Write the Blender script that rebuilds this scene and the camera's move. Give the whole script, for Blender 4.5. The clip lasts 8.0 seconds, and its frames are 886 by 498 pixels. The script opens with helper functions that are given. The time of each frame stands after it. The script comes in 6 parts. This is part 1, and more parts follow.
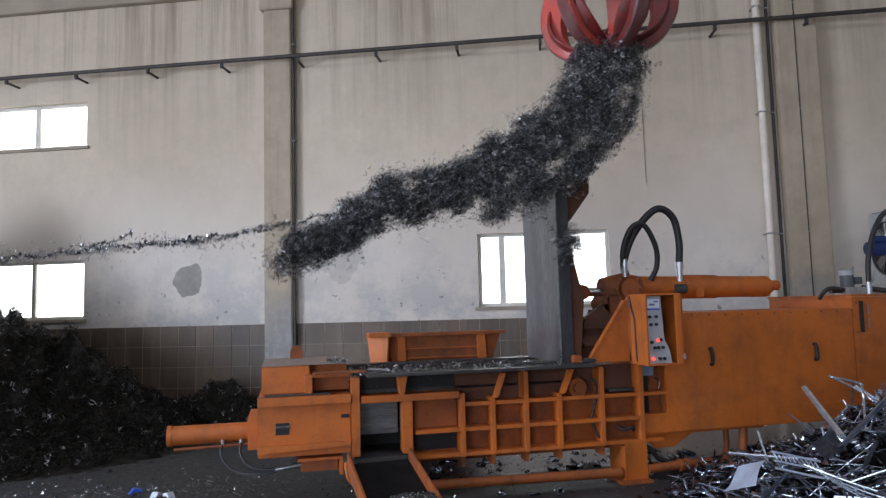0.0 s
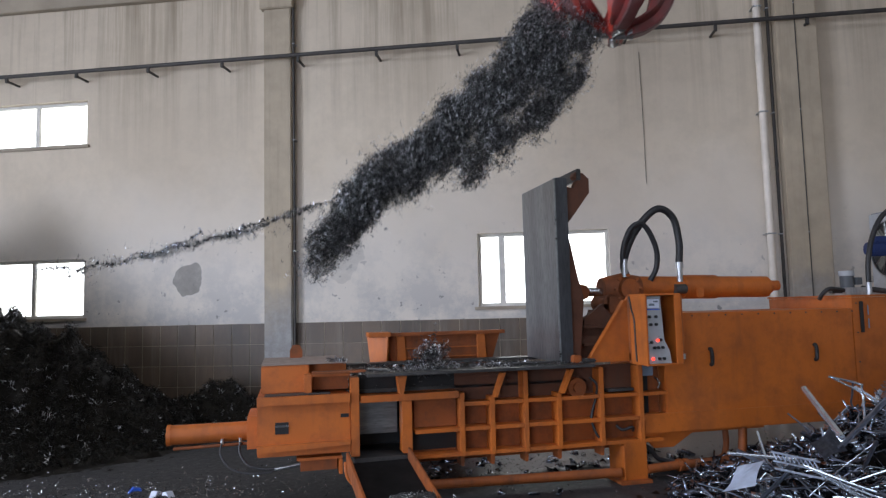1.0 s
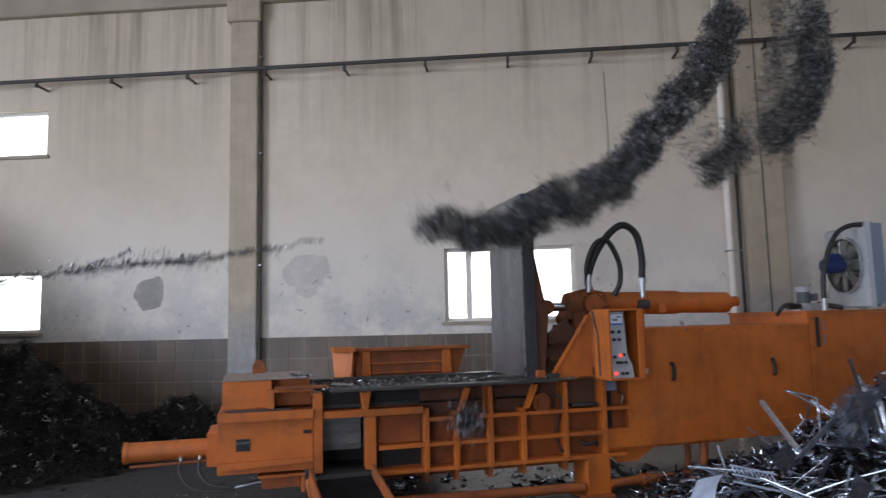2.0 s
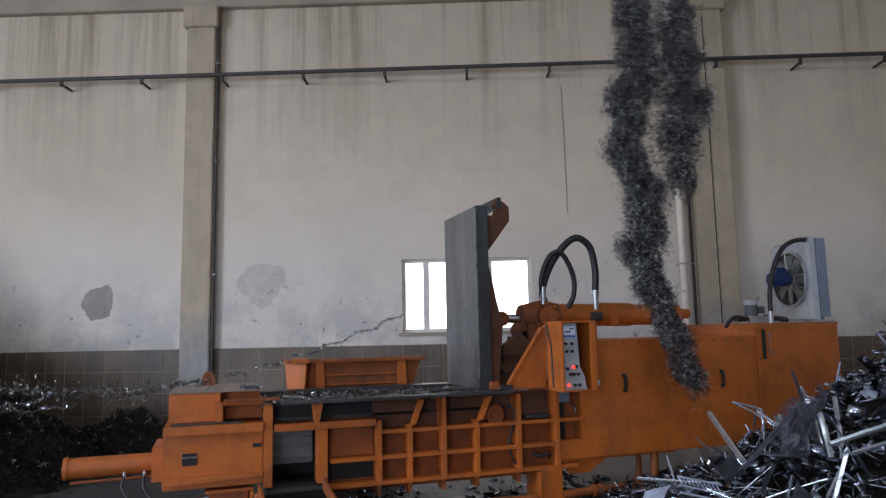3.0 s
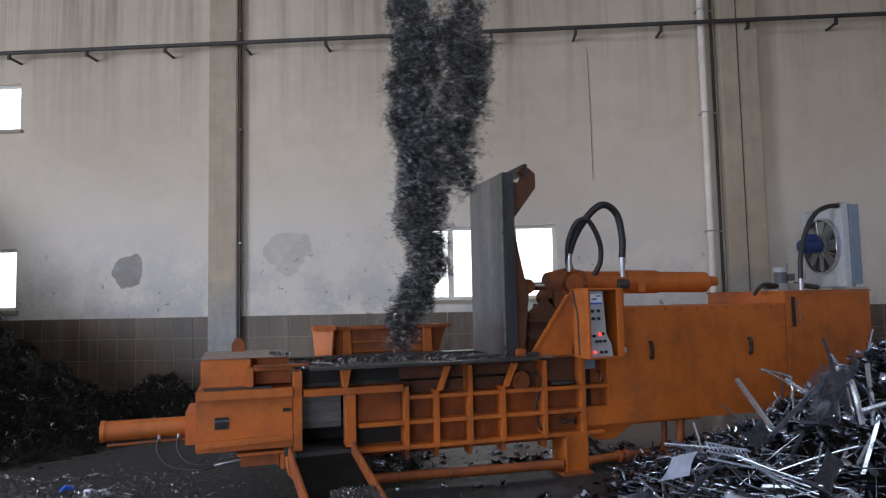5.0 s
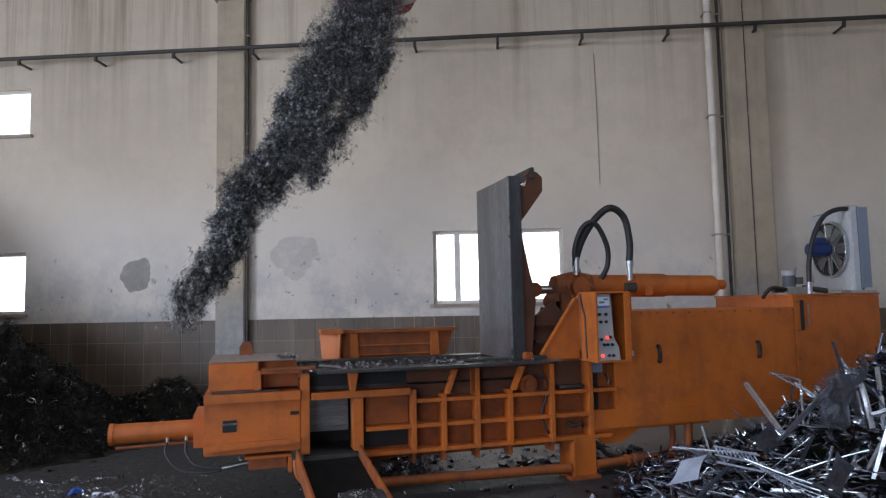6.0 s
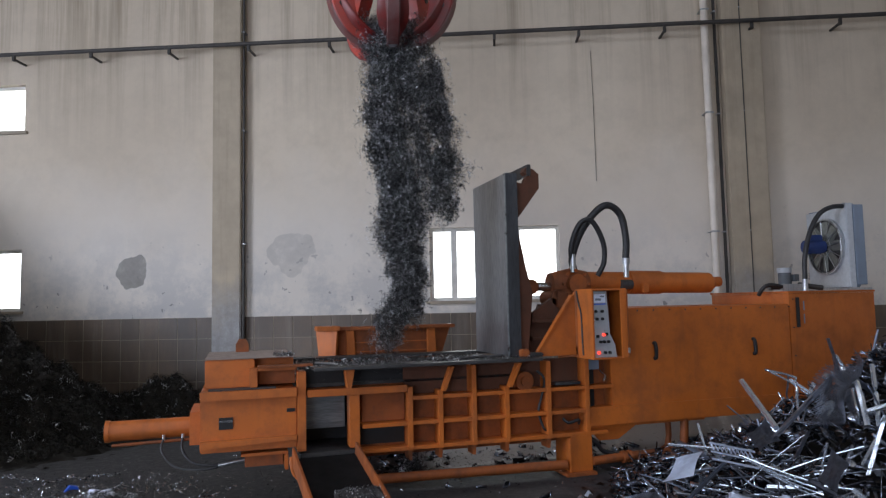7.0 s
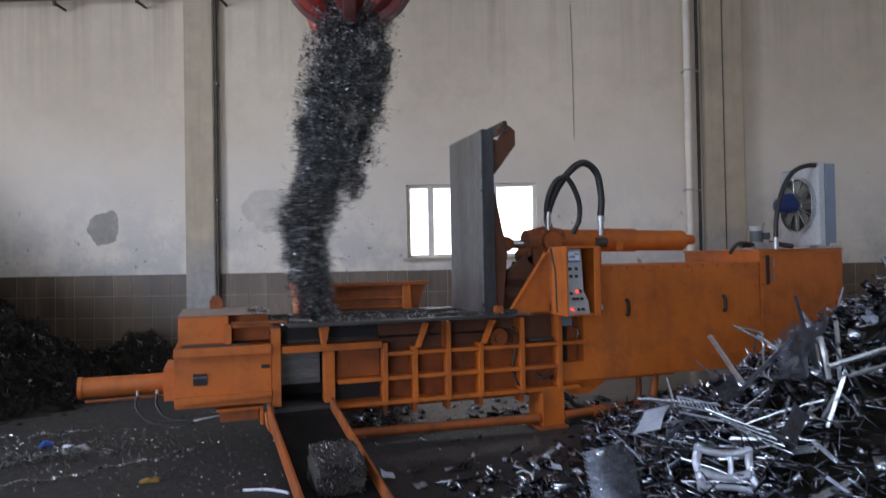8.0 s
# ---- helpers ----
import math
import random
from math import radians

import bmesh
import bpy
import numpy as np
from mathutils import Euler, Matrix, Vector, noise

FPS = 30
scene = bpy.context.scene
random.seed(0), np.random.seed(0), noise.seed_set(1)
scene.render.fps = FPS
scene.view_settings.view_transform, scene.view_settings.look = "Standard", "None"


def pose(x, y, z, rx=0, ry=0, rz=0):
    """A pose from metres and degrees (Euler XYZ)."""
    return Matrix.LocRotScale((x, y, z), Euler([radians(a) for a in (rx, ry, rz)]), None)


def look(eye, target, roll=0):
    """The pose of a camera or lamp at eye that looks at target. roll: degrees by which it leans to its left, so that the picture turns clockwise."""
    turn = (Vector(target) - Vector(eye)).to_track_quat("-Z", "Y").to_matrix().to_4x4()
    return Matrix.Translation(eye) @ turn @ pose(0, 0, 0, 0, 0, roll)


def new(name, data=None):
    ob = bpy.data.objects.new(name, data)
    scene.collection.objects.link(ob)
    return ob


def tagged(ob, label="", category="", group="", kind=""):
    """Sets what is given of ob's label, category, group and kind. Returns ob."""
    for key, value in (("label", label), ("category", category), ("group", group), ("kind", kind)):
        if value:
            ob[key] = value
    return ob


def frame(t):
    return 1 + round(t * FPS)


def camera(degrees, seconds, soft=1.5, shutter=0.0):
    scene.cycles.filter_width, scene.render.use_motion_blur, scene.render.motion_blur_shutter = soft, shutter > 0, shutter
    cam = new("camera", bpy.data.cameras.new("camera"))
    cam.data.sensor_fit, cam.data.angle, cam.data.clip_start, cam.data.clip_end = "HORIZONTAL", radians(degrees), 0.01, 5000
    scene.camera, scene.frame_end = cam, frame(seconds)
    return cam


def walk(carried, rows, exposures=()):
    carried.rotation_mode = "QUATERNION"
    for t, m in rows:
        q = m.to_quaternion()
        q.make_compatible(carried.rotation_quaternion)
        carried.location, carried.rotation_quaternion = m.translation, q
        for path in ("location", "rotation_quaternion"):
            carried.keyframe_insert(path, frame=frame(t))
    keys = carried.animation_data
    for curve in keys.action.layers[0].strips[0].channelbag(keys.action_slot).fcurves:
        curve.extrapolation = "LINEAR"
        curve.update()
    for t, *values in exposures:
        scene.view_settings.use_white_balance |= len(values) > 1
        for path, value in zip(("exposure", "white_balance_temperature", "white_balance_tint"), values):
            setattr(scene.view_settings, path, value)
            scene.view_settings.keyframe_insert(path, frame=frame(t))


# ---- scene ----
import functools
# The press stands along x with its front at y = 0; the hall is turned against it.
EYE_X, EYE_Y, EYE_Z = 0.0, -5.965, 1.65
cam = camera(66.0, 8.0, soft=1.3, shutter=0.5)
walk(cam, [
    (0.0, pose(EYE_X -0.050, EYE_Y -0.008, EYE_Z +0.012, 94.92, 1.51, -12.77)),
    (0.5, pose(EYE_X -0.055, EYE_Y -0.005, EYE_Z +0.005, 95.02, 1.46, -13.35)),
    (1.0, pose(EYE_X -0.046, EYE_Y -0.007, EYE_Z +0.013, 94.88, 1.40, -12.76)),
    (1.5, pose(EYE_X -0.045, EYE_Y -0.011, EYE_Z +0.017, 94.92, 1.46, -12.52)),
    (1.8, pose(EYE_X -0.030, EYE_Y -0.014, EYE_Z +0.010, 95.45, 1.38, -13.95)),
    (2.0, pose(EYE_X -0.020, EYE_Y -0.016, EYE_Z +0.006, 96.11, 1.31, -15.41)),
    (2.2, pose(EYE_X -0.020, EYE_Y -0.016, EYE_Z +0.006, 95.97, 1.46, -16.97)),
    (3.3, pose(EYE_X +0.056, EYE_Y -0.027, EYE_Z +0.019, 97.24, 1.20, -18.69)),
    (3.5, pose(EYE_X +0.056, EYE_Y -0.027, EYE_Z +0.019, 97.37, 1.03, -18.43)),
    (4.0, pose(EYE_X +0.016, EYE_Y -0.019, EYE_Z +0.004, 96.30, 1.20, -16.94)),
    (4.5, pose(EYE_X +0.012, EYE_Y -0.001, EYE_Z +0.006, 94.48, 1.16, -17.16)),
    (5.8, pose(EYE_X +0.003, EYE_Y -0.004, EYE_Z -0.001, 94.27, 1.15, -16.15)),
    (6.0, pose(EYE_X +0.001, EYE_Y -0.004, EYE_Z -0.002, 94.67, 1.15, -16.29)),
    (6.5, pose(EYE_X +0.001, EYE_Y -0.001, EYE_Z +0.001, 94.66, 1.12, -16.47)),
    (7.0, pose(EYE_X +0.004, EYE_Y -0.003, EYE_Z -0.001, 94.41, 1.15, -16.56)),
    (7.5, pose(EYE_X +0.006, EYE_Y -0.005, EYE_Z -0.003, 93.98, 1.10, -16.96)),
    (8.0, pose(EYE_X +0.043, EYE_Y +0.001, EYE_Z -0.002, 90.79, 1.02, -18.32)),
], exposures=[(0.0, 0.33), (1.5, 0.28), (2.0, 0.18), (3.5, 0.05), (4.0, 0.05), (6.5, 0.12), (8.0, 0.12)])
HALL = pose(0, EYE_Y, 0, 0, 0, -20.28)      # hall space: x along the long wall, y towards it, z up
WALL_Y = 10.5                                # inner face of the long wall, in hall space

# ---- world and light ----
world = bpy.data.worlds.new("overcast_sky")
scene.world = world
world.use_nodes = True
wn = world.node_tree.nodes
sky = wn.new("ShaderNodeTexSky")
sky.sky_type, sky.sun_disc, sky.sun_elevation, sky.sun_rotation = "NISHITA", False, radians(40), radians(120)
sky.dust_density = 4.0
world.node_tree.links.new(sky.outputs[0], wn["Background"].inputs[0])
wn["Background"].inputs[1].default_value = 0.10


def area_light(name, m, w, h, power, colour):
    """A rectangular lamp: daylight at an assumed gateway of the hall, or added fill."""
    data = bpy.data.lights.new(name, "AREA")
    data.shape, data.size, data.size_y, data.energy, data.color = "RECTANGLE", w, h, power, colour
    ob = new(name, data)
    ob.matrix_world = m
    return ob


COOL = (0.735, 0.81, 1.0)
area_light("daylight_side_gate", HALL @ look((-13.9, -2.0, 3.4), (2.0, 5.0, 1.4)), 7.0, 5.4, 1700, COOL)
area_light("daylight_rear_gate", HALL @ look((-3.5, -9.9, 2.6), (0.0, 8, 1.4)), 6.0, 4.8, 560, COOL)
# added fill light below the closed roof, no skylight behind it
area_light("fill_roof_strip", HALL @ look((0.0, 1.5, 8.55), (0.0, 1.51, 0)), 16.0, 1.2, 300, COOL)

# ---- materials ----


def nodes_of(name, rough=0.6, metal=0.0):
    m = bpy.data.materials.new(name)
    m.use_nodes = True
    nt = m.node_tree
    bsdf = nt.nodes["Principled BSDF"]
    bsdf.inputs["Roughness"].default_value, bsdf.inputs["Metallic"].default_value = rough, metal
    return m, nt, bsdf


def noise_node(nt, scale, detail=6, rough=0.6, stretch=None, source="Object"):
    tc = nt.nodes.new("ShaderNodeTexCoord")
    n = nt.nodes.new("ShaderNodeTexNoise")
    n.inputs["Scale"].default_value, n.inputs["Detail"].default_value, n.inputs["Roughness"].default_value = scale, detail, rough
    out = tc.outputs[source]
    if stretch:
        mp = nt.nodes.new("ShaderNodeMapping")
        mp.inputs["Scale"].default_value = stretch
        nt.links.new(out, mp.inputs[0])
        out = mp.outputs[0]
    nt.links.new(out, n.inputs["Vector"])
    return n.outputs["Fac"]


def ramp(nt, fac, stops):
    r = nt.nodes.new("ShaderNodeValToRGB")
    els = r.color_ramp.elements
    while len(els) < len(stops):
        els.new(0.5)
    for e, (p, c) in zip(els, stops):
        e.position, e.color = p, (*c, 1) if len(c) == 3 else c
    nt.links.new(fac, r.inputs[0])
    return r.outputs[0]


def mix(nt, fac, a, b, mode="MIX"):
    n = nt.nodes.new("ShaderNodeMix")
    n.data_type, n.blend_type = "RGBA", mode
    for sock, v in ((n.inputs[0], fac), (n.inputs[6], a), (n.inputs[7], b)):
        if isinstance(v, (int, float)):
            sock.default_value = v
        elif isinstance(v, tuple):
            sock.default_value = (*v, 1)
        else:
            nt.links.new(v, sock)
    return n.outputs[2]


def math_node(nt, op, a, b=0.0, c=0.0):
    n = nt.nodes.new("ShaderNodeMath")
    n.operation = op
    for sock, v in zip(n.inputs, (a, b, c)):
        if isinstance(v, (int, float)):
            sock.default_value = v
        else:
            nt.links.new(v, sock)
    return n.outputs[0]


def bump(nt, bsdf, height, strength=0.3, dist=0.01):
    b = nt.nodes.new("ShaderNodeBump")
    b.inputs["Strength"].default_value, b.inputs["Distance"].default_value = strength, dist
    nt.links.new(height, b.inputs["Height"])
    nt.links.new(b.outputs[0], bsdf.inputs["Normal"])


def grey(v):
    return (v, v, v)


def painted_steel(name, colour, dirt=(0.05, 0.03, 0.02), amount=0.55, rough=0.5, low=0.46):
    """Paint with grime in patches, chips down to primer and fine orange peel."""
    m, nt, b = nodes_of(name, rough)
    patches = noise_node(nt, 2.2, 8, 0.65)
    fine = noise_node(nt, 38, 5, 0.7)
    streak = noise_node(nt, 6, 4, 0.6, (1.0, 1.0, 0.18))
    dirt_f = ramp(nt, patches, [(low, grey(0)), (low + 0.29, grey(amount))])
    streak_f = ramp(nt, streak, [(0.52, grey(0)), (0.78, grey(amount * 0.7))])
    smut = ramp(nt, noise_node(nt, 11, 9, 0.75), [(0.50, grey(0)), (0.70, grey(amount * 0.8))])
    chips = ramp(nt, fine, [(0.67, grey(0)), (0.70, grey(1))])
    tone = ramp(nt, noise_node(nt, 0.9, 3), [(0.3, tuple(c * 0.82 for c in colour)), (0.7, tuple(min(1, c * 1.12) for c in colour))])
    c = mix(nt, dirt_f, tone, dirt)
    c = mix(nt, streak_f, c, tuple(d * 1.4 for d in dirt))
    c = mix(nt, smut, c, tuple(0.45 * v + 0.5 * d for v, d in zip(colour, dirt)))
    c = mix(nt, math_node(nt, "MULTIPLY", chips, 0.75), c, (0.10, 0.07, 0.05))
    nt.links.new(c, b.inputs["Base Color"])
    nt.links.new(ramp(nt, patches, [(0.3, grey(rough - 0.1)), (0.7, grey(min(0.95, rough + 0.25)))]), b.inputs["Roughness"])
    bump(nt, b, fine, 0.12, 0.002)
    return m


ORANGE = painted_steel("orange_paint", (0.53, 0.138, 0.020), amount=0.55, rough=0.45, low=0.48)
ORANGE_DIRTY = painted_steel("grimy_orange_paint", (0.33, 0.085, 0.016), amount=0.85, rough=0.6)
# rust of the hook; the same dark tone paints shade on webs and rim plate
RUSTY_SHADED = painted_steel("rusty_shaded_paint", (0.125, 0.045, 0.022), amount=0.85, rough=0.65)
RED = painted_steel("worn_red_paint", (0.26, 0.020, 0.016), (0.055, 0.04, 0.037), 0.9, 0.36, 0.42)
SCUFFED_RED = painted_steel("scuffed_red_paint", (0.16, 0.03, 0.026), (0.17, 0.13, 0.125), 0.9, 0.36, 0.44)
RED_FRESH = painted_steel("bright_red_paint", (0.60, 0.055, 0.028), (0.13, 0.08, 0.075), 0.8, 0.4, 0.42)
BLUE = painted_steel("blue_motor_paint", (0.02, 0.045, 0.16), amount=0.3)
COOLER_GREY = painted_steel("grey_blue_paint", (0.20, 0.245, 0.31), (0.12, 0.12, 0.12), 0.4)
MOTOR_GREY = painted_steel("dark_grey_motor_paint", (0.10, 0.11, 0.12), (0.04, 0.04, 0.04), 0.4)
PANEL_GREY = painted_steel("grey_panel_paint", (0.42, 0.44, 0.46), (0.15, 0.14, 0.13), 0.25)


def bare_steel(name, dark, light, rough, metal=0.9, scale=3.0, stretch=(1, 1, 0.2)):
    m, nt, b = nodes_of(name, rough, metal)
    a = noise_node(nt, scale, 8, 0.65, stretch)
    f = noise_node(nt, 45, 4, 0.7, stretch)
    c = ramp(nt, a, [(0.3, dark), (0.7, light)])
    c = mix(nt, math_node(nt, "MULTIPLY", ramp(nt, f, [(0.45, grey(0)), (0.7, grey(1))]), 0.5), c, tuple(v * 0.55 for v in dark))
    nt.links.new(c, b.inputs["Base Color"])
    nt.links.new(ramp(nt, a, [(0.3, grey(rough - 0.12)), (0.75, grey(rough + 0.15))]), b.inputs["Roughness"])
    bump(nt, b, f, 0.15, 0.002)
    return m


GATE_STEEL = bare_steel("scoured_plate_steel", (0.15, 0.155, 0.16), (0.42, 0.425, 0.43), 0.38, 0.75)
DARK_STEEL = bare_steel("oily_dark_steel", (0.035, 0.034, 0.034), (0.085, 0.082, 0.08), 0.5, 0.25, 5.0, (1, 1, 1))
SHADED_STEEL = bare_steel("shaded_edge_steel", (0.055, 0.060, 0.068), (0.13, 0.14, 0.155), 0.42, 0.6)
RAM_STEEL = bare_steel("polished_ram_steel", (0.16, 0.18, 0.19), (0.42, 0.45, 0.46), 0.35, 0.8, 6.0, (0.2, 1, 2.0))
CHROME = bare_steel("chromed_rod", (0.5, 0.52, 0.54), (0.75, 0.77, 0.8), 0.22, 1.0)
ZINC = bare_steel("zinc_fitting", (0.35, 0.36, 0.37), (0.6, 0.62, 0.64), 0.35, 0.9)
IRON_PIPE = bare_steel("dark_iron_pipe", (0.035, 0.033, 0.032), (0.09, 0.082, 0.075), 0.6, 0.3, 4.0, (1, 1, 1))


def turnings_material(name, stops, rough):
    """Loose metal turnings: each curl has its own tone, the palest painted as glints."""
    m, nt, b = nodes_of(name, rough, 0.9)
    geo = nt.nodes.new("ShaderNodeNewGeometry")
    nt.links.new(ramp(nt, geo.outputs["Random Per Island"], stops), b.inputs["Base Color"])
    return m


TURNINGS = turnings_material("steel_turnings", [(0.0, grey(0.04)), (0.5, (0.085, 0.088, 0.092)), (0.76, (0.27, 0.275, 0.285)), (0.87, (0.85, 0.87, 0.90)), (1.0, (0.95, 0.96, 1.0))], 0.32)
CHIPS = turnings_material("glinting_chips", [(0.0, grey(0.04)), (0.5, (0.12, 0.125, 0.14)), (0.7, (0.8, 0.82, 0.86)), (1.0, (0.95, 0.96, 1.0))], 0.18)
TURNINGS_OLD = turnings_material("old_oily_turnings", [(0.0, (0.010, 0.009, 0.008)), (0.7, (0.028, 0.026, 0.022)), (0.955, (0.060, 0.060, 0.055)), (0.970, (0.6, 0.62, 0.65)), (1.0, (0.9, 0.9, 0.92))], 0.45)
# bluish tones: the cool daylight is mixed into the neutral metal colour
ALU = turnings_material("aluminium_offcuts", [(0.0, (0.02, 0.021, 0.026)), (0.45, (0.085, 0.092, 0.115)), (0.78, (0.25, 0.275, 0.33)), (0.94, (0.74, 0.81, 0.94)), (1.0, (0.82, 0.88, 0.97))], 0.22)


def plain(name, colour, rough=0.5, metal=0.0, var=0.15, scale=25):
    m, nt, b = nodes_of(name, rough, metal)
    n = noise_node(nt, scale, 5)
    nt.links.new(ramp(nt, n, [(0.3, tuple(c * (1 - var) for c in colour)), (0.7, tuple(min(1, c * (1 + var)) for c in colour))]), b.inputs["Base Color"])
    bump(nt, b, n, 0.08, 0.002)
    return m


# bright, dull and cast aluminium carry the daylight's blue in their base colour
ALU_BRIGHT = plain("bright_aluminium", (0.73, 0.80, 0.93), 0.24, 0.85, 0.2)
ALU_DULL = plain("dull_aluminium", (0.17, 0.19, 0.24), 0.30, 0.85, 0.35)
DUSTY_PLATE = plain("dusty_steel_plate", (0.30, 0.235, 0.20), 0.85, 0.0, 0.25, 14)
FAN_BLADE = plain("dull_fan_blade", (0.20, 0.21, 0.19), 0.45, 0.4, 0.25)
FAN_PANEL = plain("pale_grey_sheet_steel", (0.50, 0.53, 0.56), 0.45, 0.3, 0.10)
CAST_ALU = plain("cast_aluminium", (0.66, 0.73, 0.88), 0.33, 0.75, 0.15)
WHITE_SHEET = plain("white_coated_sheet", (0.72, 0.78, 0.90), 0.4, 0.1, 0.08)
RUBBER = plain("black_rubber", (0.022, 0.022, 0.024), 0.5, 0, 0.3)
OILY_BLACK = plain("oily_black_plate", (0.010, 0.010, 0.010), 0.85, 0, 0.4, 6)
OILY_BLACK.node_tree.nodes["Principled BSDF"].inputs["Specular IOR Level"].default_value = 0.15
# plastic of handles and knobs; also the black of sheets that imitate shade
BLACK = plain("black_plastic_and_shade", (0.015, 0.015, 0.016), 0.45)
PVC = plain("grey_white_pvc", (0.70, 0.63, 0.54), 0.45, 0, 0.12, 4)
FRAME_WHITE = plain("white_window_frame", (0.62, 0.60, 0.55), 0.5, 0, 0.12, 6)
ROD_BLUE = plain("blue_plastic", (0.02, 0.10, 0.55), 0.35)
GLOVE_YELLOW = plain("yellow_leather", (0.24, 0.15, 0.03), 0.8)
CONCRETE = plain("grey_concrete", (0.33, 0.28, 0.215), 0.85, 0, 0.2, 1.5)


def glow(name, colour, strength):
    m, nt, b = nodes_of(name)
    b.inputs["Base Color"].default_value = (*colour, 1)
    b.inputs["Emission Color"].default_value, b.inputs["Emission Strength"].default_value = (*colour, 1), strength
    return m


LED_RED = glow("red_indicator", (1.0, 0.05, 0.03), 2.2)
OUTSIDE = glow("bright_overcast_distance", (0.93, 0.97, 1.0), 2.6)


def plaster_material():
    """Old painted render with run-off streaks below the beam and two patched spots."""
    m, nt, b = nodes_of("stained_wall_plaster", 0.85)
    tc = nt.nodes.new("ShaderNodeTexCoord")
    sep = nt.nodes.new("ShaderNodeSeparateXYZ")
    nt.links.new(tc.outputs["Object"], sep.inputs[0])
    big = noise_node(nt, 0.35, 6, 0.6)
    mid = noise_node(nt, 2.6, 8, 0.7)
    fine = noise_node(nt, 40, 4, 0.6)
    c = ramp(nt, big, [(0.3, (0.57, 0.485, 0.375)), (0.7, (0.68, 0.585, 0.46))])
    c = mix(nt, math_node(nt, "MULTIPLY", ramp(nt, mid, [(0.42, grey(0)), (0.72, grey(1))]), 0.40), c, (0.43, 0.37, 0.285))
    # whitewashed lower zone with an uneven upper edge
    wash = math_node(nt, "ADD", sep.outputs[2], math_node(nt, "MULTIPLY", noise_node(nt, 0.8, 5), 1.6))
    wf = nt.nodes.new("ShaderNodeMapRange")
    wf.inputs[1].default_value, wf.inputs[2].default_value = 4.9, 3.2
    nt.links.new(wash, wf.inputs[0])
    c = mix(nt, math_node(nt, "MULTIPLY", wf.outputs[0], 0.7), c, mix(nt, mid, (0.62, 0.58, 0.53), (0.78, 0.73, 0.665)))
    # run-off streaks, strongest under the beam, with the dimmer light up there painted in
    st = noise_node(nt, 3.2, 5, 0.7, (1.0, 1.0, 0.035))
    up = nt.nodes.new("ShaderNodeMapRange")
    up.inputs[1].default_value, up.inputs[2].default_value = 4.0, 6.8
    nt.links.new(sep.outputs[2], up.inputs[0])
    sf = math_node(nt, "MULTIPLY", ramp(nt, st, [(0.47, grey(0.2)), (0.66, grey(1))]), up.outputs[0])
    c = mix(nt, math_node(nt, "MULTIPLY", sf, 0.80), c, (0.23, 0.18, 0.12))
    # damp, scuffed zone above the tiles
    low = nt.nodes.new("ShaderNodeMapRange")
    low.inputs[1].default_value, low.inputs[2].default_value = 3.1, 1.5
    nt.links.new(sep.outputs[2], low.inputs[0])
    lf = math_node(nt, "MULTIPLY", ramp(nt, noise_node(nt, 1.5, 8, 0.75), [(0.42, grey(0)), (0.58, grey(1))]), low.outputs[0])
    c = mix(nt, math_node(nt, "MULTIPLY", lf, 0.75), c, (0.40, 0.395, 0.39))
    # two repaired patches
    for (px, pz, r, col, k) in ((-5.62, 2.22, 0.235, (0.25, 0.235, 0.215), 0.9), (-3.05, 2.47, 0.33, (0.40, 0.375, 0.34), 0.5)):
        dx = math_node(nt, "SUBTRACT", sep.outputs[0], px)
        dz = math_node(nt, "SUBTRACT", sep.outputs[2], pz)
        d = math_node(nt, "SQRT", math_node(nt, "ADD", math_node(nt, "MULTIPLY", dx, dx), math_node(nt, "MULTIPLY", dz, dz)))
        d = math_node(nt, "ADD", d, math_node(nt, "MULTIPLY", math_node(nt, "SUBTRACT", noise_node(nt, 2.6, 2, 0.5), 0.5), 0.42))
        f = ramp(nt, math_node(nt, "DIVIDE", d, r), [(0.95, grey(k)), (0.99, grey(0))])
        c = mix(nt, f, c, ramp(nt, noise_node(nt, 4.2, 7, 0.7), [(0.34, tuple(v * 0.85 for v in col)), (0.55, tuple(v * 1.1 for v in col)), (0.70, tuple(v * 1.45 for v in col))]))
    # small chips and holes
    chips = ramp(nt, noise_node(nt, 7.0, 3, 0.5), [(0.69, grey(0)), (0.705, grey(0.9))])
    c = mix(nt, math_node(nt, "MULTIPLY", chips, low.outputs[0]), c, (0.20, 0.195, 0.19))
    nt.links.new(c, b.inputs["Base Color"])
    bump(nt, b, mid, 0.25, 0.01)
    return m


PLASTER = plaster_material()


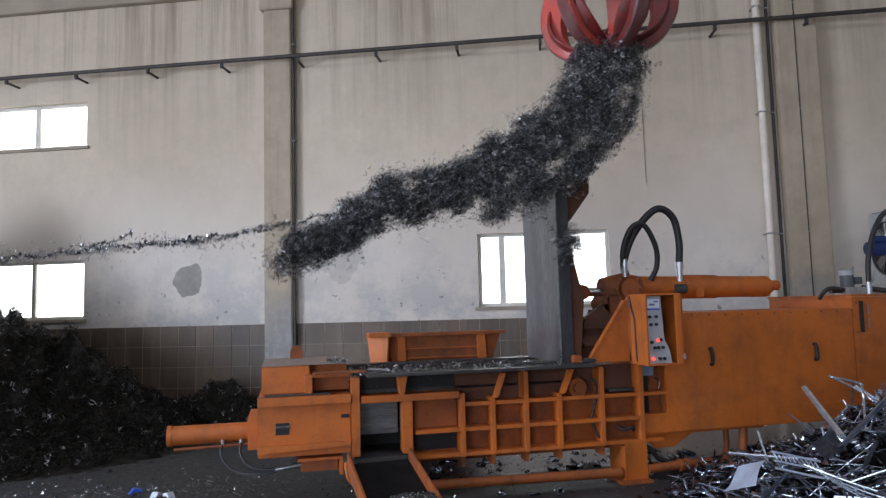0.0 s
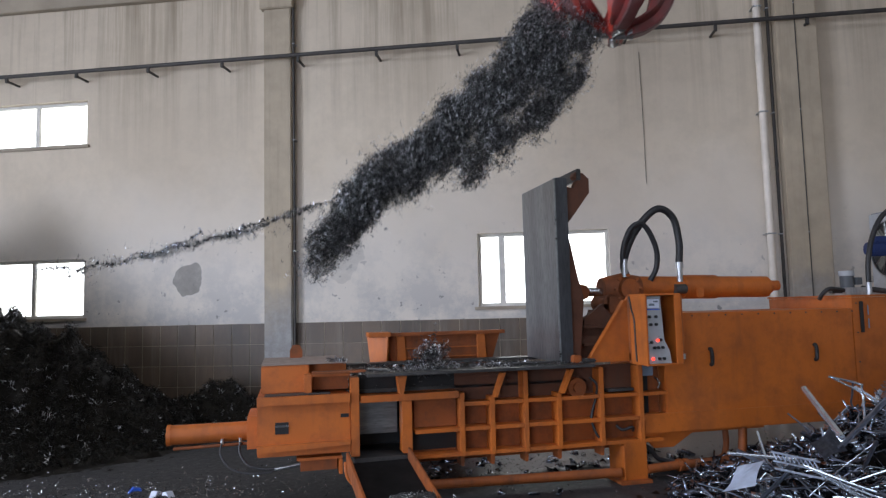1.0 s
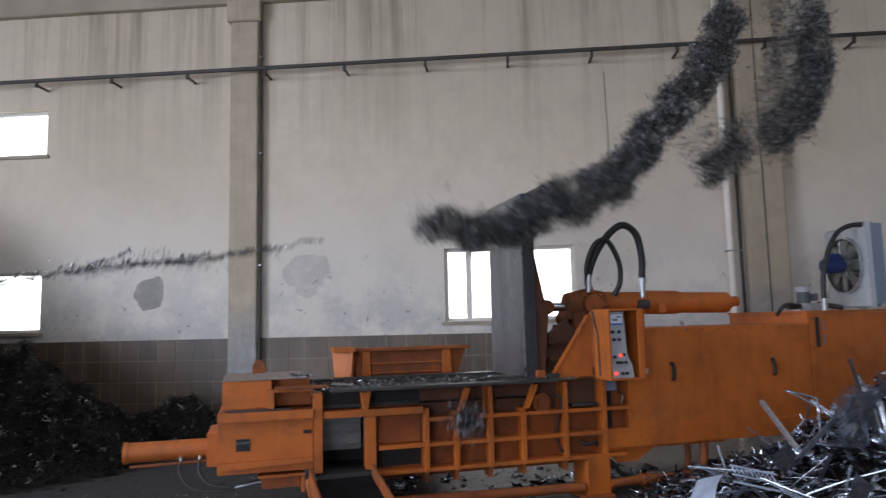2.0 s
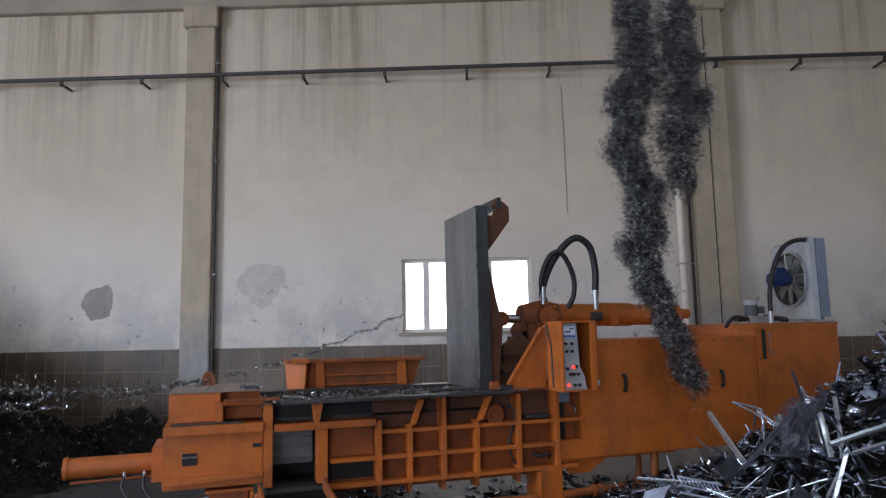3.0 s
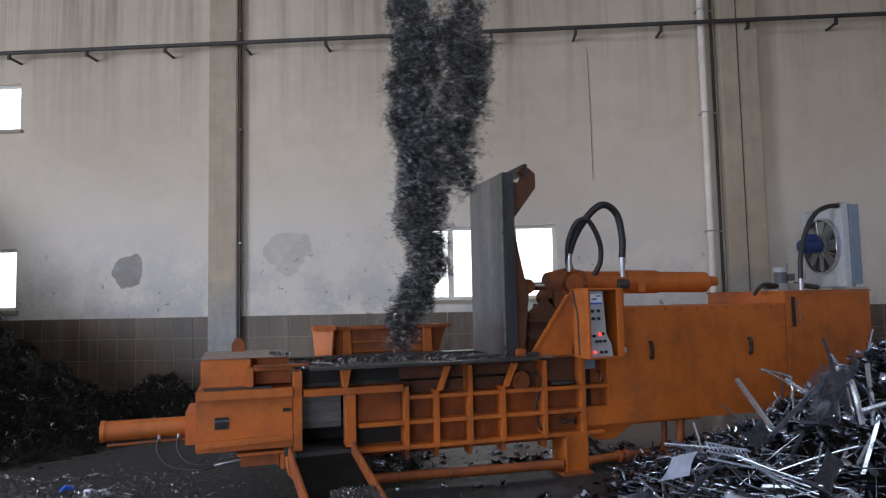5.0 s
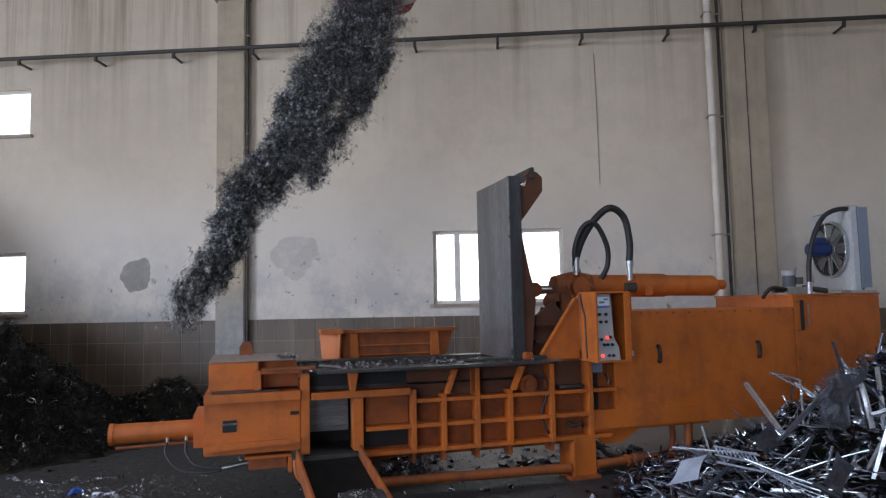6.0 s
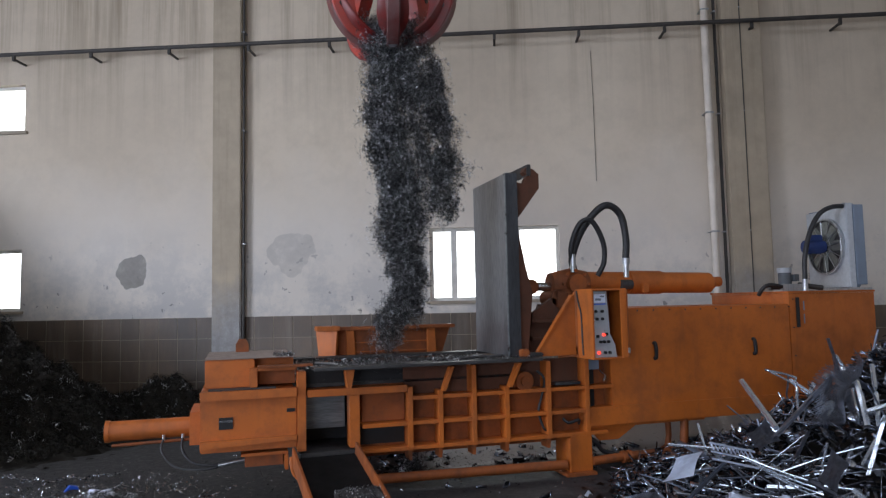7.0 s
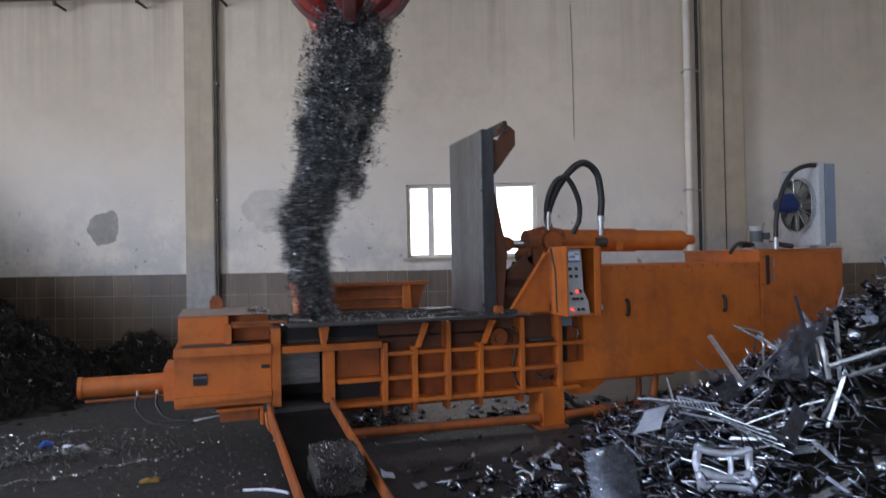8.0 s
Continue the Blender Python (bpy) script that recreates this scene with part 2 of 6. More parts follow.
def tile_material():
    m, nt, b = nodes_of("brown_glazed_tile", 0.5)
    oi = nt.nodes.new("ShaderNodeObjectInfo")
    n = noise_node(nt, 7, 6, 0.7)
    c = ramp(nt, oi.outputs["Random"], [(0.0, (0.125, 0.088, 0.058)), (1.0, (0.165, 0.116, 0.078))])
    c = mix(nt, ramp(nt, n, [(0.4, grey(0)), (0.75, grey(0.6))]), c, (0.10, 0.085, 0.07))
    # grime and pale lime smears run down over the tiles
    geo = nt.nodes.new("ShaderNodeNewGeometry")
    for scale, lo, hi, k, col in (((1.3, 1.3, 0.35), 0.42, 0.64, 0.75, (0.055, 0.046, 0.038)), ((3.0, 3.0, 0.25), 0.55, 0.72, 0.45, (0.28, 0.235, 0.19))):
        mp = nt.nodes.new("ShaderNodeMapping")
        mp.inputs["Scale"].default_value = scale
        nt.links.new(geo.outputs["Position"], mp.inputs["Vector"])
        s = nt.nodes.new("ShaderNodeTexNoise")
        s.inputs["Scale"].default_value, s.inputs["Detail"].default_value, s.inputs["Roughness"].default_value = 1.0, 8, 0.7
        nt.links.new(mp.outputs[0], s.inputs["Vector"])
        c = mix(nt, ramp(nt, s.outputs["Fac"], [(lo, grey(0)), (hi, grey(k))]), c, col)
    nt.links.new(c, b.inputs["Base Color"])
    return m


TILE = tile_material()
GROUT = plain("pale_grout", (0.40, 0.34, 0.26), 0.9)


def floor_material():
    """Oily concrete, black with swarf dust, a strip behind the press paled by painted glare."""
    m, nt, b = nodes_of("oily_workshop_floor", 0.7)
    big = noise_node(nt, 0.5, 8, 0.7)
    fine = noise_node(nt, 14, 8, 0.75)
    c = ramp(nt, big, [(0.35, (0.012, 0.012, 0.013)), (0.62, (0.024, 0.024, 0.026)), (0.8, (0.058, 0.058, 0.062))])
    c = mix(nt, ramp(nt, fine, [(0.45, grey(0)), (0.8, grey(0.6))]), c, (0.070, 0.070, 0.074))
    tc = nt.nodes.new("ShaderNodeTexCoord")
    sep = nt.nodes.new("ShaderNodeSeparateXYZ")
    nt.links.new(tc.outputs["Object"], sep.inputs[0])
    edge = math_node(nt, "ADD", sep.outputs[1], math_node(nt, "MULTIPLY", noise_node(nt, 1.6, 5), 0.7))
    px = ramp(nt, math_node(nt, "MULTIPLY", sep.outputs[0], 0.1), [(0.16, grey(0)), (0.21, grey(1))])
    f = math_node(nt, "MULTIPLY", ramp(nt, math_node(nt, "MULTIPLY", edge, 0.25), [(0.24, grey(0)), (0.27, grey(1))]), px)
    # window light on the strip is put into its pale colour
    c = mix(nt, math_node(nt, "MULTIPLY", f, 0.9), c, mix(nt, fine, (0.50, 0.50, 0.50), (0.66, 0.66, 0.66)))
    nt.links.new(c, b.inputs["Base Color"])
    wet = mix(nt, f, ramp(nt, fine, [(0.3, grey(0.45)), (0.7, grey(0.9))]), (0.22, 0.22, 0.22))
    nt.links.new(wet, b.inputs["Roughness"])
    bump(nt, b, fine, 0.35, 0.008)
    return m


FLOOR = floor_material()

# ---- mesh helpers ----


def box(bm, x0, x1, y0, y1, z0, z1, bevel=0.0):
    """A box, its edges rounded by bevel."""
    r = bmesh.ops.create_cube(bm, size=1.0, matrix=Matrix.LocRotScale(
        ((x0 + x1) / 2, (y0 + y1) / 2, (z0 + z1) / 2), None, (x1 - x0, y1 - y0, z1 - z0)))
    if bevel:
        edges = list({e for v in r["verts"] for e in v.link_edges})
        bmesh.ops.bevel(bm, geom=edges, offset=bevel, segments=2, affect="EDGES", clamp_overlap=True)


def prism(bm, pts, y0, y1):
    """Extrudes the outline pts (x, z) from y0 to y1."""
    a = [bm.verts.new((x, y0, z)) for x, z in pts]
    b = [bm.verts.new((x, y1, z)) for x, z in pts]
    n = len(pts)
    bm.faces.new(a)
    bm.faces.new(b[::-1])
    for i in range(n):
        bm.faces.new((a[i], b[i], b[(i + 1) % n], a[(i + 1) % n]))


def cyl(bm, p, q, r, r2=None, seg=20):
    """A closed cylinder or cone from p to q."""
    p, q = Vector(p), Vector(q)
    d = q - p
    m = Matrix.Translation((p + q) / 2) @ d.to_track_quat("Z", "Y").to_matrix().to_4x4()
    bmesh.ops.create_cone(bm, cap_ends=True, segments=seg, radius1=r, radius2=r if r2 is None else r2, depth=d.length, matrix=m)


def tube(bm, pts, r, seg=10):
    """A round tube along pts."""
    pts = [Vector(p) for p in pts]
    rings, up = [], Vector((0.13, 0.21, 0.97))
    for i, p in enumerate(pts):
        d = (pts[min(i + 1, len(pts) - 1)] - pts[max(i - 1, 0)]).normalized()
        s = d.cross(up)
        if s.length < 0.05:
            s = d.cross(Vector((1, 0, 0)))
        s.normalize()
        t = s.cross(d)
        rings.append([bm.verts.new(p + r * (math.cos(k * math.tau / seg) * s + math.sin(k * math.tau / seg) * t)) for k in range(seg)])
    for a, b in zip(rings, rings[1:]):
        for k in range(seg):
            bm.faces.new((a[k], a[(k + 1) % seg], b[(k + 1) % seg], b[k]))
    bm.faces.new(rings[0][::-1])
    bm.faces.new(rings[-1])


def smooth_path(ctrl, n=8):
    """Points on a Catmull-Rom curve through ctrl."""
    c = [Vector(p) for p in ctrl]
    c = [2 * c[0] - c[1]] + c + [2 * c[-1] - c[-2]]
    out = []
    for i in range(1, len(c) - 2):
        for k in range(n):
            t = k / n
            out.append(0.5 * (2 * c[i] + (c[i + 1] - c[i - 1]) * t + (2 * c[i - 1] - 5 * c[i] + 4 * c[i + 1] - c[i + 2]) * t * t
                              + (3 * c[i] - c[i - 1] - 3 * c[i + 1] + c[i + 2]) * t ** 3))
    return out + [c[-2]]


def mesh_of(bm, material, smooth=False):
    me = bpy.data.meshes.new("mesh")
    bmesh.ops.recalc_face_normals(bm, faces=bm.faces)
    bm.to_mesh(me)
    bm.free()
    me.materials.append(material)
    if smooth:
        me.shade_smooth()
        me.set_sharp_from_angle(angle=radians(40))
    return me


def part(name, bm, material, parent=None, label="", smooth=False):
    """Links a bmesh as one mesh object, under a thing or a part."""
    ob = new(name, mesh_of(bm, material, smooth))
    if parent:
        ob.parent = parent
    return tagged(ob, label)


def thing(name, m, label, category, group="", kind=""):
    ob = new(name)
    ob.matrix_world = m
    ob.empty_display_size = 0.2
    return tagged(ob, label, category, group, kind)


def bx(name, x0, x1, y0, y1, z0, z1, material, parent, label="", bevel=0.0035):
    bm = bmesh.new()
    box(bm, x0, x1, y0, y1, z0, z1, bevel)
    return part(name, bm, material, parent, label)


def cy(name, p, q, r, material, parent, label="", r2=None, seg=24):
    bm = bmesh.new()
    cyl(bm, p, q, r, r2, seg)
    return part(name, bm, material, parent, label, True)


def hose(name, ctrl, r, material, parent, label=""):
    bm = bmesh.new()
    tube(bm, smooth_path(ctrl, 8), r, 10)
    return part(name, bm, material, parent, label, True)


# ---- the hall ----


def structure(name, bm, material, label, category):
    ob = part(name, bm, material)
    ob.matrix_world = HALL
    return tagged(ob, label, category, kind="structure")


def wall_with_openings(x0, x1, y0, y1, z0, z1, holes):
    """A wall in the x-z plane, y0 to y1 thick, with holes (x0, x1, z0, z1) through it."""
    bm = bmesh.new()
    xs = sorted({x0, x1, *(v for h in holes for v in h[:2])})
    zs = sorted({z0, z1, *(v for h in holes for v in h[2:])})
    solid = {}
    for i in range(len(xs) - 1):
        for k in range(len(zs) - 1):
            cx, cz = (xs[i] + xs[i + 1]) / 2, (zs[k] + zs[k + 1]) / 2
            solid[i, k] = not any(h[0] < cx < h[1] and h[2] < cz < h[3] for h in holes)
    for (i, k), s in solid.items():
        if not s:
            continue
        a, b, c, d = xs[i], xs[i + 1], zs[k], zs[k + 1]
        for y in (y0, y1):
            bm.faces.new([bm.verts.new(p) for p in ((a, y, c), (b, y, c), (b, y, d), (a, y, d))])
        for (di, dk, e) in ((-1, 0, ((a, c), (a, d))), (1, 0, ((b, c), (b, d))), (0, -1, ((a, c), (b, c))), (0, 1, ((a, d), (b, d)))):
            if not solid.get((i + di, k + dk), False):
                (px, pz), (qx, qz) = e
                bm.faces.new([bm.verts.new(p) for p in ((px, y0, pz), (qx, y0, qz), (qx, y1, qz), (px, y1, pz))])
    bmesh.ops.remove_doubles(bm, verts=bm.verts, dist=0.001)
    return bm


WINDOWS = [(-0.87, 1.13, 1.66, 2.79), (-9.52, -7.47, 1.63, 2.62), (-9.52, -7.47, 4.56, 5.34)]
LEFT, RIGHT, REAR, TOP = -14.0, 11.0, -10.0, 8.6
bm = bmesh.new()
box(bm, -60, 60, -60, 60, -0.3, 0.0)
floor = tagged(part("floor", bm, FLOOR), "black oily concrete floor strewn with metal chips", "floor", kind="structure")
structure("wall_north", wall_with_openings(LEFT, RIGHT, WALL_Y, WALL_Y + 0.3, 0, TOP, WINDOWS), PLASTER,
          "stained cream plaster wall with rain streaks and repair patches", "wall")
bm = wall_with_openings(REAR, WALL_Y, 0, 0.3, 0, TOP, [(-5.5, 1.5, 0.5, 6.2)])
bmesh.ops.transform(bm, matrix=pose(LEFT - 0.3, 0, 0) @ Matrix(((0, 1, 0, 0), (1, 0, 0, 0), (0, 0, 1, 0), (0, 0, 0, 1))), verts=bm.verts)
structure("wall_west", bm, PLASTER, "cream plaster end wall with a wide gateway", "wall")
bm = bmesh.new()
box(bm, RIGHT, RIGHT + 0.3, REAR, WALL_Y, 0, TOP)
structure("wall_east", bm, PLASTER, "plain cream plaster end wall", "wall")
structure("wall_south", wall_with_openings(LEFT, RIGHT, REAR - 0.3, REAR, 0, TOP, [(-6.5, -0.5, 0.2, 5.8)]), PLASTER,
          "cream plaster wall with a wide gateway", "wall")
bm = bmesh.new()
box(bm, LEFT, RIGHT, REAR, WALL_Y, TOP, TOP + 0.2)
structure("ceiling", bm, CONCRETE, "grey roof deck of the hall", "ceiling")
bm = bmesh.new()
box(bm, LEFT, RIGHT, WALL_Y - 0.12, WALL_Y, 6.95, 7.6, 0.01)
structure("trim_beam", bm, CONCRETE, "grimy concrete ring beam along the wall top", "beam")
for k, (wx0, wx1, wz0, wz1) in enumerate(WINDOWS):
    bm = bmesh.new()
    box(bm, wx0 - 1.2, wx1 + 1.2, WALL_Y + 1.6 + 0.1 * k, WALL_Y + 1.65 + 0.1 * k, wz0 - 0.9, wz1 + 0.9)
    structure("backdrop", bm, OUTSIDE, "white overcast daylight outside the windows", "backdrop")


def window(i, x0, x1, z0, z1, mullions):
    w = thing("window_%d" % i, HALL, "white framed factory window, dazzling with daylight", "window", kind="structure")
    bm = bmesh.new()
    f, y0, y1 = 0.05, WALL_Y + 0.10, WALL_Y + 0.16
    box(bm, x0, x0 + f, y0, y1, z0, z1, 0.004)
    box(bm, x1 - f, x1, y0, y1, z0, z1, 0.004)
    box(bm, x0 + f, x1 - f, y0, y1, z0, z0 + f, 0.004)
    box(bm, x0 + f, x1 - f, y0, y1, z1 - f, z1, 0.004)
    part("window_frame", bm, FRAME_WHITE, w)
    for mx, mw in mullions:
        bx("mullion", mx - mw / 2, mx + mw / 2, y0 + 0.003, y1 - 0.003, z0 + f, z1 - f, FRAME_WHITE, w, bevel=0.004)
    bx("window_sill", x0 - 0.06, x1 + 0.06, WALL_Y - 0.05, WALL_Y + 0.10, z0 - 0.05, z0 - 0.002, CONCRETE, w)


window(1, *WINDOWS[0], ((-0.50, 0.09), (0.13, 0.06), (0.5, 0.06)))
window(2, *WINDOWS[1], ((-8.47, 0.07),))
window(3, *WINDOWS[2], ((-8.47, 0.07),))


def column_material():
    """Tan paint, worn off to grey-blue render on the lower shaft."""
    m, nt, b = nodes_of("tan_column_paint", 0.8)
    tc = nt.nodes.new("ShaderNodeTexCoord")
    sep = nt.nodes.new("ShaderNodeSeparateXYZ")
    nt.links.new(tc.outputs["Object"], sep.inputs[0])
    n = noise_node(nt, 2.2, 6, 0.65)
    fine = noise_node(nt, 9, 7, 0.75)
    c = ramp(nt, n, [(0.3, (0.36, 0.30, 0.22)), (0.7, (0.47, 0.39, 0.285))])
    streak = noise_node(nt, 8, 5, 0.7, (1.0, 1.0, 0.06))
    c = mix(nt, ramp(nt, streak, [(0.5, grey(0)), (0.75, grey(0.45))]), c, (0.24, 0.195, 0.14))
    h = math_node(nt, "ADD", sep.outputs[2], math_node(nt, "MULTIPLY", n, 1.4))
    worn = nt.nodes.new("ShaderNodeMapRange")
    worn.inputs[1].default_value, worn.inputs[2].default_value = 3.0, 1.9
    nt.links.new(h, worn.inputs[0])
    c = mix(nt, math_node(nt, "MULTIPLY", worn.outputs[0], 0.85), c, ramp(nt, fine, [(0.3, (0.20, 0.20, 0.20)), (0.55, (0.31, 0.31, 0.315)), (0.75, (0.46, 0.455, 0.45))]))
    nt.links.new(c, b.inputs["Base Color"])
    bump(nt, b, fine, 0.25, 0.006)
    return m


COLUMN_PAINT = column_material()


def column(x0, x1, y0):
    """A square concrete column before the wall."""
    bm = bmesh.new()
    box(bm, x0, x1, y0, WALL_Y, 0, 6.95, 0.015)
    box(bm, x0 - 0.05, x1 + 0.05, y0 - 0.06, WALL_Y - 0.002, 6.60, 6.95, 0.015)
    return structure("column", bm, COLUMN_PAINT, "painted concrete wall column, scuffed near its foot", "column")


column(-4.27, -3.81, 10.36)
column(3.65, 4.22, 10.30)
column(-11.7, -11.25, 10.36)


def wall_pipe():
    """The long iron pipe on the wall brackets."""
    w = thing("wall_pipe", HALL, "long dark iron pipe on wall brackets", "pipe")
    y, z = 10.20, 5.74
    bm = bmesh.new()
    cyl(bm, (LEFT, y, z - 0.02), (RIGHT, y, z + 0.03), 0.032, None, 12)
    part("pipe", bm, IRON_PIPE, w, "", True)
    for x in np.arange(-3.63 - 8 * 1.28, 10.5, 1.28):
        b = bmesh.new()
        box(b, x - 0.018, x + 0.018, y - 0.02, WALL_Y, z - 0.10, z - 0.07, 0.004)
        box(b, x - 0.022, x + 0.022, y - 0.022, y + 0.022, z - 0.115, z - 0.02, 0.004)
        part("bracket", b, IRON_PIPE, w)


wall_pipe()


def downpipe(x, y, r, z1, material, label):
    w = thing("downpipe", HALL, label, "pipe")
    bm = bmesh.new()
    cyl(bm, (x, y, 0.0), (x, y, z1), r, None, 16)
    for z in (1.9, 3.6, 5.2, 6.6):
        cyl(bm, (x, y, z), (x, y, z + 0.09), r * 1.12, None, 16)
    part("pipe", bm, material, w, "", True)
    for z in (2.6, 4.4, 6.0):
        bx("pipe_clip", x - r * 1.12, x + r * 1.12, y - r * 1.12, WALL_Y, z, z + 0.02, ZINC, w, bevel=0.003)


downpipe(3.41, 10.36, 0.055, 6.9, PVC, "grimy white plastic downpipe beside the column")
downpipe(-3.775, 10.40, 0.020, 6.9, IRON_PIPE, "dark iron pipe in the corner of the column")
downpipe(3.58, 10.43, 0.022, 6.9, IRON_PIPE, "thin dark pipe beside the column")
# added bar that stands for the dark line of a groove
downpipe(3.91, 10.292, 0.007, 6.5, IRON_PIPE, "thin dark bar for the groove up the column face")

# ---- the baling press ----
press = thing("baling_press", pose(0, 0, 0), "large orange hydraulic scrap baling press with its steel lid raised", "machine")

# end housing with the ejecting ram
bm = bmesh.new()
box(bm, -0.30, 0.47, -0.03, 0.75, 0.46, 0.95, 0.008)
housing = part("end_housing", bm, ORANGE, press)
bm = bmesh.new()
prism(bm, [(-0.30, 0.885), (0.465, 0.885), (0.465, 0.955), (-0.30, 0.955)], -0.085, -0.032)
part("top_lip", bm, ORANGE, housing)
bm = bmesh.new()
prism(bm, [(-0.30, 0.50), (0.465, 0.53), (0.465, 0.565), (-0.30, 0.56)], -0.075, -0.032)
part("lower_rib", bm, ORANGE, housing)
bx("slot", -0.155, -0.045, -0.036, -0.032, 0.645, 0.74, BLACK, housing, "dark inspection slot", 0)
bx("slot_rod", -0.155, -0.045, -0.045, -0.037, 0.700, 0.718, CHROME, housing, "bright rod in the slot", 0.003)
bx("slot", 0.385, 0.455, -0.036, -0.032, 0.755, 0.785, BLACK, housing, "", 0)
bx("ram_flange", -0.385, -0.302, 0.06, 0.62, 0.52, 0.785, ORANGE, press)
bm = bmesh.new()
cyl(bm, (-1.04, 0.34, 0.63), (-0.38, 0.34, 0.63), 0.083)
cyl(bm, (-1.055, 0.34, 0.63), (-1.02, 0.34, 0.63), 0.090)
part("ejector_cylinder", bm, ORANGE, press, "orange hydraulic cylinder", True)
hose("cylinder_line", [(-1.00, 0.30, 0.52), (-0.7, 0.30, 0.525), (-0.40, 0.30, 0.53)], 0.014, ORANGE_DIRTY, press)
hose("hydraulic_hose", [(-0.60, 0.26, 0.56), (-0.61, 0.22, 0.46), (-0.50, 0.16, 0.34), (-0.25, 0.10, 0.31), (0.0, 0.1, 0.37), (0.2, 0.12, 0.40)], 0.010, RUBBER, press, "black hydraulic hose")
hose("steel_line", [(-0.16, 0.10, 0.335), (-0.05, 0.09, 0.352), (0.10, 0.09, 0.372)], 0.019, ZINC, press, "short bright steel line")
hose("hydraulic_hose", [(-0.45, 0.26, 0.56), (-0.45, 0.22, 0.46), (-0.36, 0.16, 0.36), (-0.16, 0.10, 0.34), (0.05, 0.1, 0.38)], 0.011, RUBBER, press, "black hydraulic hose")
for x in (-0.60, -0.45):
    cy("hose_fitting", (x, 0.26, 0.54), (x, 0.26, 0.585), 0.013, ZINC, press)

# upper end block
bm = bmesh.new()
box(bm, -0.27, 0.13, 0.08, 1.05, 0.965, 1.198, 0.008)
box(bm, 0.131, 0.46, 0.24, 1.05, 0.965, 1.198, 0.004)
part("upper_block", bm, ORANGE, press)
bx("upper_block_lid", -0.275, 0.455, 0.075, 1.06, 1.200, 1.206, DUSTY_PLATE, press, "dusty steel cover plate")
bx("shim_strip", -0.24, 0.30, -0.05, 0.06, 0.957, 0.968, DARK_STEEL, press)
bm = bmesh.new()
box(bm, 0.085, 0.15, -0.03, 0.07, 0.97, 1.125, 0.006)
part("stop_block", bm, ORANGE, press)
bx("side_panel", 0.17, 0.47, 0.16, 0.20, 0.97, 1.12, ORANGE_DIRTY, press)
bx("side_rail", 0.15, 0.47, -0.03, 0.07, 1.10, 1.125, ORANGE, press)

# front frame: uprights, beams and the ribbed wall
FR = -0.045


def upright(x0, x1, z0, z1, y0=FR):
    return bx("upright", x0, x1, y0, 0.12, z0, z1, ORANGE, press, bevel=0.004)


upright(0.472, 0.545, 0.42, 1.085)
upright(0.912, 1.00, 0.42, 0.862)
bx("beam", 0.556, 1.42, FR - 0.01, 0.12, 0.865, 0.925, ORANGE, press, bevel=0.004)
# added plate: grime and the overhanging rim's shade in one dark colour
bx("rim_shade_plate", 1.42, 3.16, 0.10, 0.108, 0.825, 1.08, RUSTY_SHADED, press, "grimy plate with the rim's shade painted in", 0)
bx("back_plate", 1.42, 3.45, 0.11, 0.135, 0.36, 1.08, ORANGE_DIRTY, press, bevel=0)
# black sheet painted for the shadow below the deck rim
bx("bin_shade_sheet", 0.55, 1.42, 0.115, 0.13, 0.93, 1.088, BLACK, press, bevel=0)
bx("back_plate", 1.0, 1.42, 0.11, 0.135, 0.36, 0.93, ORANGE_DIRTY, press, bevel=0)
XS = (1.45, 1.728, 2.045, 2.365, 2.785, 3.185)
for i, x in enumerate(XS):
    top = (0.905, 0.86, 1.07, 0.86, 1.07, 1.075)[i]
    bx("rib_upright", x - 0.022, x + 0.022, FR, 0.11, 0.355, top, ORANGE, press)
for z, x1 in ((0.805, 3.47), (0.588, 3.163), (0.374, 3.40)):
    xs = [1.002] + [x for x in XS if x < x1] + [x1 + 0.022]
    for a, b in zip(xs, xs[1:]):
        if z > 0.8 and a < 1.3:
            continue
        bx("rib_bar", a + 0.0225, b - 0.0225, FR + 0.006, 0.11, z - 0.017, z + 0.017, ORANGE, press)
for x in XS[:-1]:
    bm = bmesh.new()
    prism(bm, [(x - 0.02, 0.352), (x + 0.02, 0.352), (x + 0.012, 0.265), (x - 0.012, 0.265)], -0.01, 0.14)
    part("rib_foot", bm, ORANGE_DIRTY, press)
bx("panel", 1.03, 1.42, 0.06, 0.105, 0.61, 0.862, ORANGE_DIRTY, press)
# black sheet in place of the unlit lower opening
bx("recess_shade", 1.02, 1.42, 0.10, 0.109, 0.41, 0.57, BLACK, press, "", 0)
bx("lower_tie", 0.6, 3.2, 0.30, 0.36, 0.26, 0.33, ORANGE_DIRTY, press)
for x0, x1 in ((1.825, 1.745), (2.475, 2.38)):
    bm = bmesh.new()
    prism(bm, [(x0 + 0.018, 1.07), (x0 - 0.018, 1.07), (x1 - 0.014, 0.86), (x1 + 0.014, 0.86)], FR - 0.06, FR + 0.03)
    part("gusset", bm, ORANGE, press)
bm = bmesh.new()
prism(bm, [(0.87, 1.085), (0.95, 1.085), (0.92, 0.927), (0.89, 0.927)], FR - 0.06, 0.05)
part("gusset", bm, ORANGE, press)
bm = bmesh.new()
cyl(bm, (2.55, -0.03, 0.895), (2.55, 0.10, 0.895), 0.088, None, 28)
cyl(bm, (2.55, -0.055, 0.895), (2.55, -0.028, 0.895), 0.045, None, 16)
part("pivot_boss", bm, ORANGE_DIRTY, press, "", True)
bx("bar_end", 2.86, 3.12, -0.03, 0.08, 0.84, 0.865, DARK_STEEL, press)
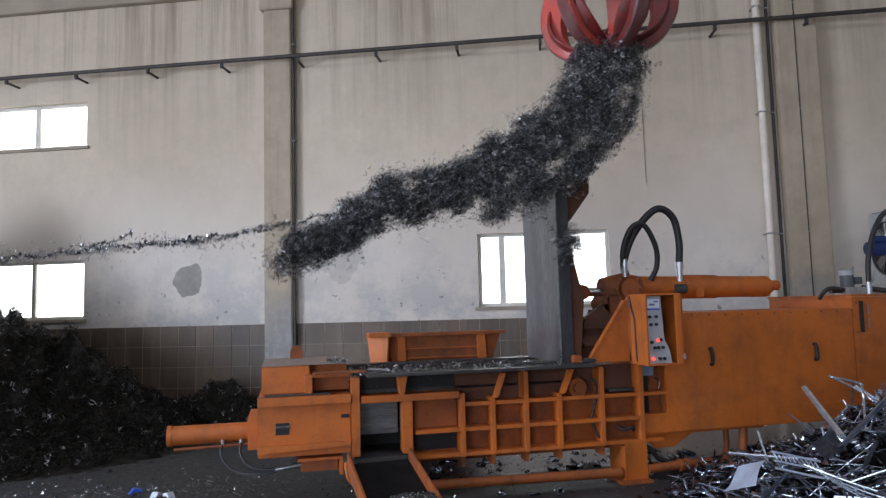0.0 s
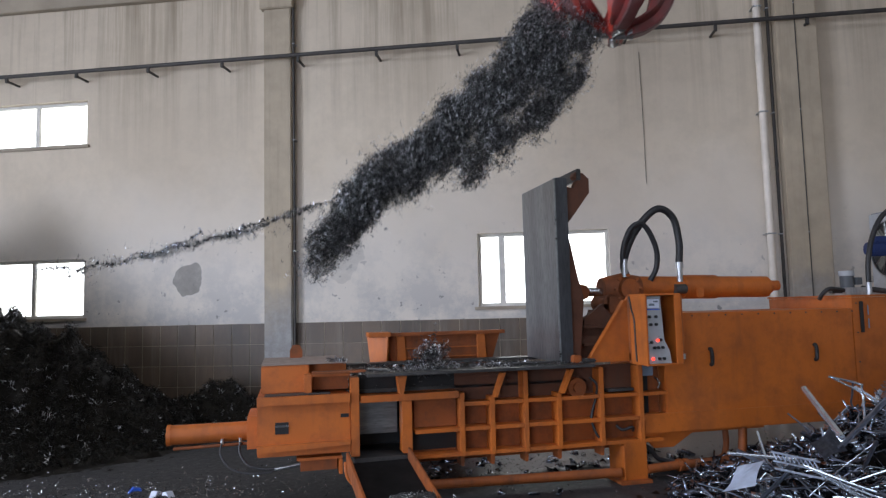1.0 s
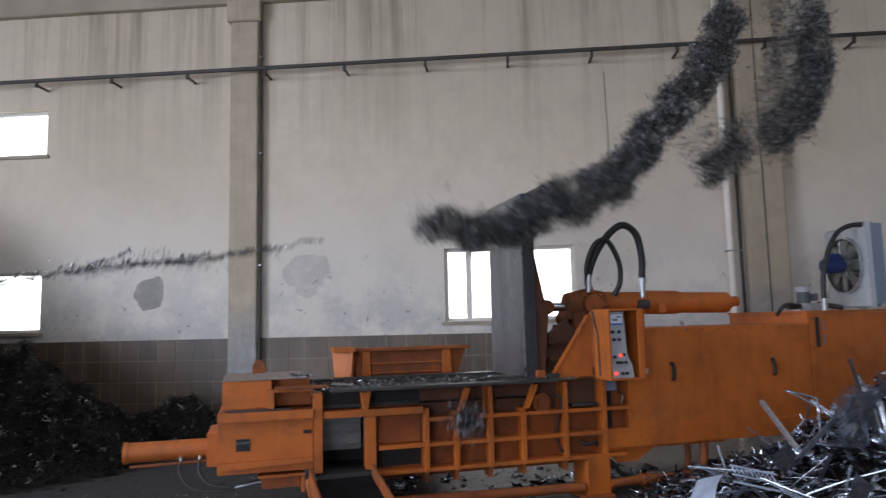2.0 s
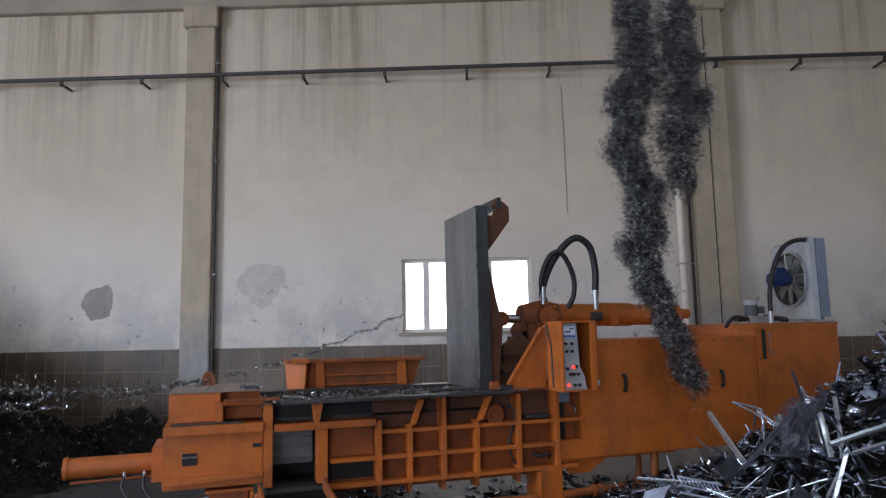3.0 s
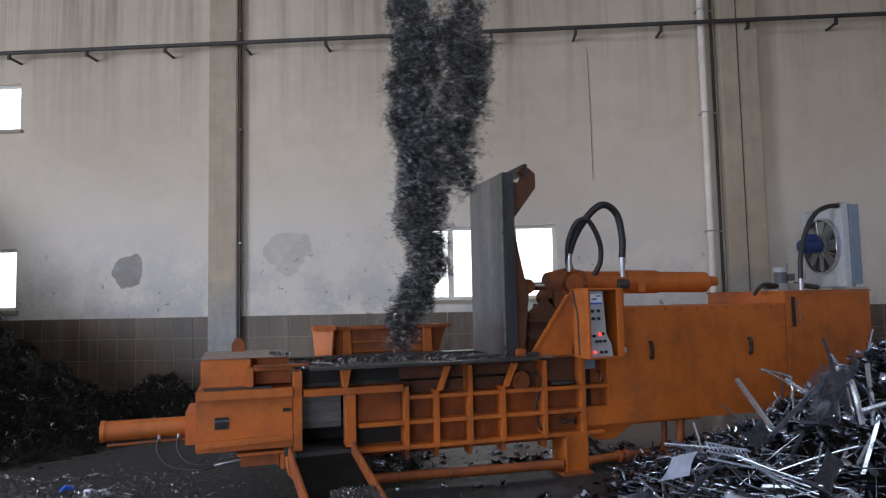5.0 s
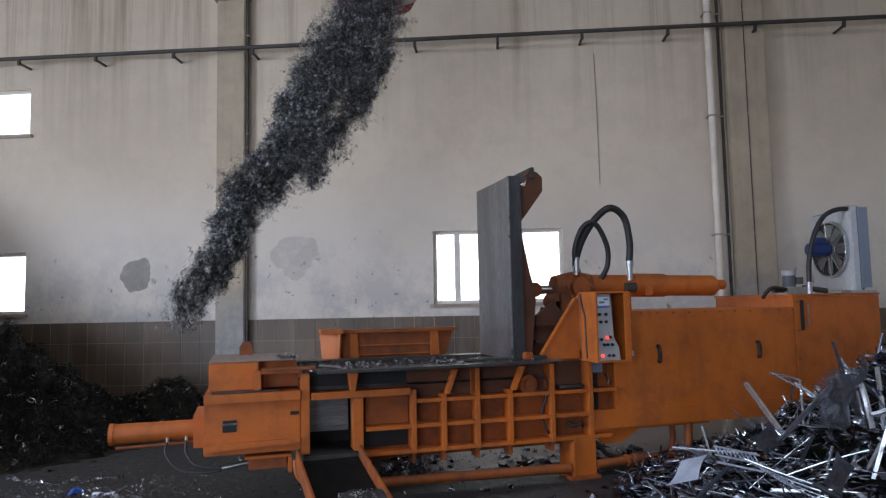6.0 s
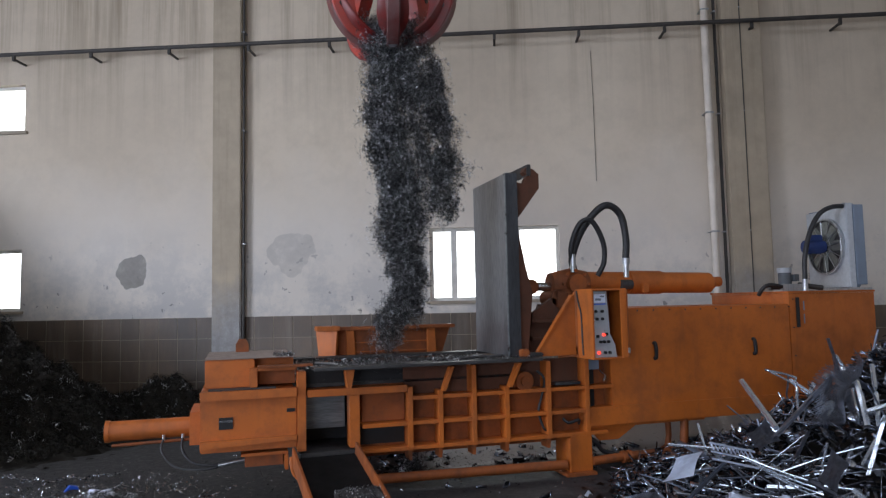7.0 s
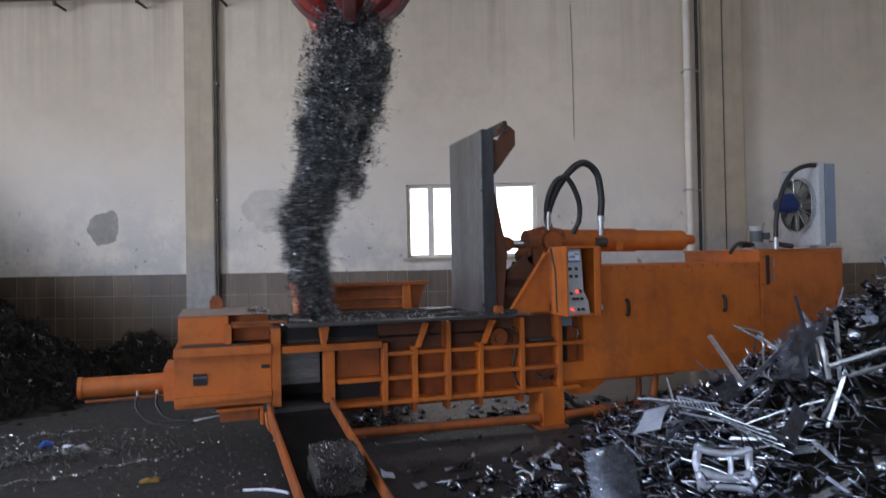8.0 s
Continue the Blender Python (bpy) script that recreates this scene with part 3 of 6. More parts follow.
# solid black block imitates the shade in the hollow here
bx("pocket_shade", 3.21, 3.31, 0.06, 0.109, 0.61, 1.05, BLACK, press, "", 0)
bx("switch_box", 3.215, 3.33, -0.02, 0.06, 0.97, 1.07, COOLER_GREY, press, "grey electrical switch box")
hose("cable", [(3.38, 0.05, 0.95), (3.40, 0.0, 0.90), (3.38, -0.01, 0.85)], 0.01, CHROME, press)
hose("hydraulic_hose", [(2.70, 0.03, 0.98), (2.76, 0.0, 0.9), (2.74, 0.02, 0.75), (2.70, 0.02, 0.60), (2.74, 0.0, 0.45), (2.80, 0.02, 0.42)], 0.012, RUBBER, press)
hose("hydraulic_hose", [(2.95, 0.03, 0.52), (3.0, 0.0, 0.48), (3.1, 0.0, 0.50), (3.12, 0.03, 0.46)], 0.014, RUBBER, press)

# ejection mouth with the ram plate
bx("ram_plate", 0.556, 0.905, 0.20, 0.30, 0.56, 0.845, RAM_STEEL, press, "scoured steel ram face")
bx("mouth_floor", 0.50, 1.0, -0.02, 0.9, 0.36, 0.40, DARK_STEEL, press)
# black sheet gives the mouth its inner darkness
bx("mouth_shade", 0.50, 1.0, 0.55, 0.6, 0.40, 0.95, BLACK, press, "", 0)
bx("mouth_side", 0.49, 0.50, 0.12, 0.6, 0.40, 0.95, DARK_STEEL, press, "", 0)

# deck rim and charging bin
bx("deck_rim", 0.60, 2.66, -0.20, 0.10, 1.093, 1.118, DARK_STEEL, press, "black steel rim strewn with chips")
bx("deck_rim", 0.45, 2.66, 0.95, 1.15, 1.088, 1.118, DARK_STEEL, press)
bx("bin_floor", 0.45, 2.70, 0.10, 0.95, 0.93, 0.96, DARK_STEEL, press)
bx("deck_edge", 0.15, 0.60, -0.08, 0.05, 1.127, 1.145, ORANGE_DIRTY, press)

# raised lid
bm = bmesh.new()
box(bm, 2.425, 2.545, 0.058, 0.95, 1.12, 2.86, 0.004)
lid = part("lid_plate", bm, GATE_STEEL, press, "tall scoured steel lid, raised upright")
# the lid's front side gets its shade from a darker steel colour
bx("lid_edge", 2.432, 2.550, 0.025, 0.0575, 1.12, 2.865, SHADED_STEEL, lid, "steel edge of the lid, painted darker as its shaded side")
# highlight along the corner, drawn as a strip of brighter steel
bx("corner_highlight", 2.421, 2.4315, 0.022, 0.0575, 1.12, 2.862, RAM_STEEL, lid, "bright strip painting the highlight on the lid corner", 0.003)
bx("lid_back", 2.551, 2.560, 0.20, 0.78, 1.20, 2.80, RUSTY_SHADED, lid)
for y in (0.12, 0.80):
    bm = bmesh.new()
    prism(bm, [(2.55, 1.15), (2.66, 1.15), (2.72, 1.72), (2.66, 1.95), (2.60, 2.25), (2.55, 2.40)], y, y + 0.05)
    part("lid_web", bm, RUSTY_SHADED, lid)
    bm = bmesh.new()
    prism(bm, [(2.55, 2.80), (2.66, 2.78), (2.70, 2.86), (2.66, 2.90), (2.68, 2.94), (2.76, 2.93), (2.82, 2.88), (2.82, 2.74), (2.62, 2.48), (2.55, 2.40)], y, y + 0.09)
    part("lid_hook", bm, RUSTY_SHADED, lid, "rusty worn hook")
bx("hook_pin", 2.69, 2.73, 0.10, 0.93, 2.86, 2.97, DARK_STEEL, lid)
bx("lid_crossbar", 2.56, 2.66, 0.17, 0.80, 1.62, 1.69, RUSTY_SHADED, lid)

# lid cylinder and its trunnion
cy("lid_rod", (2.80, 0.45, 1.78), (3.20, 0.45, 1.78), 0.045, CHROME, press, "bright piston rod")
cy("rod_eye", (2.82, 0.36, 1.78), (2.82, 0.54, 1.78), 0.075, ORANGE_DIRTY, press)
bm = bmesh.new()
cyl(bm, (3.06, 0.45, 1.80), (3.30, 0.45, 1.80), 0.12, 0.17)
cyl(bm, (3.30, 0.45, 1.80), (3.46, 0.45, 1.80), 0.17, 0.14)
cyl(bm, (3.28, 0.24, 1.80), (3.28, 0.66, 1.80), 0.10)
cyl(bm, (3.10, 0.30, 1.66), (3.10, 0.60, 1.66), 0.09)
box(bm, 3.05, 3.45, 0.28, 0.62, 1.55, 1.75, 0.02)
part("trunnion", bm, ORANGE_DIRTY, press, "cast trunnion block in worn orange", True)
for k in range(8):
    a = k * math.tau / 8
    cy("bolt", (3.25 + 0.135 * math.cos(a), 0.215, 1.80 + 0.135 * math.sin(a)), (3.25 + 0.135 * math.cos(a), 0.245, 1.80 + 0.135 * math.sin(a)), 0.016, ORANGE_DIRTY, press, seg=8)
bm = bmesh.new()
cyl(bm, (3.42, 0.45, 1.82), (4.98, 0.45, 1.80), 0.112)
cyl(bm, (3.96, 0.45, 1.815), (4.36, 0.45, 1.81), 0.125)
cyl(bm, (4.97, 0.45, 1.80), (5.03, 0.45, 1.80), 0.10, 0.075)
cyl(bm, (5.0, 0.45, 1.81), (5.13, 0.45, 1.81), 0.055)
box(bm, 4.06, 4.14, 0.30, 0.34, 1.70, 1.80, 0.01)
part("lid_cylinder", bm, ORANGE, press, "long orange hydraulic cylinder", True)
cy("port_block", (3.82, 0.33, 1.79), (3.94, 0.33, 1.79), 0.05, DARK_STEEL, press)
bm = bmesh.new()
prism(bm, [(2.92, 1.12), (3.45, 1.12), (3.45, 1.60), (3.05, 1.60)], 0.70, 0.76)
part("rear_cheek", bm, RUSTY_SHADED, press)
bm = bmesh.new()
prism(bm, [(2.72, 1.12), (3.40, 1.12), (3.40, 1.62), (3.00, 1.66), (2.80, 1.52)], 0.30, 0.36)
part("inner_cheek", bm, RUSTY_SHADED, press)
for z in (1.25, 1.42):
    bx("cheek_rib", 2.76, 3.2, 0.24, 0.299, z, z + 0.03, RUSTY_SHADED, press)

# front cheek plate, control cabinet with its open door
bm = bmesh.new()
prism(bm, [(2.68, 1.115), (3.30, 1.115), (3.30, 1.72), (3.12, 1.72), (3.07, 1.66)], 0.0, 0.04)
part("front_cheek", bm, ORANGE, press)
bm = bmesh.new()
prism(bm, [(2.668, 1.115), (2.680, 1.115), (3.082, 1.68), (3.070, 1.69)], -0.012, 0.05)
part("cheek_edge", bm, ORANGE, press)
bm = bmesh.new()
prism(bm, [(3.10, 1.12), (3.20, 1.12), (3.20, 1.20), (3.16, 1.235), (3.10, 1.20)], -0.035, -0.004)
cyl(bm, (3.15, -0.038, 1.175), (3.15, -0.03, 1.175), 0.022, None, 12)
part("lifting_eye", bm, ORANGE, press)
cab = bx("control_cabinet", 3.10, 3.46, -0.05, -0.003, 1.09, 1.74, ORANGE_DIRTY, press)
bx("cabinet_top", 3.10, 3.46, -0.345, -0.051, 1.722, 1.74, ORANGE, cab)
bx("cabinet_base", 3.10, 3.46, -0.345, -0.051, 1.09, 1.105, ORANGE, cab)
bx("cabinet_side", 3.10, 3.118, -0.345, -0.051, 1.106, 1.721, ORANGE, cab)
bx("cabinet_side", 3.442, 3.46, -0.345, -0.051, 1.106, 1.721, ORANGE, cab)
bx("cabinet_lip", 3.395, 3.441, -0.345, -0.33, 1.106, 1.721, ORANGE, cab)
bx("cabinet_hinge", 3.455, 3.475, -0.36, -0.346, 1.14, 1.19, ZINC, cab)
bx("cabinet_door", 3.462, 3.474, -0.345, -0.02, 1.10, 1.73, ORANGE_DIRTY, cab, "open cabinet door folded back")
hose("cable", [(3.094, -0.06, 1.72), (3.092, -0.10, 1.60), (3.094, -0.14, 1.50), (3.094, -0.15, 1.25), (3.094, -0.16, 1.12)], 0.008, BLACK, press)


def panel_x(x):
    return 3.125 + (x - 3.325) * 0.92


bm = bmesh.new()
prism(bm, [(panel_x(x), z) for x, z in ((3.325, 1.107), (3.585, 1.107), (3.57, 1.22), (3.515, 1.32), (3.49, 1.715), (3.325, 1.715))], -0.30, -0.27)
board = part("control_panel", bm, PANEL_GREY, cab, "grey control panel with knobs and lamps")
PY = -0.301
bx("display", panel_x(3.345), panel_x(3.475), PY - 0.005, PY, 1.61, 1.69, WHITE_SHEET, board, "pale display with dark marks", 0.002)
bx("display_mark", panel_x(3.36), panel_x(3.42), PY - 0.009, PY - 0.006, 1.63, 1.65, COOLER_GREY, board, "", 0)
bx("display_mark", panel_x(3.41), panel_x(3.46), PY - 0.009, PY - 0.006, 1.66, 1.675, COOLER_GREY, board, "", 0)
bx("label_strip", panel_x(3.34), panel_x(3.48), PY - 0.003, PY, 1.592, 1.602, ROD_BLUE, board, "", 0)
for kx, kz in ((3.36, 1.53), (3.43, 1.53), (3.37, 1.46), (3.43, 1.46), (3.37, 1.30), (3.40, 1.25), (3.44, 1.25), (3.49, 1.25), (3.50, 1.15), (3.45, 1.15), (3.47, 1.32)):
    bm = bmesh.new()
    kx = panel_x(kx)
    cyl(bm, (kx, PY - 0.018, kz), (kx, PY, kz), 0.014, None, 12)
    box(bm, kx - 0.004, kx + 0.004, PY - 0.03, PY - 0.018, kz - 0.012, kz + 0.012)
    part("knob", bm, BLACK, board)
for kx, kz in ((3.44, 1.315), (3.38, 1.15)):
    cy("indicator_lamp", (panel_x(kx), PY - 0.016, kz), (panel_x(kx), PY, kz), 0.013, LED_RED, board, "glowing red indicator", seg=12)

# main body and oil tank
bm = bmesh.new()
box(bm, 3.47, 5.64, 0.0, 1.15, 0.46, 1.550, 0.008)
body = part("main_body", bm, ORANGE, press)
bx("body_sill", 3.17, 5.66, -0.012, 0.12, 0.43, 0.61, ORANGE, press)
bm = bmesh.new()
prism(bm, [(3.2, 0.43), (4.55, 0.43), (4.55, 0.40), (3.75, 0.40), (3.55, 0.28), (3.35, 0.28)], 0.05, 0.08)
part("keel_plate", bm, ORANGE, press)
bx("oil_tank", 5.645, 6.82, 0.0, 1.25, 0.44, 1.662, ORANGE, press)
bx("tank_lip", 5.63, 6.83, -0.008, 1.26, 1.664, 1.6865, ORANGE, press)
for hx, hz in ((3.965, 1.12), (5.155, 1.12)):
    bm = bmesh.new()
    tube(bm, smooth_path([(hx - 0.006, 0.0, hz + 0.075), (hx - 0.003, -0.022, hz + 0.07), (hx + 0.004, -0.026, hz), (hx + 0.003, -0.022, hz - 0.065), (hx, 0.0, hz - 0.075)], 4), 0.019, 8)
    part("handle", bm, BLACK, press, "black grab handle", True)
gauge = bx("level_gauge", 5.725, 5.765, -0.02, -0.001, 1.30, 1.62, BLACK, press, "black oil level gauge")
bx("gauge_glass", 5.808, 5.822, -0.024, -0.021, 1.34, 1.44, COOLER_GREY, gauge, "", 0)
bx("gauge_glass", 5.808, 5.822, -0.024, -0.021, 1.48, 1.58, COOLER_GREY, gauge, "", 0)
for k in range(12):
    cy("bolt", (3.60 + k * 0.185, -0.008, 1.522), (3.60 + k * 0.185, 0.0, 1.522), 0.008, DARK_STEEL, press, seg=8)
for z in (0.7, 1.0, 1.3, 1.6):
    cy("bolt", (5.69, -0.008, z), (5.69, 0.0, z), 0.008, DARK_STEEL, press, seg=8)

# foot, skid pipes
bx("support_leg", 2.995, 3.215, -0.04, 0.25, 0.03, 0.36, ORANGE, press)
bx("foot_plate", 2.92, 3.23, -0.10, 0.30, 0.0, 0.03, ORANGE_DIRTY, press)
bx("leg_edge", 2.975, 2.992, -0.06, 0.25, 0.03, 0.34, ORANGE, press)
bx("support_leg", 6.3, 6.6, 0.1, 0.4, 0.0, 0.44, ORANGE_DIRTY, press)
hose("skid_pipe", [(1.0, 0.12, 0.10), (1.8, 0.06, 0.10), (2.95, -0.02, 0.10)], 0.045, ORANGE_DIRTY, press)
hose("skid_pipe", [(3.22, -0.02, 0.11), (3.6, 0.0, 0.12), (4.1, 0.05, 0.12), (4.28, 0.07, 0.16), (4.32, 0.08, 0.26), (4.33, 0.08, 0.43)], 0.042, ORANGE_DIRTY, press)
hose("skid_pipe", [(4.20, 0.18, 0.44), (4.20, 0.18, 0.2), (4.10, 0.18, 0.1), (3.6, 0.15, 0.07)], 0.03, ORANGE_DIRTY, press)
for x in (3.55, 3.62):
    cy("pipe_collar", (x, -0.004, 0.118), (x + 0.03, -0.003, 0.119), 0.058, ORANGE_DIRTY, press)
hose("hydraulic_hose", [(3.22, 0.08, 0.33), (3.30, 0.04, 0.27), (3.38, 0.06, 0.18), (3.5, 0.06, 0.14)], 0.022, RUBBER, press)

# hydraulics on the tank
hose("pressure_hose", [(3.33, 0.40, 1.90), (3.27, 0.34, 2.08), (3.38, 0.28, 2.38), (3.60, 0.24, 2.60), (3.78, 0.24, 2.52), (3.84, 0.24, 2.27), (3.83, 0.24, 2.06)], 0.037, RUBBER, press, "thick black hydraulic hose")
hose("pressure_hose", [(3.26, 0.30, 1.92), (3.22, 0.26, 2.17), (3.29, 0.20, 2.40), (3.42, 0.18, 2.43), (3.55, 0.20, 2.22), (3.57, 0.23, 2.02), (3.51, 0.26, 1.88)], 0.027, RUBBER, press, "black hydraulic hose")
cy("hose_fitting", (3.83, 0.24, 1.86), (3.83, 0.24, 2.08), 0.028, ZINC, press)
cy("hose_fitting", (3.83, 0.24, 2.00), (3.83, 0.24, 2.06), 0.040, ZINC, press)
cy("hose_fitting", (3.24, 0.27, 1.92), (3.24, 0.27, 2.10), 0.028, ZINC, press)
cy("pump_motor", (6.00, 0.42, 1.77), (6.00, 0.42, 1.90), 0.070, MOTOR_GREY, press, "small dark grey pump motor")
cy("motor_cap", (6.00, 0.42, 1.90), (6.00, 0.42, 1.955), 0.078, PANEL_GREY, press)
cy("motor_flange", (6.00, 0.42, 1.687), (6.00, 0.42, 1.77), 0.055, ZINC, press)
bx("junction_box", 6.06, 6.12, 0.33, 0.41, 1.80, 1.88, MOTOR_GREY, press)
bx("valve_block", 5.86, 6.14, 0.30, 0.46, 1.687, 1.77, ZINC, press, "bright valve block")
cy("valve", (5.72, 0.36, 1.74), (5.88, 0.36, 1.74), 0.032, DARK_STEEL, press)
cy("valve", (6.14, 0.36, 1.76), (6.46, 0.36, 1.72), 0.03, DARK_STEEL, press)
hose("hydraulic_hose", [(5.50, 0.28, 1.65), (5.51, 0.22, 1.72), (5.60, 0.22, 1.76), (5.80, 0.26, 1.74)], 0.022, RUBBER, press)
hose("pressure_hose", [(6.07, 0.20, 1.76), (6.085, 0.20, 2.05), (6.17, 0.20, 2.33), (6.32, 0.20, 2.55), (6.50, 0.18, 2.64), (6.70, 0.14, 2.645)], 0.027, RUBBER, press, "thick black hydraulic hose")
cy("hose_fitting", (6.07, 0.20, 1.687), (6.07, 0.20, 1.82), 0.029, ZINC, press)
cy("hose_fitting", (6.62, 0.15, 2.645), (6.73, 0.14, 2.645), 0.042, ZINC, press)

# oil cooler with its fan
cool = pose(6.71, 0.47, 1.687, 0, 0, -102)
bm = bmesh.new()
box(bm, -0.36, 0.36, 0.0, 0.12, 0.03, 0.965, 0.01)
cooler = part("oil_cooler", bm, COOLER_GREY, press, "grey-blue oil cooler with a black fan")
cooler.matrix_basis = cool
bx("fan_panel", -0.365, 0.365, -0.02, -0.003, 0.035, 0.95, FAN_PANEL, cooler, "pale grey fan panel")
bm = bmesh.new()
R = 0.335
ring = []
for k in range(32):
    a = k * math.tau / 32
    ring.append([bm.verts.new((r * math.cos(a), y, 0.52 + r * math.sin(a))) for r, y in ((R, -0.021), (R, -0.055), (R - 0.02, -0.055), (R - 0.02, -0.021))])
for k in range(32):
    a, b = ring[k], ring[(k + 1) % 32]
    for j in range(3):
        bm.faces.new((a[j], a[j + 1], b[j + 1], b[j]))
part("fan_shroud", bm, ZINC, cooler, "", True)
bm = bmesh.new()
bmesh.ops.create_circle(bm, cap_ends=True, segments=32, radius=R - 0.02, matrix=pose(0, -0.026, 0.52, 90, 0, 0))
part("fan_opening", bm, DARK_STEEL, cooler)
for k in range(8):
    bm = bmesh.new()
    box(bm, 0.06, 0.29, -0.005, 0.005, -0.06, 0.06, 0.003)
    bmesh.ops.transform(bm, matrix=pose(0, -0.042, 0.52) @ pose(0, 0, 0, 0, k * 45, 0) @ pose(0, 0, 0, 12, 0, 0), verts=bm.verts)
    part("fan_blade", bm, FAN_BLADE, cooler, "dull pale fan blade")
bm = bmesh.new()
for r in (0.12, 0.315):
    tube(bm, [(r * math.cos(a * math.tau / 28), -0.060, 0.52 + r * math.sin(a * math.tau / 28)) for a in range(29)], 0.004, 5)
for k in range(12):
    a = k * math.tau / 12 + 0.1
    tube(bm, [(0.08 * math.cos(a), -0.064, 0.52 + 0.08 * math.sin(a)), (0.328 * math.cos(a), -0.060, 0.52 + 0.328 * math.sin(a))], 0.0045, 5)
part("fan_guard", bm, ZINC, cooler)
bm = bmesh.new()
cyl(bm, (0, -0.30, 0.52), (0, -0.066, 0.52), 0.076, None, 20)
for k in range(16):
    a = k * math.tau / 16
    box(bm, 0.078 * math.cos(a) - 0.005, 0.078 * math.cos(a) + 0.005, -0.27, -0.10, 0.52 + 0.078 * math.sin(a) - 0.005, 0.52 + 0.078 * math.sin(a) + 0.005)
box(bm, -0.06, 0.06, -0.24, -0.10, 0.585, 0.66, 0.01)
part("fan_motor", bm, BLUE, cooler, "blue electric fan motor", True)
bx("cooler_core", -0.35, 0.35, 0.122, 0.16, 0.06, 0.94, PANEL_GREY, cooler)
bx("cooler_edge", 0.367, 0.385, -0.02, 0.05, 0.029, 0.99, FAN_PANEL, cooler)
bx("cooler_edge", 0.362, 0.40, 0.056, 0.17, 0.06, 0.97, COOLER_GREY, cooler)
bx("cooler_foot", -0.44, 0.44, -0.10, 0.19, 0.0, 0.028, ZINC, cooler)

# flared hopper behind the bin
bm = bmesh.new()
prism(bm, [(0.99, 1.36), (2.27, 1.36), (2.15, 1.0), (1.06, 1.0)], 1.42, 1.45)
hop = part("feed_hopper", bm, ORANGE_DIRTY, press, "flared orange feed hopper behind the bin")
bx("hopper_rim", 0.86, 2.31, 1.34, 1.46, 1.362, 1.40, ORANGE_DIRTY, hop)
bm = bmesh.new()
prism(bm, [(0.0, 1.362), (0.30, 1.362), (0.27, 1.0), (0.05, 1.0)], -0.012, 0.012)
bmesh.ops.transform(bm, matrix=pose(0.80, 1.50, 0, 0, 0, -50), verts=bm.verts)
part("hopper_end", bm, ORANGE, hop, "bright orange hopper end")
bx("hopper_end_cap", 0.78, 1.02, 1.26, 1.52, 1.364, 1.412, ORANGE, hop)
for x in (1.13, 2.03):
    bm = bmesh.new()
    prism(bm, [(x - 0.03, 1.36), (x + 0.05, 1.36), (x + 0.07, 1.0), (x - 0.03, 1.0)], 1.36, 1.418)
    part("hopper_rib", bm, ORANGE, hop)
for z in (1.12, 1.22):
    bx("hopper_band", 1.10, 2.1, 1.40, 1.419, z, z + 0.012, ORANGE, hop, bevel=0)
bx("hopper_stand", 1.0, 2.1, 1.47, 1.6, 0.0, 1.32, ORANGE_DIRTY, hop)

# ejection chute
chute = new("chute_frame")
chute.parent = press
chute.matrix_basis = pose(0.70, -0.06, 0.44, 10.3, 0, 3.4)
bx("chute_floor", -0.26, 0.26, -3.2, 0.0, -0.10, -0.07, OILY_BLACK, chute, "black worn chute floor")
bx("chute_rail", -0.275, -0.255, -3.2, 0.0, -0.12, 0.03, ORANGE_DIRTY, chute, "worn orange chute side")
bx("chute_rail", 0.255, 0.275, -3.2, 0.0, -0.12, 0.03, ORANGE_DIRTY, chute, "worn orange chute side")
hose("chute_strut", [(0.42, -0.06, 0.38), (0.42, -0.1, 0.34), (0.44, -0.1, 0.26), (0.50, -0.1, 0.20), (0.58, -0.1, 0.18)], 0.018, ORANGE, press)
bx("lower_bracket", 0.02, 0.40, 0.0, 0.3, 0.405, 0.43, ORANGE, press)
bx("lower_bracket", 0.05, 0.36, 0.05, 0.3, 0.31, 0.40, ORANGE_DIRTY, press)
bx("lower_bracket", 0.37, 0.40, -0.02, 0.3, 0.28, 0.404, ORANGE, press)

# ---- metal turnings: curls, heaps, the hanging tangle ----
rng = np.random.default_rng(7)


def unit(v):
    return v / np.maximum(np.linalg.norm(v, axis=-1, keepdims=True), 1e-9)


def curls(centres, radius, length, width, steps=7, flat=0.0, along=None):
    """Ribbon curls at centres: helices of random axis. flat presses the axes to the horizontal; along biases them to one axis."""
    n = len(centres)
    ax = rng.normal(size=(n, 3))
    if along is not None:
        ax += np.asarray(along) * 1.6
    ax[:, 2] *= 1 - flat
    ax = unit(ax)
    u = unit(np.cross(ax, rng.normal(size=(n, 3))))
    w = np.cross(ax, u)
    r = rng.uniform(*radius, (n, 1, 1))
    ln = rng.uniform(*length, (n, 1, 1))
    wd = rng.uniform(*width, (n, 1, 1)) / 2
    turn = rng.uniform(0.8, 2.6, (n, 1)) * math.tau
    s = np.linspace(0, 1, steps)[None, :]
    a = turn * s + rng.uniform(0, math.tau, (n, 1))
    radial = np.cos(a)[..., None] * u[:, None] + np.sin(a)[..., None] * w[:, None]
    mid = centres[:, None] + r * radial + ax[:, None] * ((s[..., None] - 0.5) * ln)
    side = ax[:, None] * wd + radial * wd * 0.35
    v = np.stack((mid - side, mid + side), 2).reshape(-1, 3)
    base = (np.arange(n) * steps * 2)[:, None] + (np.arange(steps - 1) * 2)[None, :]
    f = np.stack((base, base + 1, base + 3, base + 2), -1).reshape(-1, 4)
    return v, f


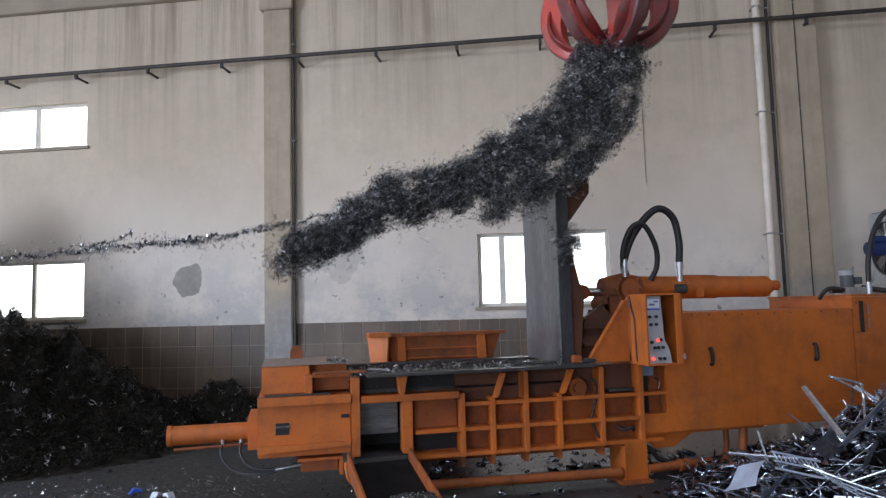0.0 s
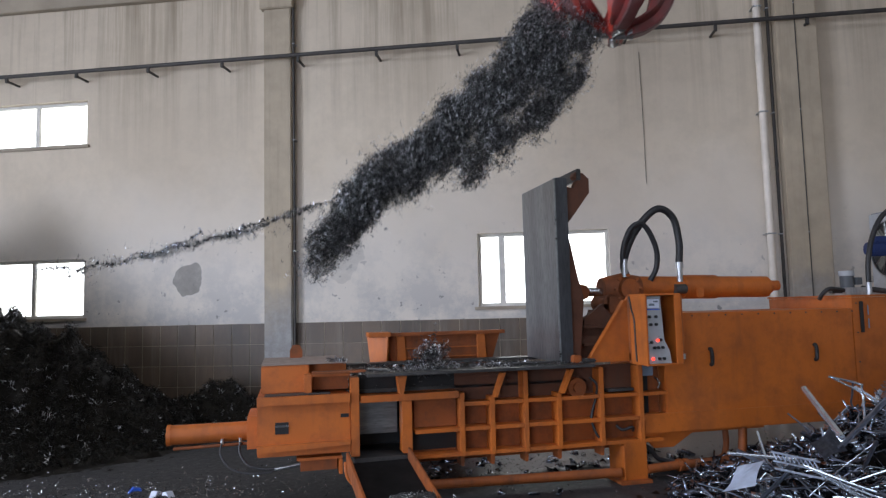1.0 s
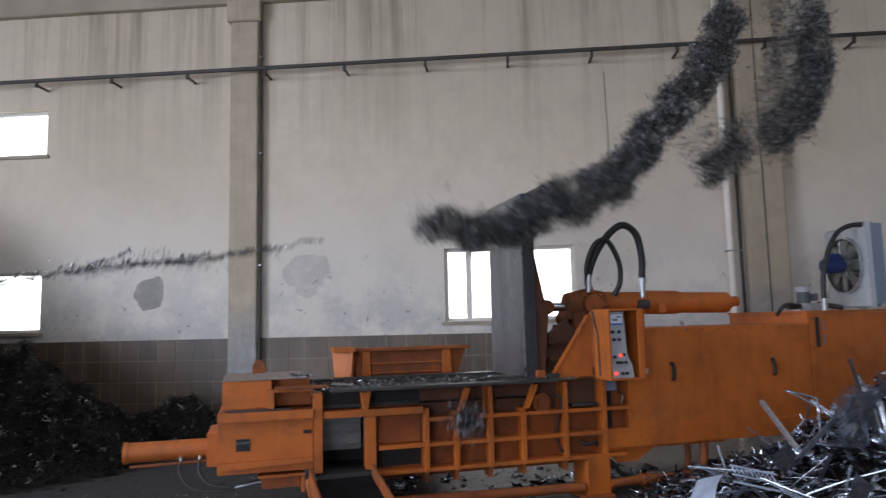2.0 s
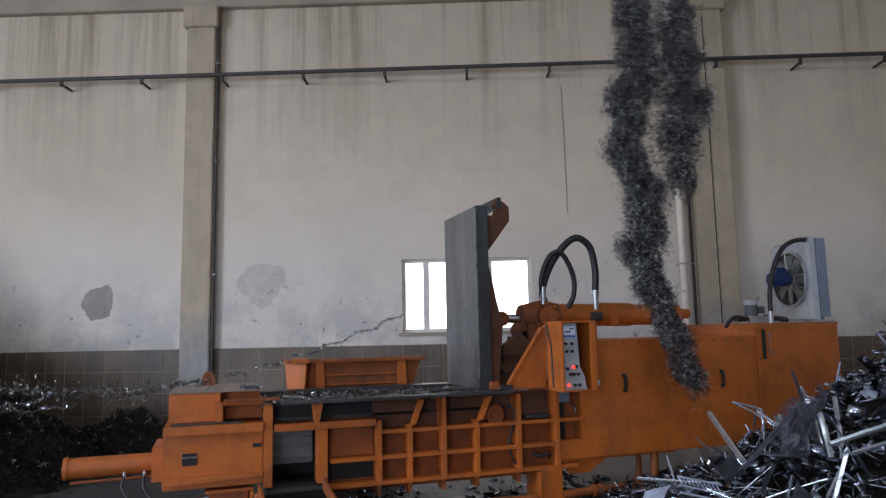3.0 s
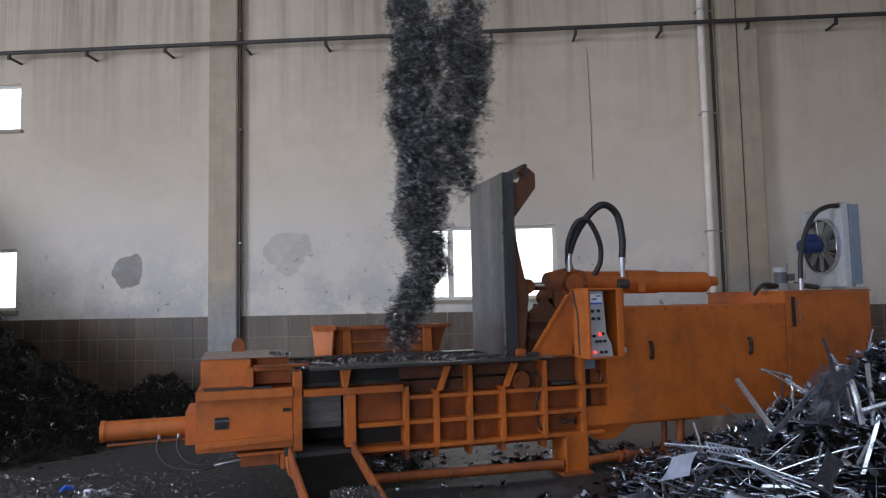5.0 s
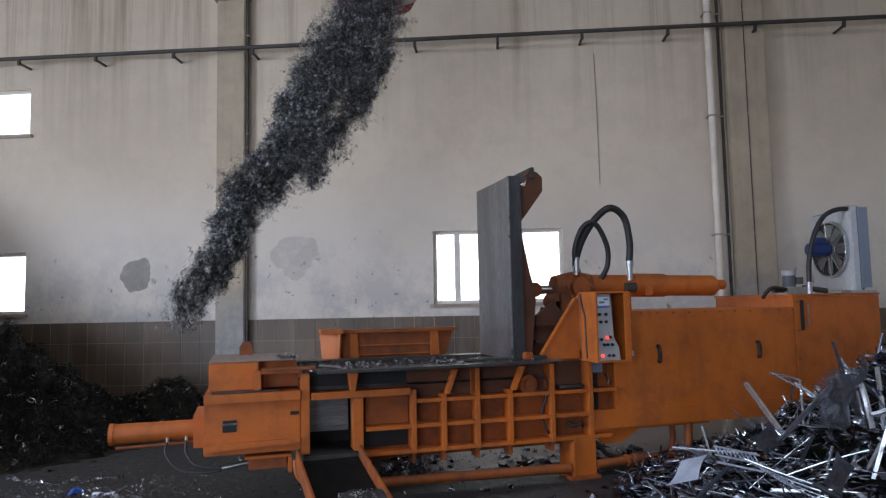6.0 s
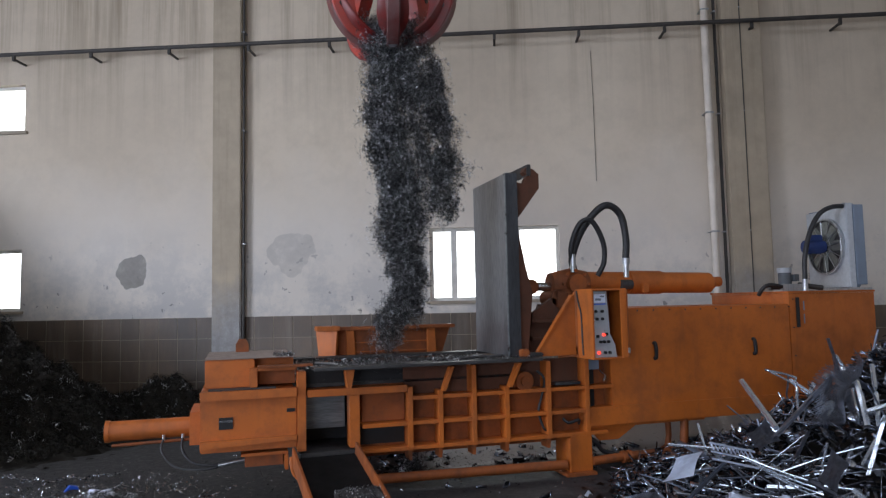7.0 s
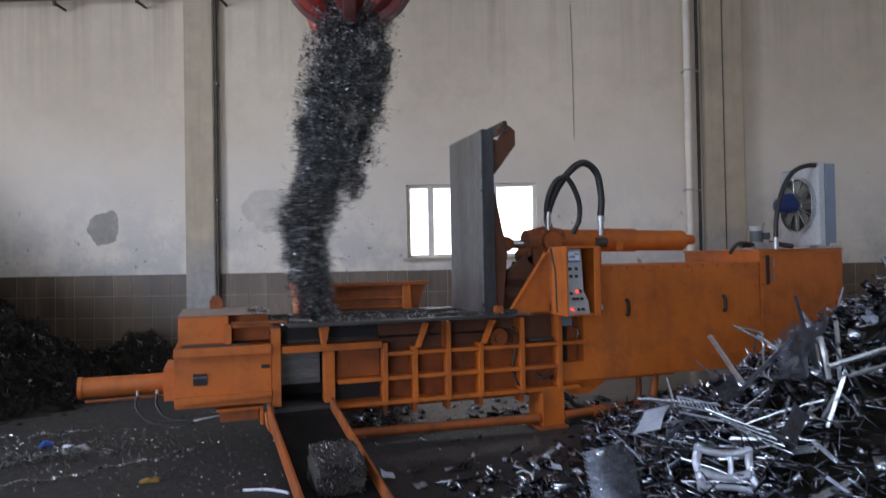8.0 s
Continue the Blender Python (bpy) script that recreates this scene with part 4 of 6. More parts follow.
def merged(pieces, material):
    vs, fs, o = [], [], 0
    for v, f in pieces:
        vs.append(v)
        fs.append(f + o)
        o += len(v)
    v, f = np.concatenate(vs), np.concatenate(fs)
    me = bpy.data.meshes.new("mesh")
    me.vertices.add(len(v))
    me.vertices.foreach_set("co", v.astype(np.float32).ravel())
    me.loops.add(len(f) * 4)
    me.loops.foreach_set("vertex_index", f.astype(np.int32).ravel())
    me.polygons.add(len(f))
    me.polygons.foreach_set("loop_start", np.arange(len(f), dtype=np.int32) * 4)
    me.update(calc_edges=True)
    me.materials.append(material)
    return me


def bumps(x, y, hills):
    h = np.zeros_like(x)
    for cx, cy_, a, sx, sy in hills:
        h += a * np.exp(-0.5 * (((x - cx) / sx) ** 2 + ((y - cy_) / sy) ** 2))
    rough = 0.55 + 0.13 * np.sin(3.1 * x + 1.7 * y) * np.sin(2.3 * y - 1.1 * x) + 0.14 * np.sin(7.3 * x + 0.5) * np.sin(6.1 * y + 1.9) + 0.12 * np.sin(15 * x + 9 * y)
    return h * (0.72 + 0.5 * rough) - 0.05


def mound(hills, x0, x1, y0, y1, step):
    """The lumpy body of a heap: a sheet over its plan."""
    xs, ys = np.arange(x0, x1, step), np.arange(y0, y1, step)
    gx, gy = np.meshgrid(xs, ys, indexing="ij")
    v = np.stack((gx, gy, bumps(gx, gy, hills)), -1).reshape(-1, 3)
    v[:, 2] += rng.normal(0, 0.018, len(v))
    i, j = np.meshgrid(np.arange(len(xs) - 1), np.arange(len(ys) - 1), indexing="ij")
    b = (i * len(ys) + j).ravel()
    return v, np.stack((b, b + len(ys), b + len(ys) + 1, b + 1), -1)


def on_heap(hills, n, x0, x1, y0, y1, least=0.02, lift=(0.0, 0.08)):
    p = np.stack((rng.uniform(x0, x1, n), rng.uniform(y0, y1, n)), -1)
    h = bumps(p[:, 0], p[:, 1], hills)
    keep = h > least
    return np.column_stack((p[keep], (h + rng.uniform(*lift, n))[keep]))


LEFT_HILLS = [(-9.05, 8.6, 2.8, 0.95, 0.9), (-6.95, 8.5, 1.25, 0.95, 0.85), (-7.2, 7.4, 0.5, 0.9, 0.6), (-11.2, 8.2, 1.6, 1.2, 1.0), (-5.6, 8.9, 0.42, 0.65, 0.7)]
area = (-12.6, -3.9, 5.2, 10.45)
pieces = [mound(LEFT_HILLS, *area, 0.07)]
pieces.append(curls(on_heap(LEFT_HILLS, 40000, *area), (0.008, 0.035), (0.03, 0.15), (0.003, 0.008), 6))
ob = new("turnings_heap", merged(pieces, TURNINGS_OLD))
ob.matrix_world = HALL
tagged(ob, "tall heap of black oily steel turnings against the wall", "scrap heap", kind="stuff")
# lighter curls added in clusters to imitate glints on the heap
p = on_heap(LEFT_HILLS, 9000, -12.0, -6.2, 6.0, 8.8, 0.05, (0.02, 0.12))
p = p[np.sin(p[:, 0] * 2.3 + p[:, 2] * 1.7) + np.sin(p[:, 2] * 4.1 - p[:, 0]) + rng.normal(0, 0.5, len(p)) > 0.5]
ob = new("fresh_turnings", merged([curls(p, (0.010, 0.034), (0.03, 0.16), (0.003, 0.009), 7)], TURNINGS))
ob.matrix_world = HALL
tagged(ob, "paler turnings added as glints on the face of the dark heap", "scrap", kind="stuff")

SMALL_HILLS = [(-4.75, 9.7, 0.40, 0.42, 0.40), (-4.2, 9.5, 0.36, 0.4, 0.36), (-5.3, 9.7, 0.2, 0.4, 0.3)]
area = (-6.0, -3.2, 8.6, 10.44)
pieces = [mound(SMALL_HILLS, *area, 0.05), curls(on_heap(SMALL_HILLS, 6000, *area), (0.008, 0.03), (0.03, 0.12), (0.003, 0.008), 6)]
ob = new("turnings_heap", merged(pieces, TURNINGS_OLD))
ob.matrix_world = HALL
tagged(ob, "low heap of black turnings at the foot of the wall", "scrap heap", kind="stuff")


def scatter(n, cx, cy_, sx, sy):
    return np.column_stack((rng.normal(cx, sx, n), rng.normal(cy_, sy, n), rng.uniform(0.004, 0.03, n)))


# loose chips on the floor
pts = np.concatenate((
    np.column_stack((rng.uniform(-5, 6, 1700), rng.uniform(-4.2, 2.2, 1700), rng.uniform(0.003, 0.02, 1700))),
    scatter(2200, -1.7, 0.8, 0.8, 0.35), scatter(500, 0.1, -0.5, 0.7, 0.5), scatter(350, 1.9, 0.9, 0.6, 0.3),
    scatter(700, -2.9, 1.2, 0.9, 0.6)))
ob = new("metal_chips", merged([curls(pts, (0.003, 0.011), (0.01, 0.045), (0.002, 0.005), 5, 0.6)], CHIPS))
tagged(ob, "glinting steel chips and curls strewn over the floor", "scrap", kind="stuff")

# chips lying on the deck rim, the end block and in the bin
n = 380
pts = np.concatenate((
    np.column_stack((rng.uniform(0.62, 2.64, n), rng.uniform(-0.14, 0.09, n), rng.uniform(1.120, 1.135, n))),
    np.column_stack((rng.uniform(0.30, 0.45, 120), rng.uniform(0.10, 0.5, 120), rng.uniform(1.208, 1.215, 120))),
    np.column_stack((rng.uniform(0.5, 2.4, 1500), rng.uniform(0.14, 0.94, 1500), rng.normal(1.075, 0.018, 1500)))))
ob = new("metal_chips", merged([curls(pts, (0.003, 0.012), (0.02, 0.08), (0.002, 0.006), 6, 0.5)], TURNINGS))
tagged(ob, "steel turnings lying on the rim and in the bin", "scrap", kind="stuff")
pts = np.column_stack((rng.uniform(0.5, 2.4, 4200), rng.uniform(0.14, 0.93, 4200), rng.uniform(0.965, 1.085, 4200)))
ob = new("bin_filling", merged([curls(pts, (0.01, 0.03), (0.03, 0.12), (0.005, 0.012), 6, 0.4)], TURNINGS))
tagged(ob, "tangled steel turnings filling the press bin", "scrap", kind="stuff")

# ---- aluminium scrap heap ----
RIGHT_HILLS = [(5.9, -1.7, 1.30, 1.25, 0.85), (3.5, -2.4, 0.16, 0.6, 0.4), (6.4, -3.0, 0.6, 1.3, 0.7)]
area = (1.9, 10.0, -4.6, 0.9)


def splinters(centres, length, w, t, up=0.55):
    """Small flat offcuts and slivers, each a thin box."""
    n = len(centres)
    d = rng.normal(size=(n, 3))
    d[:, 2] *= up
    d = unit(d)
    u = unit(np.cross(d, rng.normal(size=(n, 3))))
    q = np.cross(d, u)
    a = d * rng.uniform(*length, (n, 1)) / 2
    b = u * rng.uniform(*w, (n, 1)) / 2
    c = q * rng.uniform(*t, (n, 1)) / 2
    corners = [centres + sx * a + sy * b + sz * c for sx in (-1, 1) for sy in (-1, 1) for sz in (-1, 1)]
    v = np.stack(corners, 1).reshape(-1, 3)
    quads = np.array([(0, 1, 3, 2), (4, 6, 7, 5), (0, 4, 5, 1), (2, 3, 7, 6), (0, 2, 6, 4), (1, 5, 7, 3)])
    return v, (np.arange(n)[:, None, None] * 8 + quads[None]).reshape(-1, 4)


ob = new("scrap_heap", merged([mound(RIGHT_HILLS, *area, 0.07)], TURNINGS_OLD))
tagged(ob, "dark core of a heap of mixed metal scrap on the floor", "scrap heap", kind="stuff")
p = on_heap(RIGHT_HILLS, 26000, *area, least=0.0, lift=(-0.02, 0.17))
p = p[~((p[:, 0] + 1.4 * p[:, 1] > -0.2) & (p[:, 1] < -2.3) | (p[:, 1] < -2.9)) | (rng.uniform(size=len(p)) < 0.35)]   # the near foot of the heap is mostly dark swarf
ob = new("scrap_offcuts", merged([splinters(p[:6500], (0.05, 0.30), (0.004, 0.020), (0.002, 0.009)),
                                  splinters(p[9000:11500], (0.04, 0.15), (0.025, 0.09), (0.001, 0.003)),
                                  curls(p[11500:14500], (0.010, 0.045), (0.03, 0.2), (0.002, 0.007), 8)], ALU))
tagged(ob, "small aluminium offcuts, slivers and curls over the heap", "scrap", kind="stuff")
p = np.concatenate((np.column_stack((rng.normal(2.3, 0.45, 300), rng.normal(-2.0, 0.5, 300), rng.uniform(0.005, 0.05, 300))),
                    np.column_stack((rng.uniform(1.1, 4.2, 110), rng.normal(0.85, 0.35, 110), rng.uniform(0.005, 0.03, 110)))))
ob = new("scrap_offcuts", merged([splinters(p, (0.04, 0.16), (0.015, 0.07), (0.001, 0.004), 0.25), curls(p, (0.01, 0.04), (0.02, 0.1), (0.005, 0.02), 7, 0.6)], ALU))
tagged(ob, "aluminium offcuts strewn over the floor", "scrap", kind="stuff")

lay = random.Random(11)
GROUP = "aluminium offcuts in the scrap heap"


def offcut(name, bm, m, material, label, smooth=False):
    ob = part(name, bm, material, None, "", smooth)
    ob.matrix_world = m
    return tagged(ob, label, "metal scrap", GROUP)


def between(p, q, spin=0.0):
    """A pose at p whose z axis runs to q."""
    d = Vector(q) - Vector(p)
    return Matrix.Translation(p) @ d.to_track_quat("Z", "Y").to_matrix().to_4x4() @ pose(0, 0, 0, 0, 0, spin), d.length


def square_tube(p, q, w, spin=0, material=ALU_BRIGHT, label="bright square aluminium tube lying on the heap"):
    m, ln = between(p, q, spin)
    bm = bmesh.new()
    t = w * 0.12
    for x0, x1, y0, y1 in ((-w / 2, w / 2, -w / 2, -w / 2 + t), (-w / 2, w / 2, w / 2 - t, w / 2), (-w / 2, -w / 2 + t, -w / 2 + t, w / 2 - t), (w / 2 - t, w / 2, -w / 2 + t, w / 2 - t)):
        box(bm, x0, x1, y0, y1, 0, ln)
    return offcut("square_tube", bm, m, material, label)


def channel(p, q, w, spin=0, material=ALU_BRIGHT, label="aluminium channel offcut sticking out of the heap"):
    m, ln = between(p, q, spin)
    bm = bmesh.new()
    t = 0.003
    box(bm, -w / 2, w / 2, -t, t, 0, ln)
    box(bm, -w / 2, -w / 2 + 2 * t, t, w * 0.5, 0, ln)
    box(bm, w / 2 - 2 * t, w / 2, t, w * 0.5, 0, ln)
    return offcut("channel", bm, m, material, label)


def bent_strip(ctrl, w, material=ALU_BRIGHT, label="bent aluminium strip sticking out of the heap", name="bent_strip"):
    pts = smooth_path(ctrl, 5)
    bm = bmesh.new()
    tube(bm, pts, w / 2, 6)
    return offcut(name, bm, pose(0, 0, 0), material, label, True)


def mesh_sheet(origin, ex, ey, nx, ny, curl, material=ALU_DULL, label="expanded metal mesh sheet, buckled"):
    """Expanded metal: a lattice of thin strands, bowed by curl."""
    o, ex, ey = Vector(origin), Vector(ex), Vector(ey)
    nz = ex.cross(ey).normalized()

    def at(u, v):
        return o + ex * u + ey * v + nz * curl * (math.sin(u * math.pi) + 0.25 * math.sin(v * 7 + u * 3))
    bm = bmesh.new()
    for s in (-1, 1):
        for k in range(-ny, nx + ny + 1):
            pts = []
            for j in range(0, ny + 1, 2):
                u = (k + s * j) / nx
                if -0.001 <= u <= 1.001:
                    pts.append(at(u, j / ny))
            if len(pts) > 1:
                tube(bm, pts, 0.0021, 3)
    return offcut("mesh_sheet", bm, pose(0, 0, 0), material, label)


def sheet(corners, material, label, name="sheet_offcut", t=0.003):
    """A bent piece of sheet over four corners."""
    a, b, c, d = (Vector(p) for p in corners)
    n = (b - a).cross(d - a).normalized()
    bm = bmesh.new()
    rows = []
    for i in range(7):
        u = i / 6
        rows.append([bm.verts.new((a * (1 - u) + b * u) * (1 - v) + (d * (1 - u) + c * u) * v + n * (0.02 * math.sin(u * 4) * math.cos(v * 3))) for v in (0, 0.33, 0.66, 1)])
    for r, s in zip(rows, rows[1:]):
        for k in range(3):
            bm.faces.new((r[k], r[k + 1], s[k + 1], s[k]))
    bmesh.ops.solidify(bm, geom=bm.faces[:], thickness=t)
    return offcut(name, bm, pose(0, 0, 0), material, label)


# the pieces that stand out
sheet([(2.70, -1.92, 0.42), (2.93, -1.78, 0.52), (3.12, -1.80, 0.58), (2.88, -2.02, 0.47)], WHITE_SHEET, "white coated sheet offcut lying on the heap")
bent_strip([(3.90, -1.30, 0.96), (3.76, -1.62, 0.845), (3.60, -1.98, 0.72)], 0.046, ALU_BRIGHT, "bright round aluminium tube on the heap", "aluminium_tube")
bent_strip([(4.00, -1.45, 1.06), (4.22, -1.50, 1.00), (4.20, -1.55, 0.95), (4.16, -1.60, 0.55)], 0.018)
bent_strip([(4.02, -1.47, 1.05), (4.20, -1.55, 0.93), (4.12, -1.62, 0.85)], 0.014)
mesh_sheet((3.86, -1.95, 0.74), (0.34, 0.02, 0.08), (0.10, -0.10, 0.42), 19, 30, 0.14, label="curled expanded metal mesh sheet")
mesh_sheet((4.30, -1.95, 0.72), (0.22, 0.02, -0.05), (-0.08, 0.10, 0.36), 16, 34, 0.05)
mesh_sheet((2.16, -2.38, 0.06), (0.36, 0.02, 0.02), (0.06, 0.26, 0.34), 22, 30, 0.03, label="expanded metal mesh sheet leaning on the heap")
bent_strip([(3.05, -1.50, 0.56), (3.30, -1.69, 0.55), (3.50, -1.85, 0.55)], 0.024, ALU_BRIGHT, "thin aluminium tube lying across the heap", "aluminium_tube")
channel((2.72, -2.16, 0.36), (3.25, -2.00, 0.60), 0.022, 10, ALU_DULL)
channel((3.55, -2.00, 0.66), (4.08, -1.95, 1.00), 0.03, 75, ALU_DULL)
bent_strip([(4.0, -2.35, 0.86), (4.4, -2.40, 0.95), (4.85, -2.45, 1.05)], 0.04, ALU_BRIGHT, "bright round aluminium tube on the heap", "aluminium_tube")
channel((4.05, -2.47, 0.82), (4.75, -2.55, 0.95), 0.03, 130)
bent_strip([(4.36, -2.10, 1.14), (4.33, -2.14, 0.94), (4.27, -2.20, 0.72)], 0.036, ALU_BRIGHT, "upright aluminium tube standing in the heap", "aluminium_tube")
bent_strip([(4.20, -2.10, 1.03), (4.18, -2.16, 0.89), (4.15, -2.22, 0.74)], 0.042, ALU_BRIGHT, "upright aluminium tube standing in the heap", "aluminium_tube")
channel((4.22, -2.30, 0.80), (3.85, -2.45, 0.42), 0.04, 60)
bent_strip([(4.10, -2.30, 0.70), (4.20, -2.36, 0.58), (4.22, -2.42, 0.44), (4.30, -2.48, 0.36)], 0.022)
sheet([(3.50, -1.80, 0.66), (3.62, -1.86, 0.76), (3.56, -2.05, 0.66), (3.44, -2.0, 0.58)], ALU_DULL, "dull aluminium plate in the heap", "plate")
sheet([(3.46, -2.45, 0.50), (3.60, -2.45, 0.66), (3.56, -2.60, 0.62), (3.44, -2.62, 0.46)], ALU_DULL, "dull aluminium plate in the heap", "plate")
sheet([(5.02, -1.7, 1.06), (5.09, -1.75, 1.18), (5.16, -1.8, 1.14), (5.10, -1.82, 1.03)], WHITE_SHEET, "white coated sheet offcut on the heap")


def serrated_plate(m):
    """A toothed heat-sink profile: two rails with a zigzag web between them."""
    bm = bmesh.new()
    box(bm, 0, 0.30, 0.060, 0.075, 0, 0.008, 0.002)
    box(bm, 0, 0.30, -0.075, -0.060, 0, 0.008, 0.002)
    box(bm, 0, 0.30, -0.012, 0.0, 0, 0.008, 0.002)
    tube(bm, [(0.01 + 0.014 * k, 0.012 if k % 2 else 0.055, 0.004) for k in range(20)], 0.006, 5)
    return offcut("serrated_plate", bm, m, CAST_ALU, "bright toothed aluminium profile lying on the heap")


serrated_plate(pose(3.02, -2.02, 0.62, 38, 12, -22))


def cast_bracket(m):
    """A die-cast frame of rounded, bowed ribs round two large windows."""
    bm = bmesh.new()
    for ctrl, r in (([(-0.20, 0, 0.0), (-0.185, 0.03, 0.10), (-0.19, 0.03, 0.22), (-0.15, 0, 0.33)], 0.030),
                    ([(0.22, 0, -0.02), (0.185, 0.03, 0.10), (0.18, 0.03, 0.22), (0.20, 0, 0.34)], 0.028),
                    ([(-0.19, 0, 0.31), (-0.05, 0.015, 0.285), (0.08, 0.015, 0.285), (0.21, 0, 0.32)], 0.028),
                    ([(-0.20, 0.02, 0.15), (-0.06, 0.03, 0.11), (0.06, 0.03, 0.11), (0.19, 0.02, 0.15)], 0.032),
                    ([(0.03, 0.02, 0.13), (0.045, 0.02, 0.20), (0.06, 0.02, 0.29)], 0.020),
                    ([(-0.22, 0, 0.01), (-0.10, 0.01, 0.03), (0.06, 0.01, 0.03), (0.22, 0, -0.01)], 0.022)):
        tube(bm, smooth_path(ctrl, 5), r, 8)
    for v in bm.verts:
        v.co.y *= 0.6
    return offcut("cast_bracket", bm, m, CAST_ALU, "bright die-cast aluminium bracket with windows")


cast_bracket(pose(2.95, -2.60, 0.22, -42, 4, -20) @ Matrix.Scale(0.88, 4))
for k in range(4):
    bent_strip([(3.10 + 0.04 * k, -2.20 - 0.03 * k, 0.62 - 0.03 * k), (3.22 + 0.03 * k, -2.35 - 0.03 * k, 0.56 - 0.035 * k), (3.32 + 0.03 * k, -2.52 - 0.03 * k, 0.52 - 0.04 * k)], 0.013, ALU_BRIGHT, "thin aluminium rail among the heap", "rail_offcut")

# a sheaf of thin rods on the near slope
for k in range(22):
    x, y = lay.uniform(2.75, 3.7), lay.uniform(-2.35, -1.5)
    z = max(0.1, float(bumps(np.array([x]), np.array([y]), RIGHT_HILLS)[0])) + lay.uniform(0.08, 0.28)
    a = lay.gauss(-0.35, 0.35)
    d = Vector((math.cos(a), math.sin(a), lay.gauss(0.05, 0.3))) * lay.uniform(0.3, 0.62)
    bent_strip([(x, y, z), Vector((x, y, z)) + d * 0.5 + Vector((0, 0, 0.01)), Vector((x, y, z)) + d], lay.uniform(0.009, 0.02), lay.choice((ALU_BRIGHT, ALU_BRIGHT, ALU_DULL)), "thin aluminium rod lying across the heap", "rod_offcut")

# many more lengths, thrown over the heap
for k in range(290):
    x, y = lay.uniform(3.2, 7.2), lay.uniform(-3.6, -0.5)
    z = float(bumps(np.array([x]), np.array([y]), RIGHT_HILLS)[0])
    if z < 0.12 or (y < -2.5 and k % 3):
        continue
    ln, a, tilt = lay.uniform(0.12, 0.40), lay.uniform(0, math.tau), lay.gauss(0.40, 0.45)
    p = Vector((x, y, z + lay.uniform(0.02, 0.12)))
    d = Vector((math.cos(a) * math.cos(tilt), math.sin(a) * math.cos(tilt), abs(math.sin(tilt)))) * ln
    kind = lay.random()
    mat = lay.choice((ALU_BRIGHT, ALU_DULL))
    if kind < 0.3:
        channel(p, p + d, lay.uniform(0.018, 0.045), lay.uniform(0, 180), mat, "aluminium channel offcut in the heap")
    elif kind < 0.5:
        square_tube(p, p + d, lay.uniform(0.018, 0.04), lay.uniform(0, 90), mat, "square aluminium tube in the heap")
    elif kind < 0.8:
        side = Vector((lay.gauss(0, 0.06), lay.gauss(0, 0.06), lay.gauss(0, 0.05)))
        bent_strip([p, p + d * 0.35 + side, p + d * 0.7 + side * 0.5, p + d], lay.uniform(0.01, 0.022), mat, "bent aluminium rod in the heap", "bent_rod")
    else:
        u = Vector((lay.gauss(0, 0.1), lay.gauss(0, 0.1), lay.uniform(0.02, 0.14)))
        d = d * 0.35
        sheet([p, p + d, p + d + u, p + u * 0.7], mat, "buckled aluminium sheet offcut in the heap")

# ---- grapple ----
grapple = thing("scrap_grapple", pose(2.97, -0.2, 4.07), "red orange-peel scrap grapple with worn steel tines", "grapple")


TINE_LINE = smooth_path([(0.12, 0, -0.05), (0.30, 0, -0.01), (0.46, 0, 0.10), (0.565, 0, 0.29), (0.58, 0, 0.50), (0.51, 0, 0.74), (0.36, 0, 0.93), (0.25, 0, 1.02)], 5)


def tine_shell(width, inner, outer, first=0.0, last=1.0, cup=0.0):
    """A curved bar or shell along the tine; width(s) to each side, between the depths inner(s) and outer; cup bends its edges inwards."""
    n = len(TINE_LINE)
    bm = bmesh.new()
    rings = []
    for i, p in enumerate(TINE_LINE):
        s = i / (n - 1)
        if not first <= s <= last:
            continue
        d = (TINE_LINE[min(i + 1, n - 1)] - TINE_LINE[max(i - 1, 0)]).normalized()
        out = Vector((d.z, 0, -d.x))
        w, t0 = width(s), inner(s)
        rings.append([bm.verts.new(p + out * t + Vector((0, y, 0))) for t, y in (
            (t0 - cup * w, -w), (outer - 0.012 - cup * w, -w), (outer - cup * w * 0.5, -w * 0.82), (outer, -w * 0.3), (outer, w * 0.3),
            (outer - cup * w * 0.5, w * 0.82), (outer - 0.012 - cup * w, w), (t0 - cup * w, w), (t0, 0))])
    for a, b in zip(rings, rings[1:]):
        for k in range(9):
            bm.faces.new((a[k], a[(k + 1) % 9], b[(k + 1) % 9], b[k]))
    bm.faces.new(rings[0])
    bm.faces.new(rings[-1][::-1])
    return bm


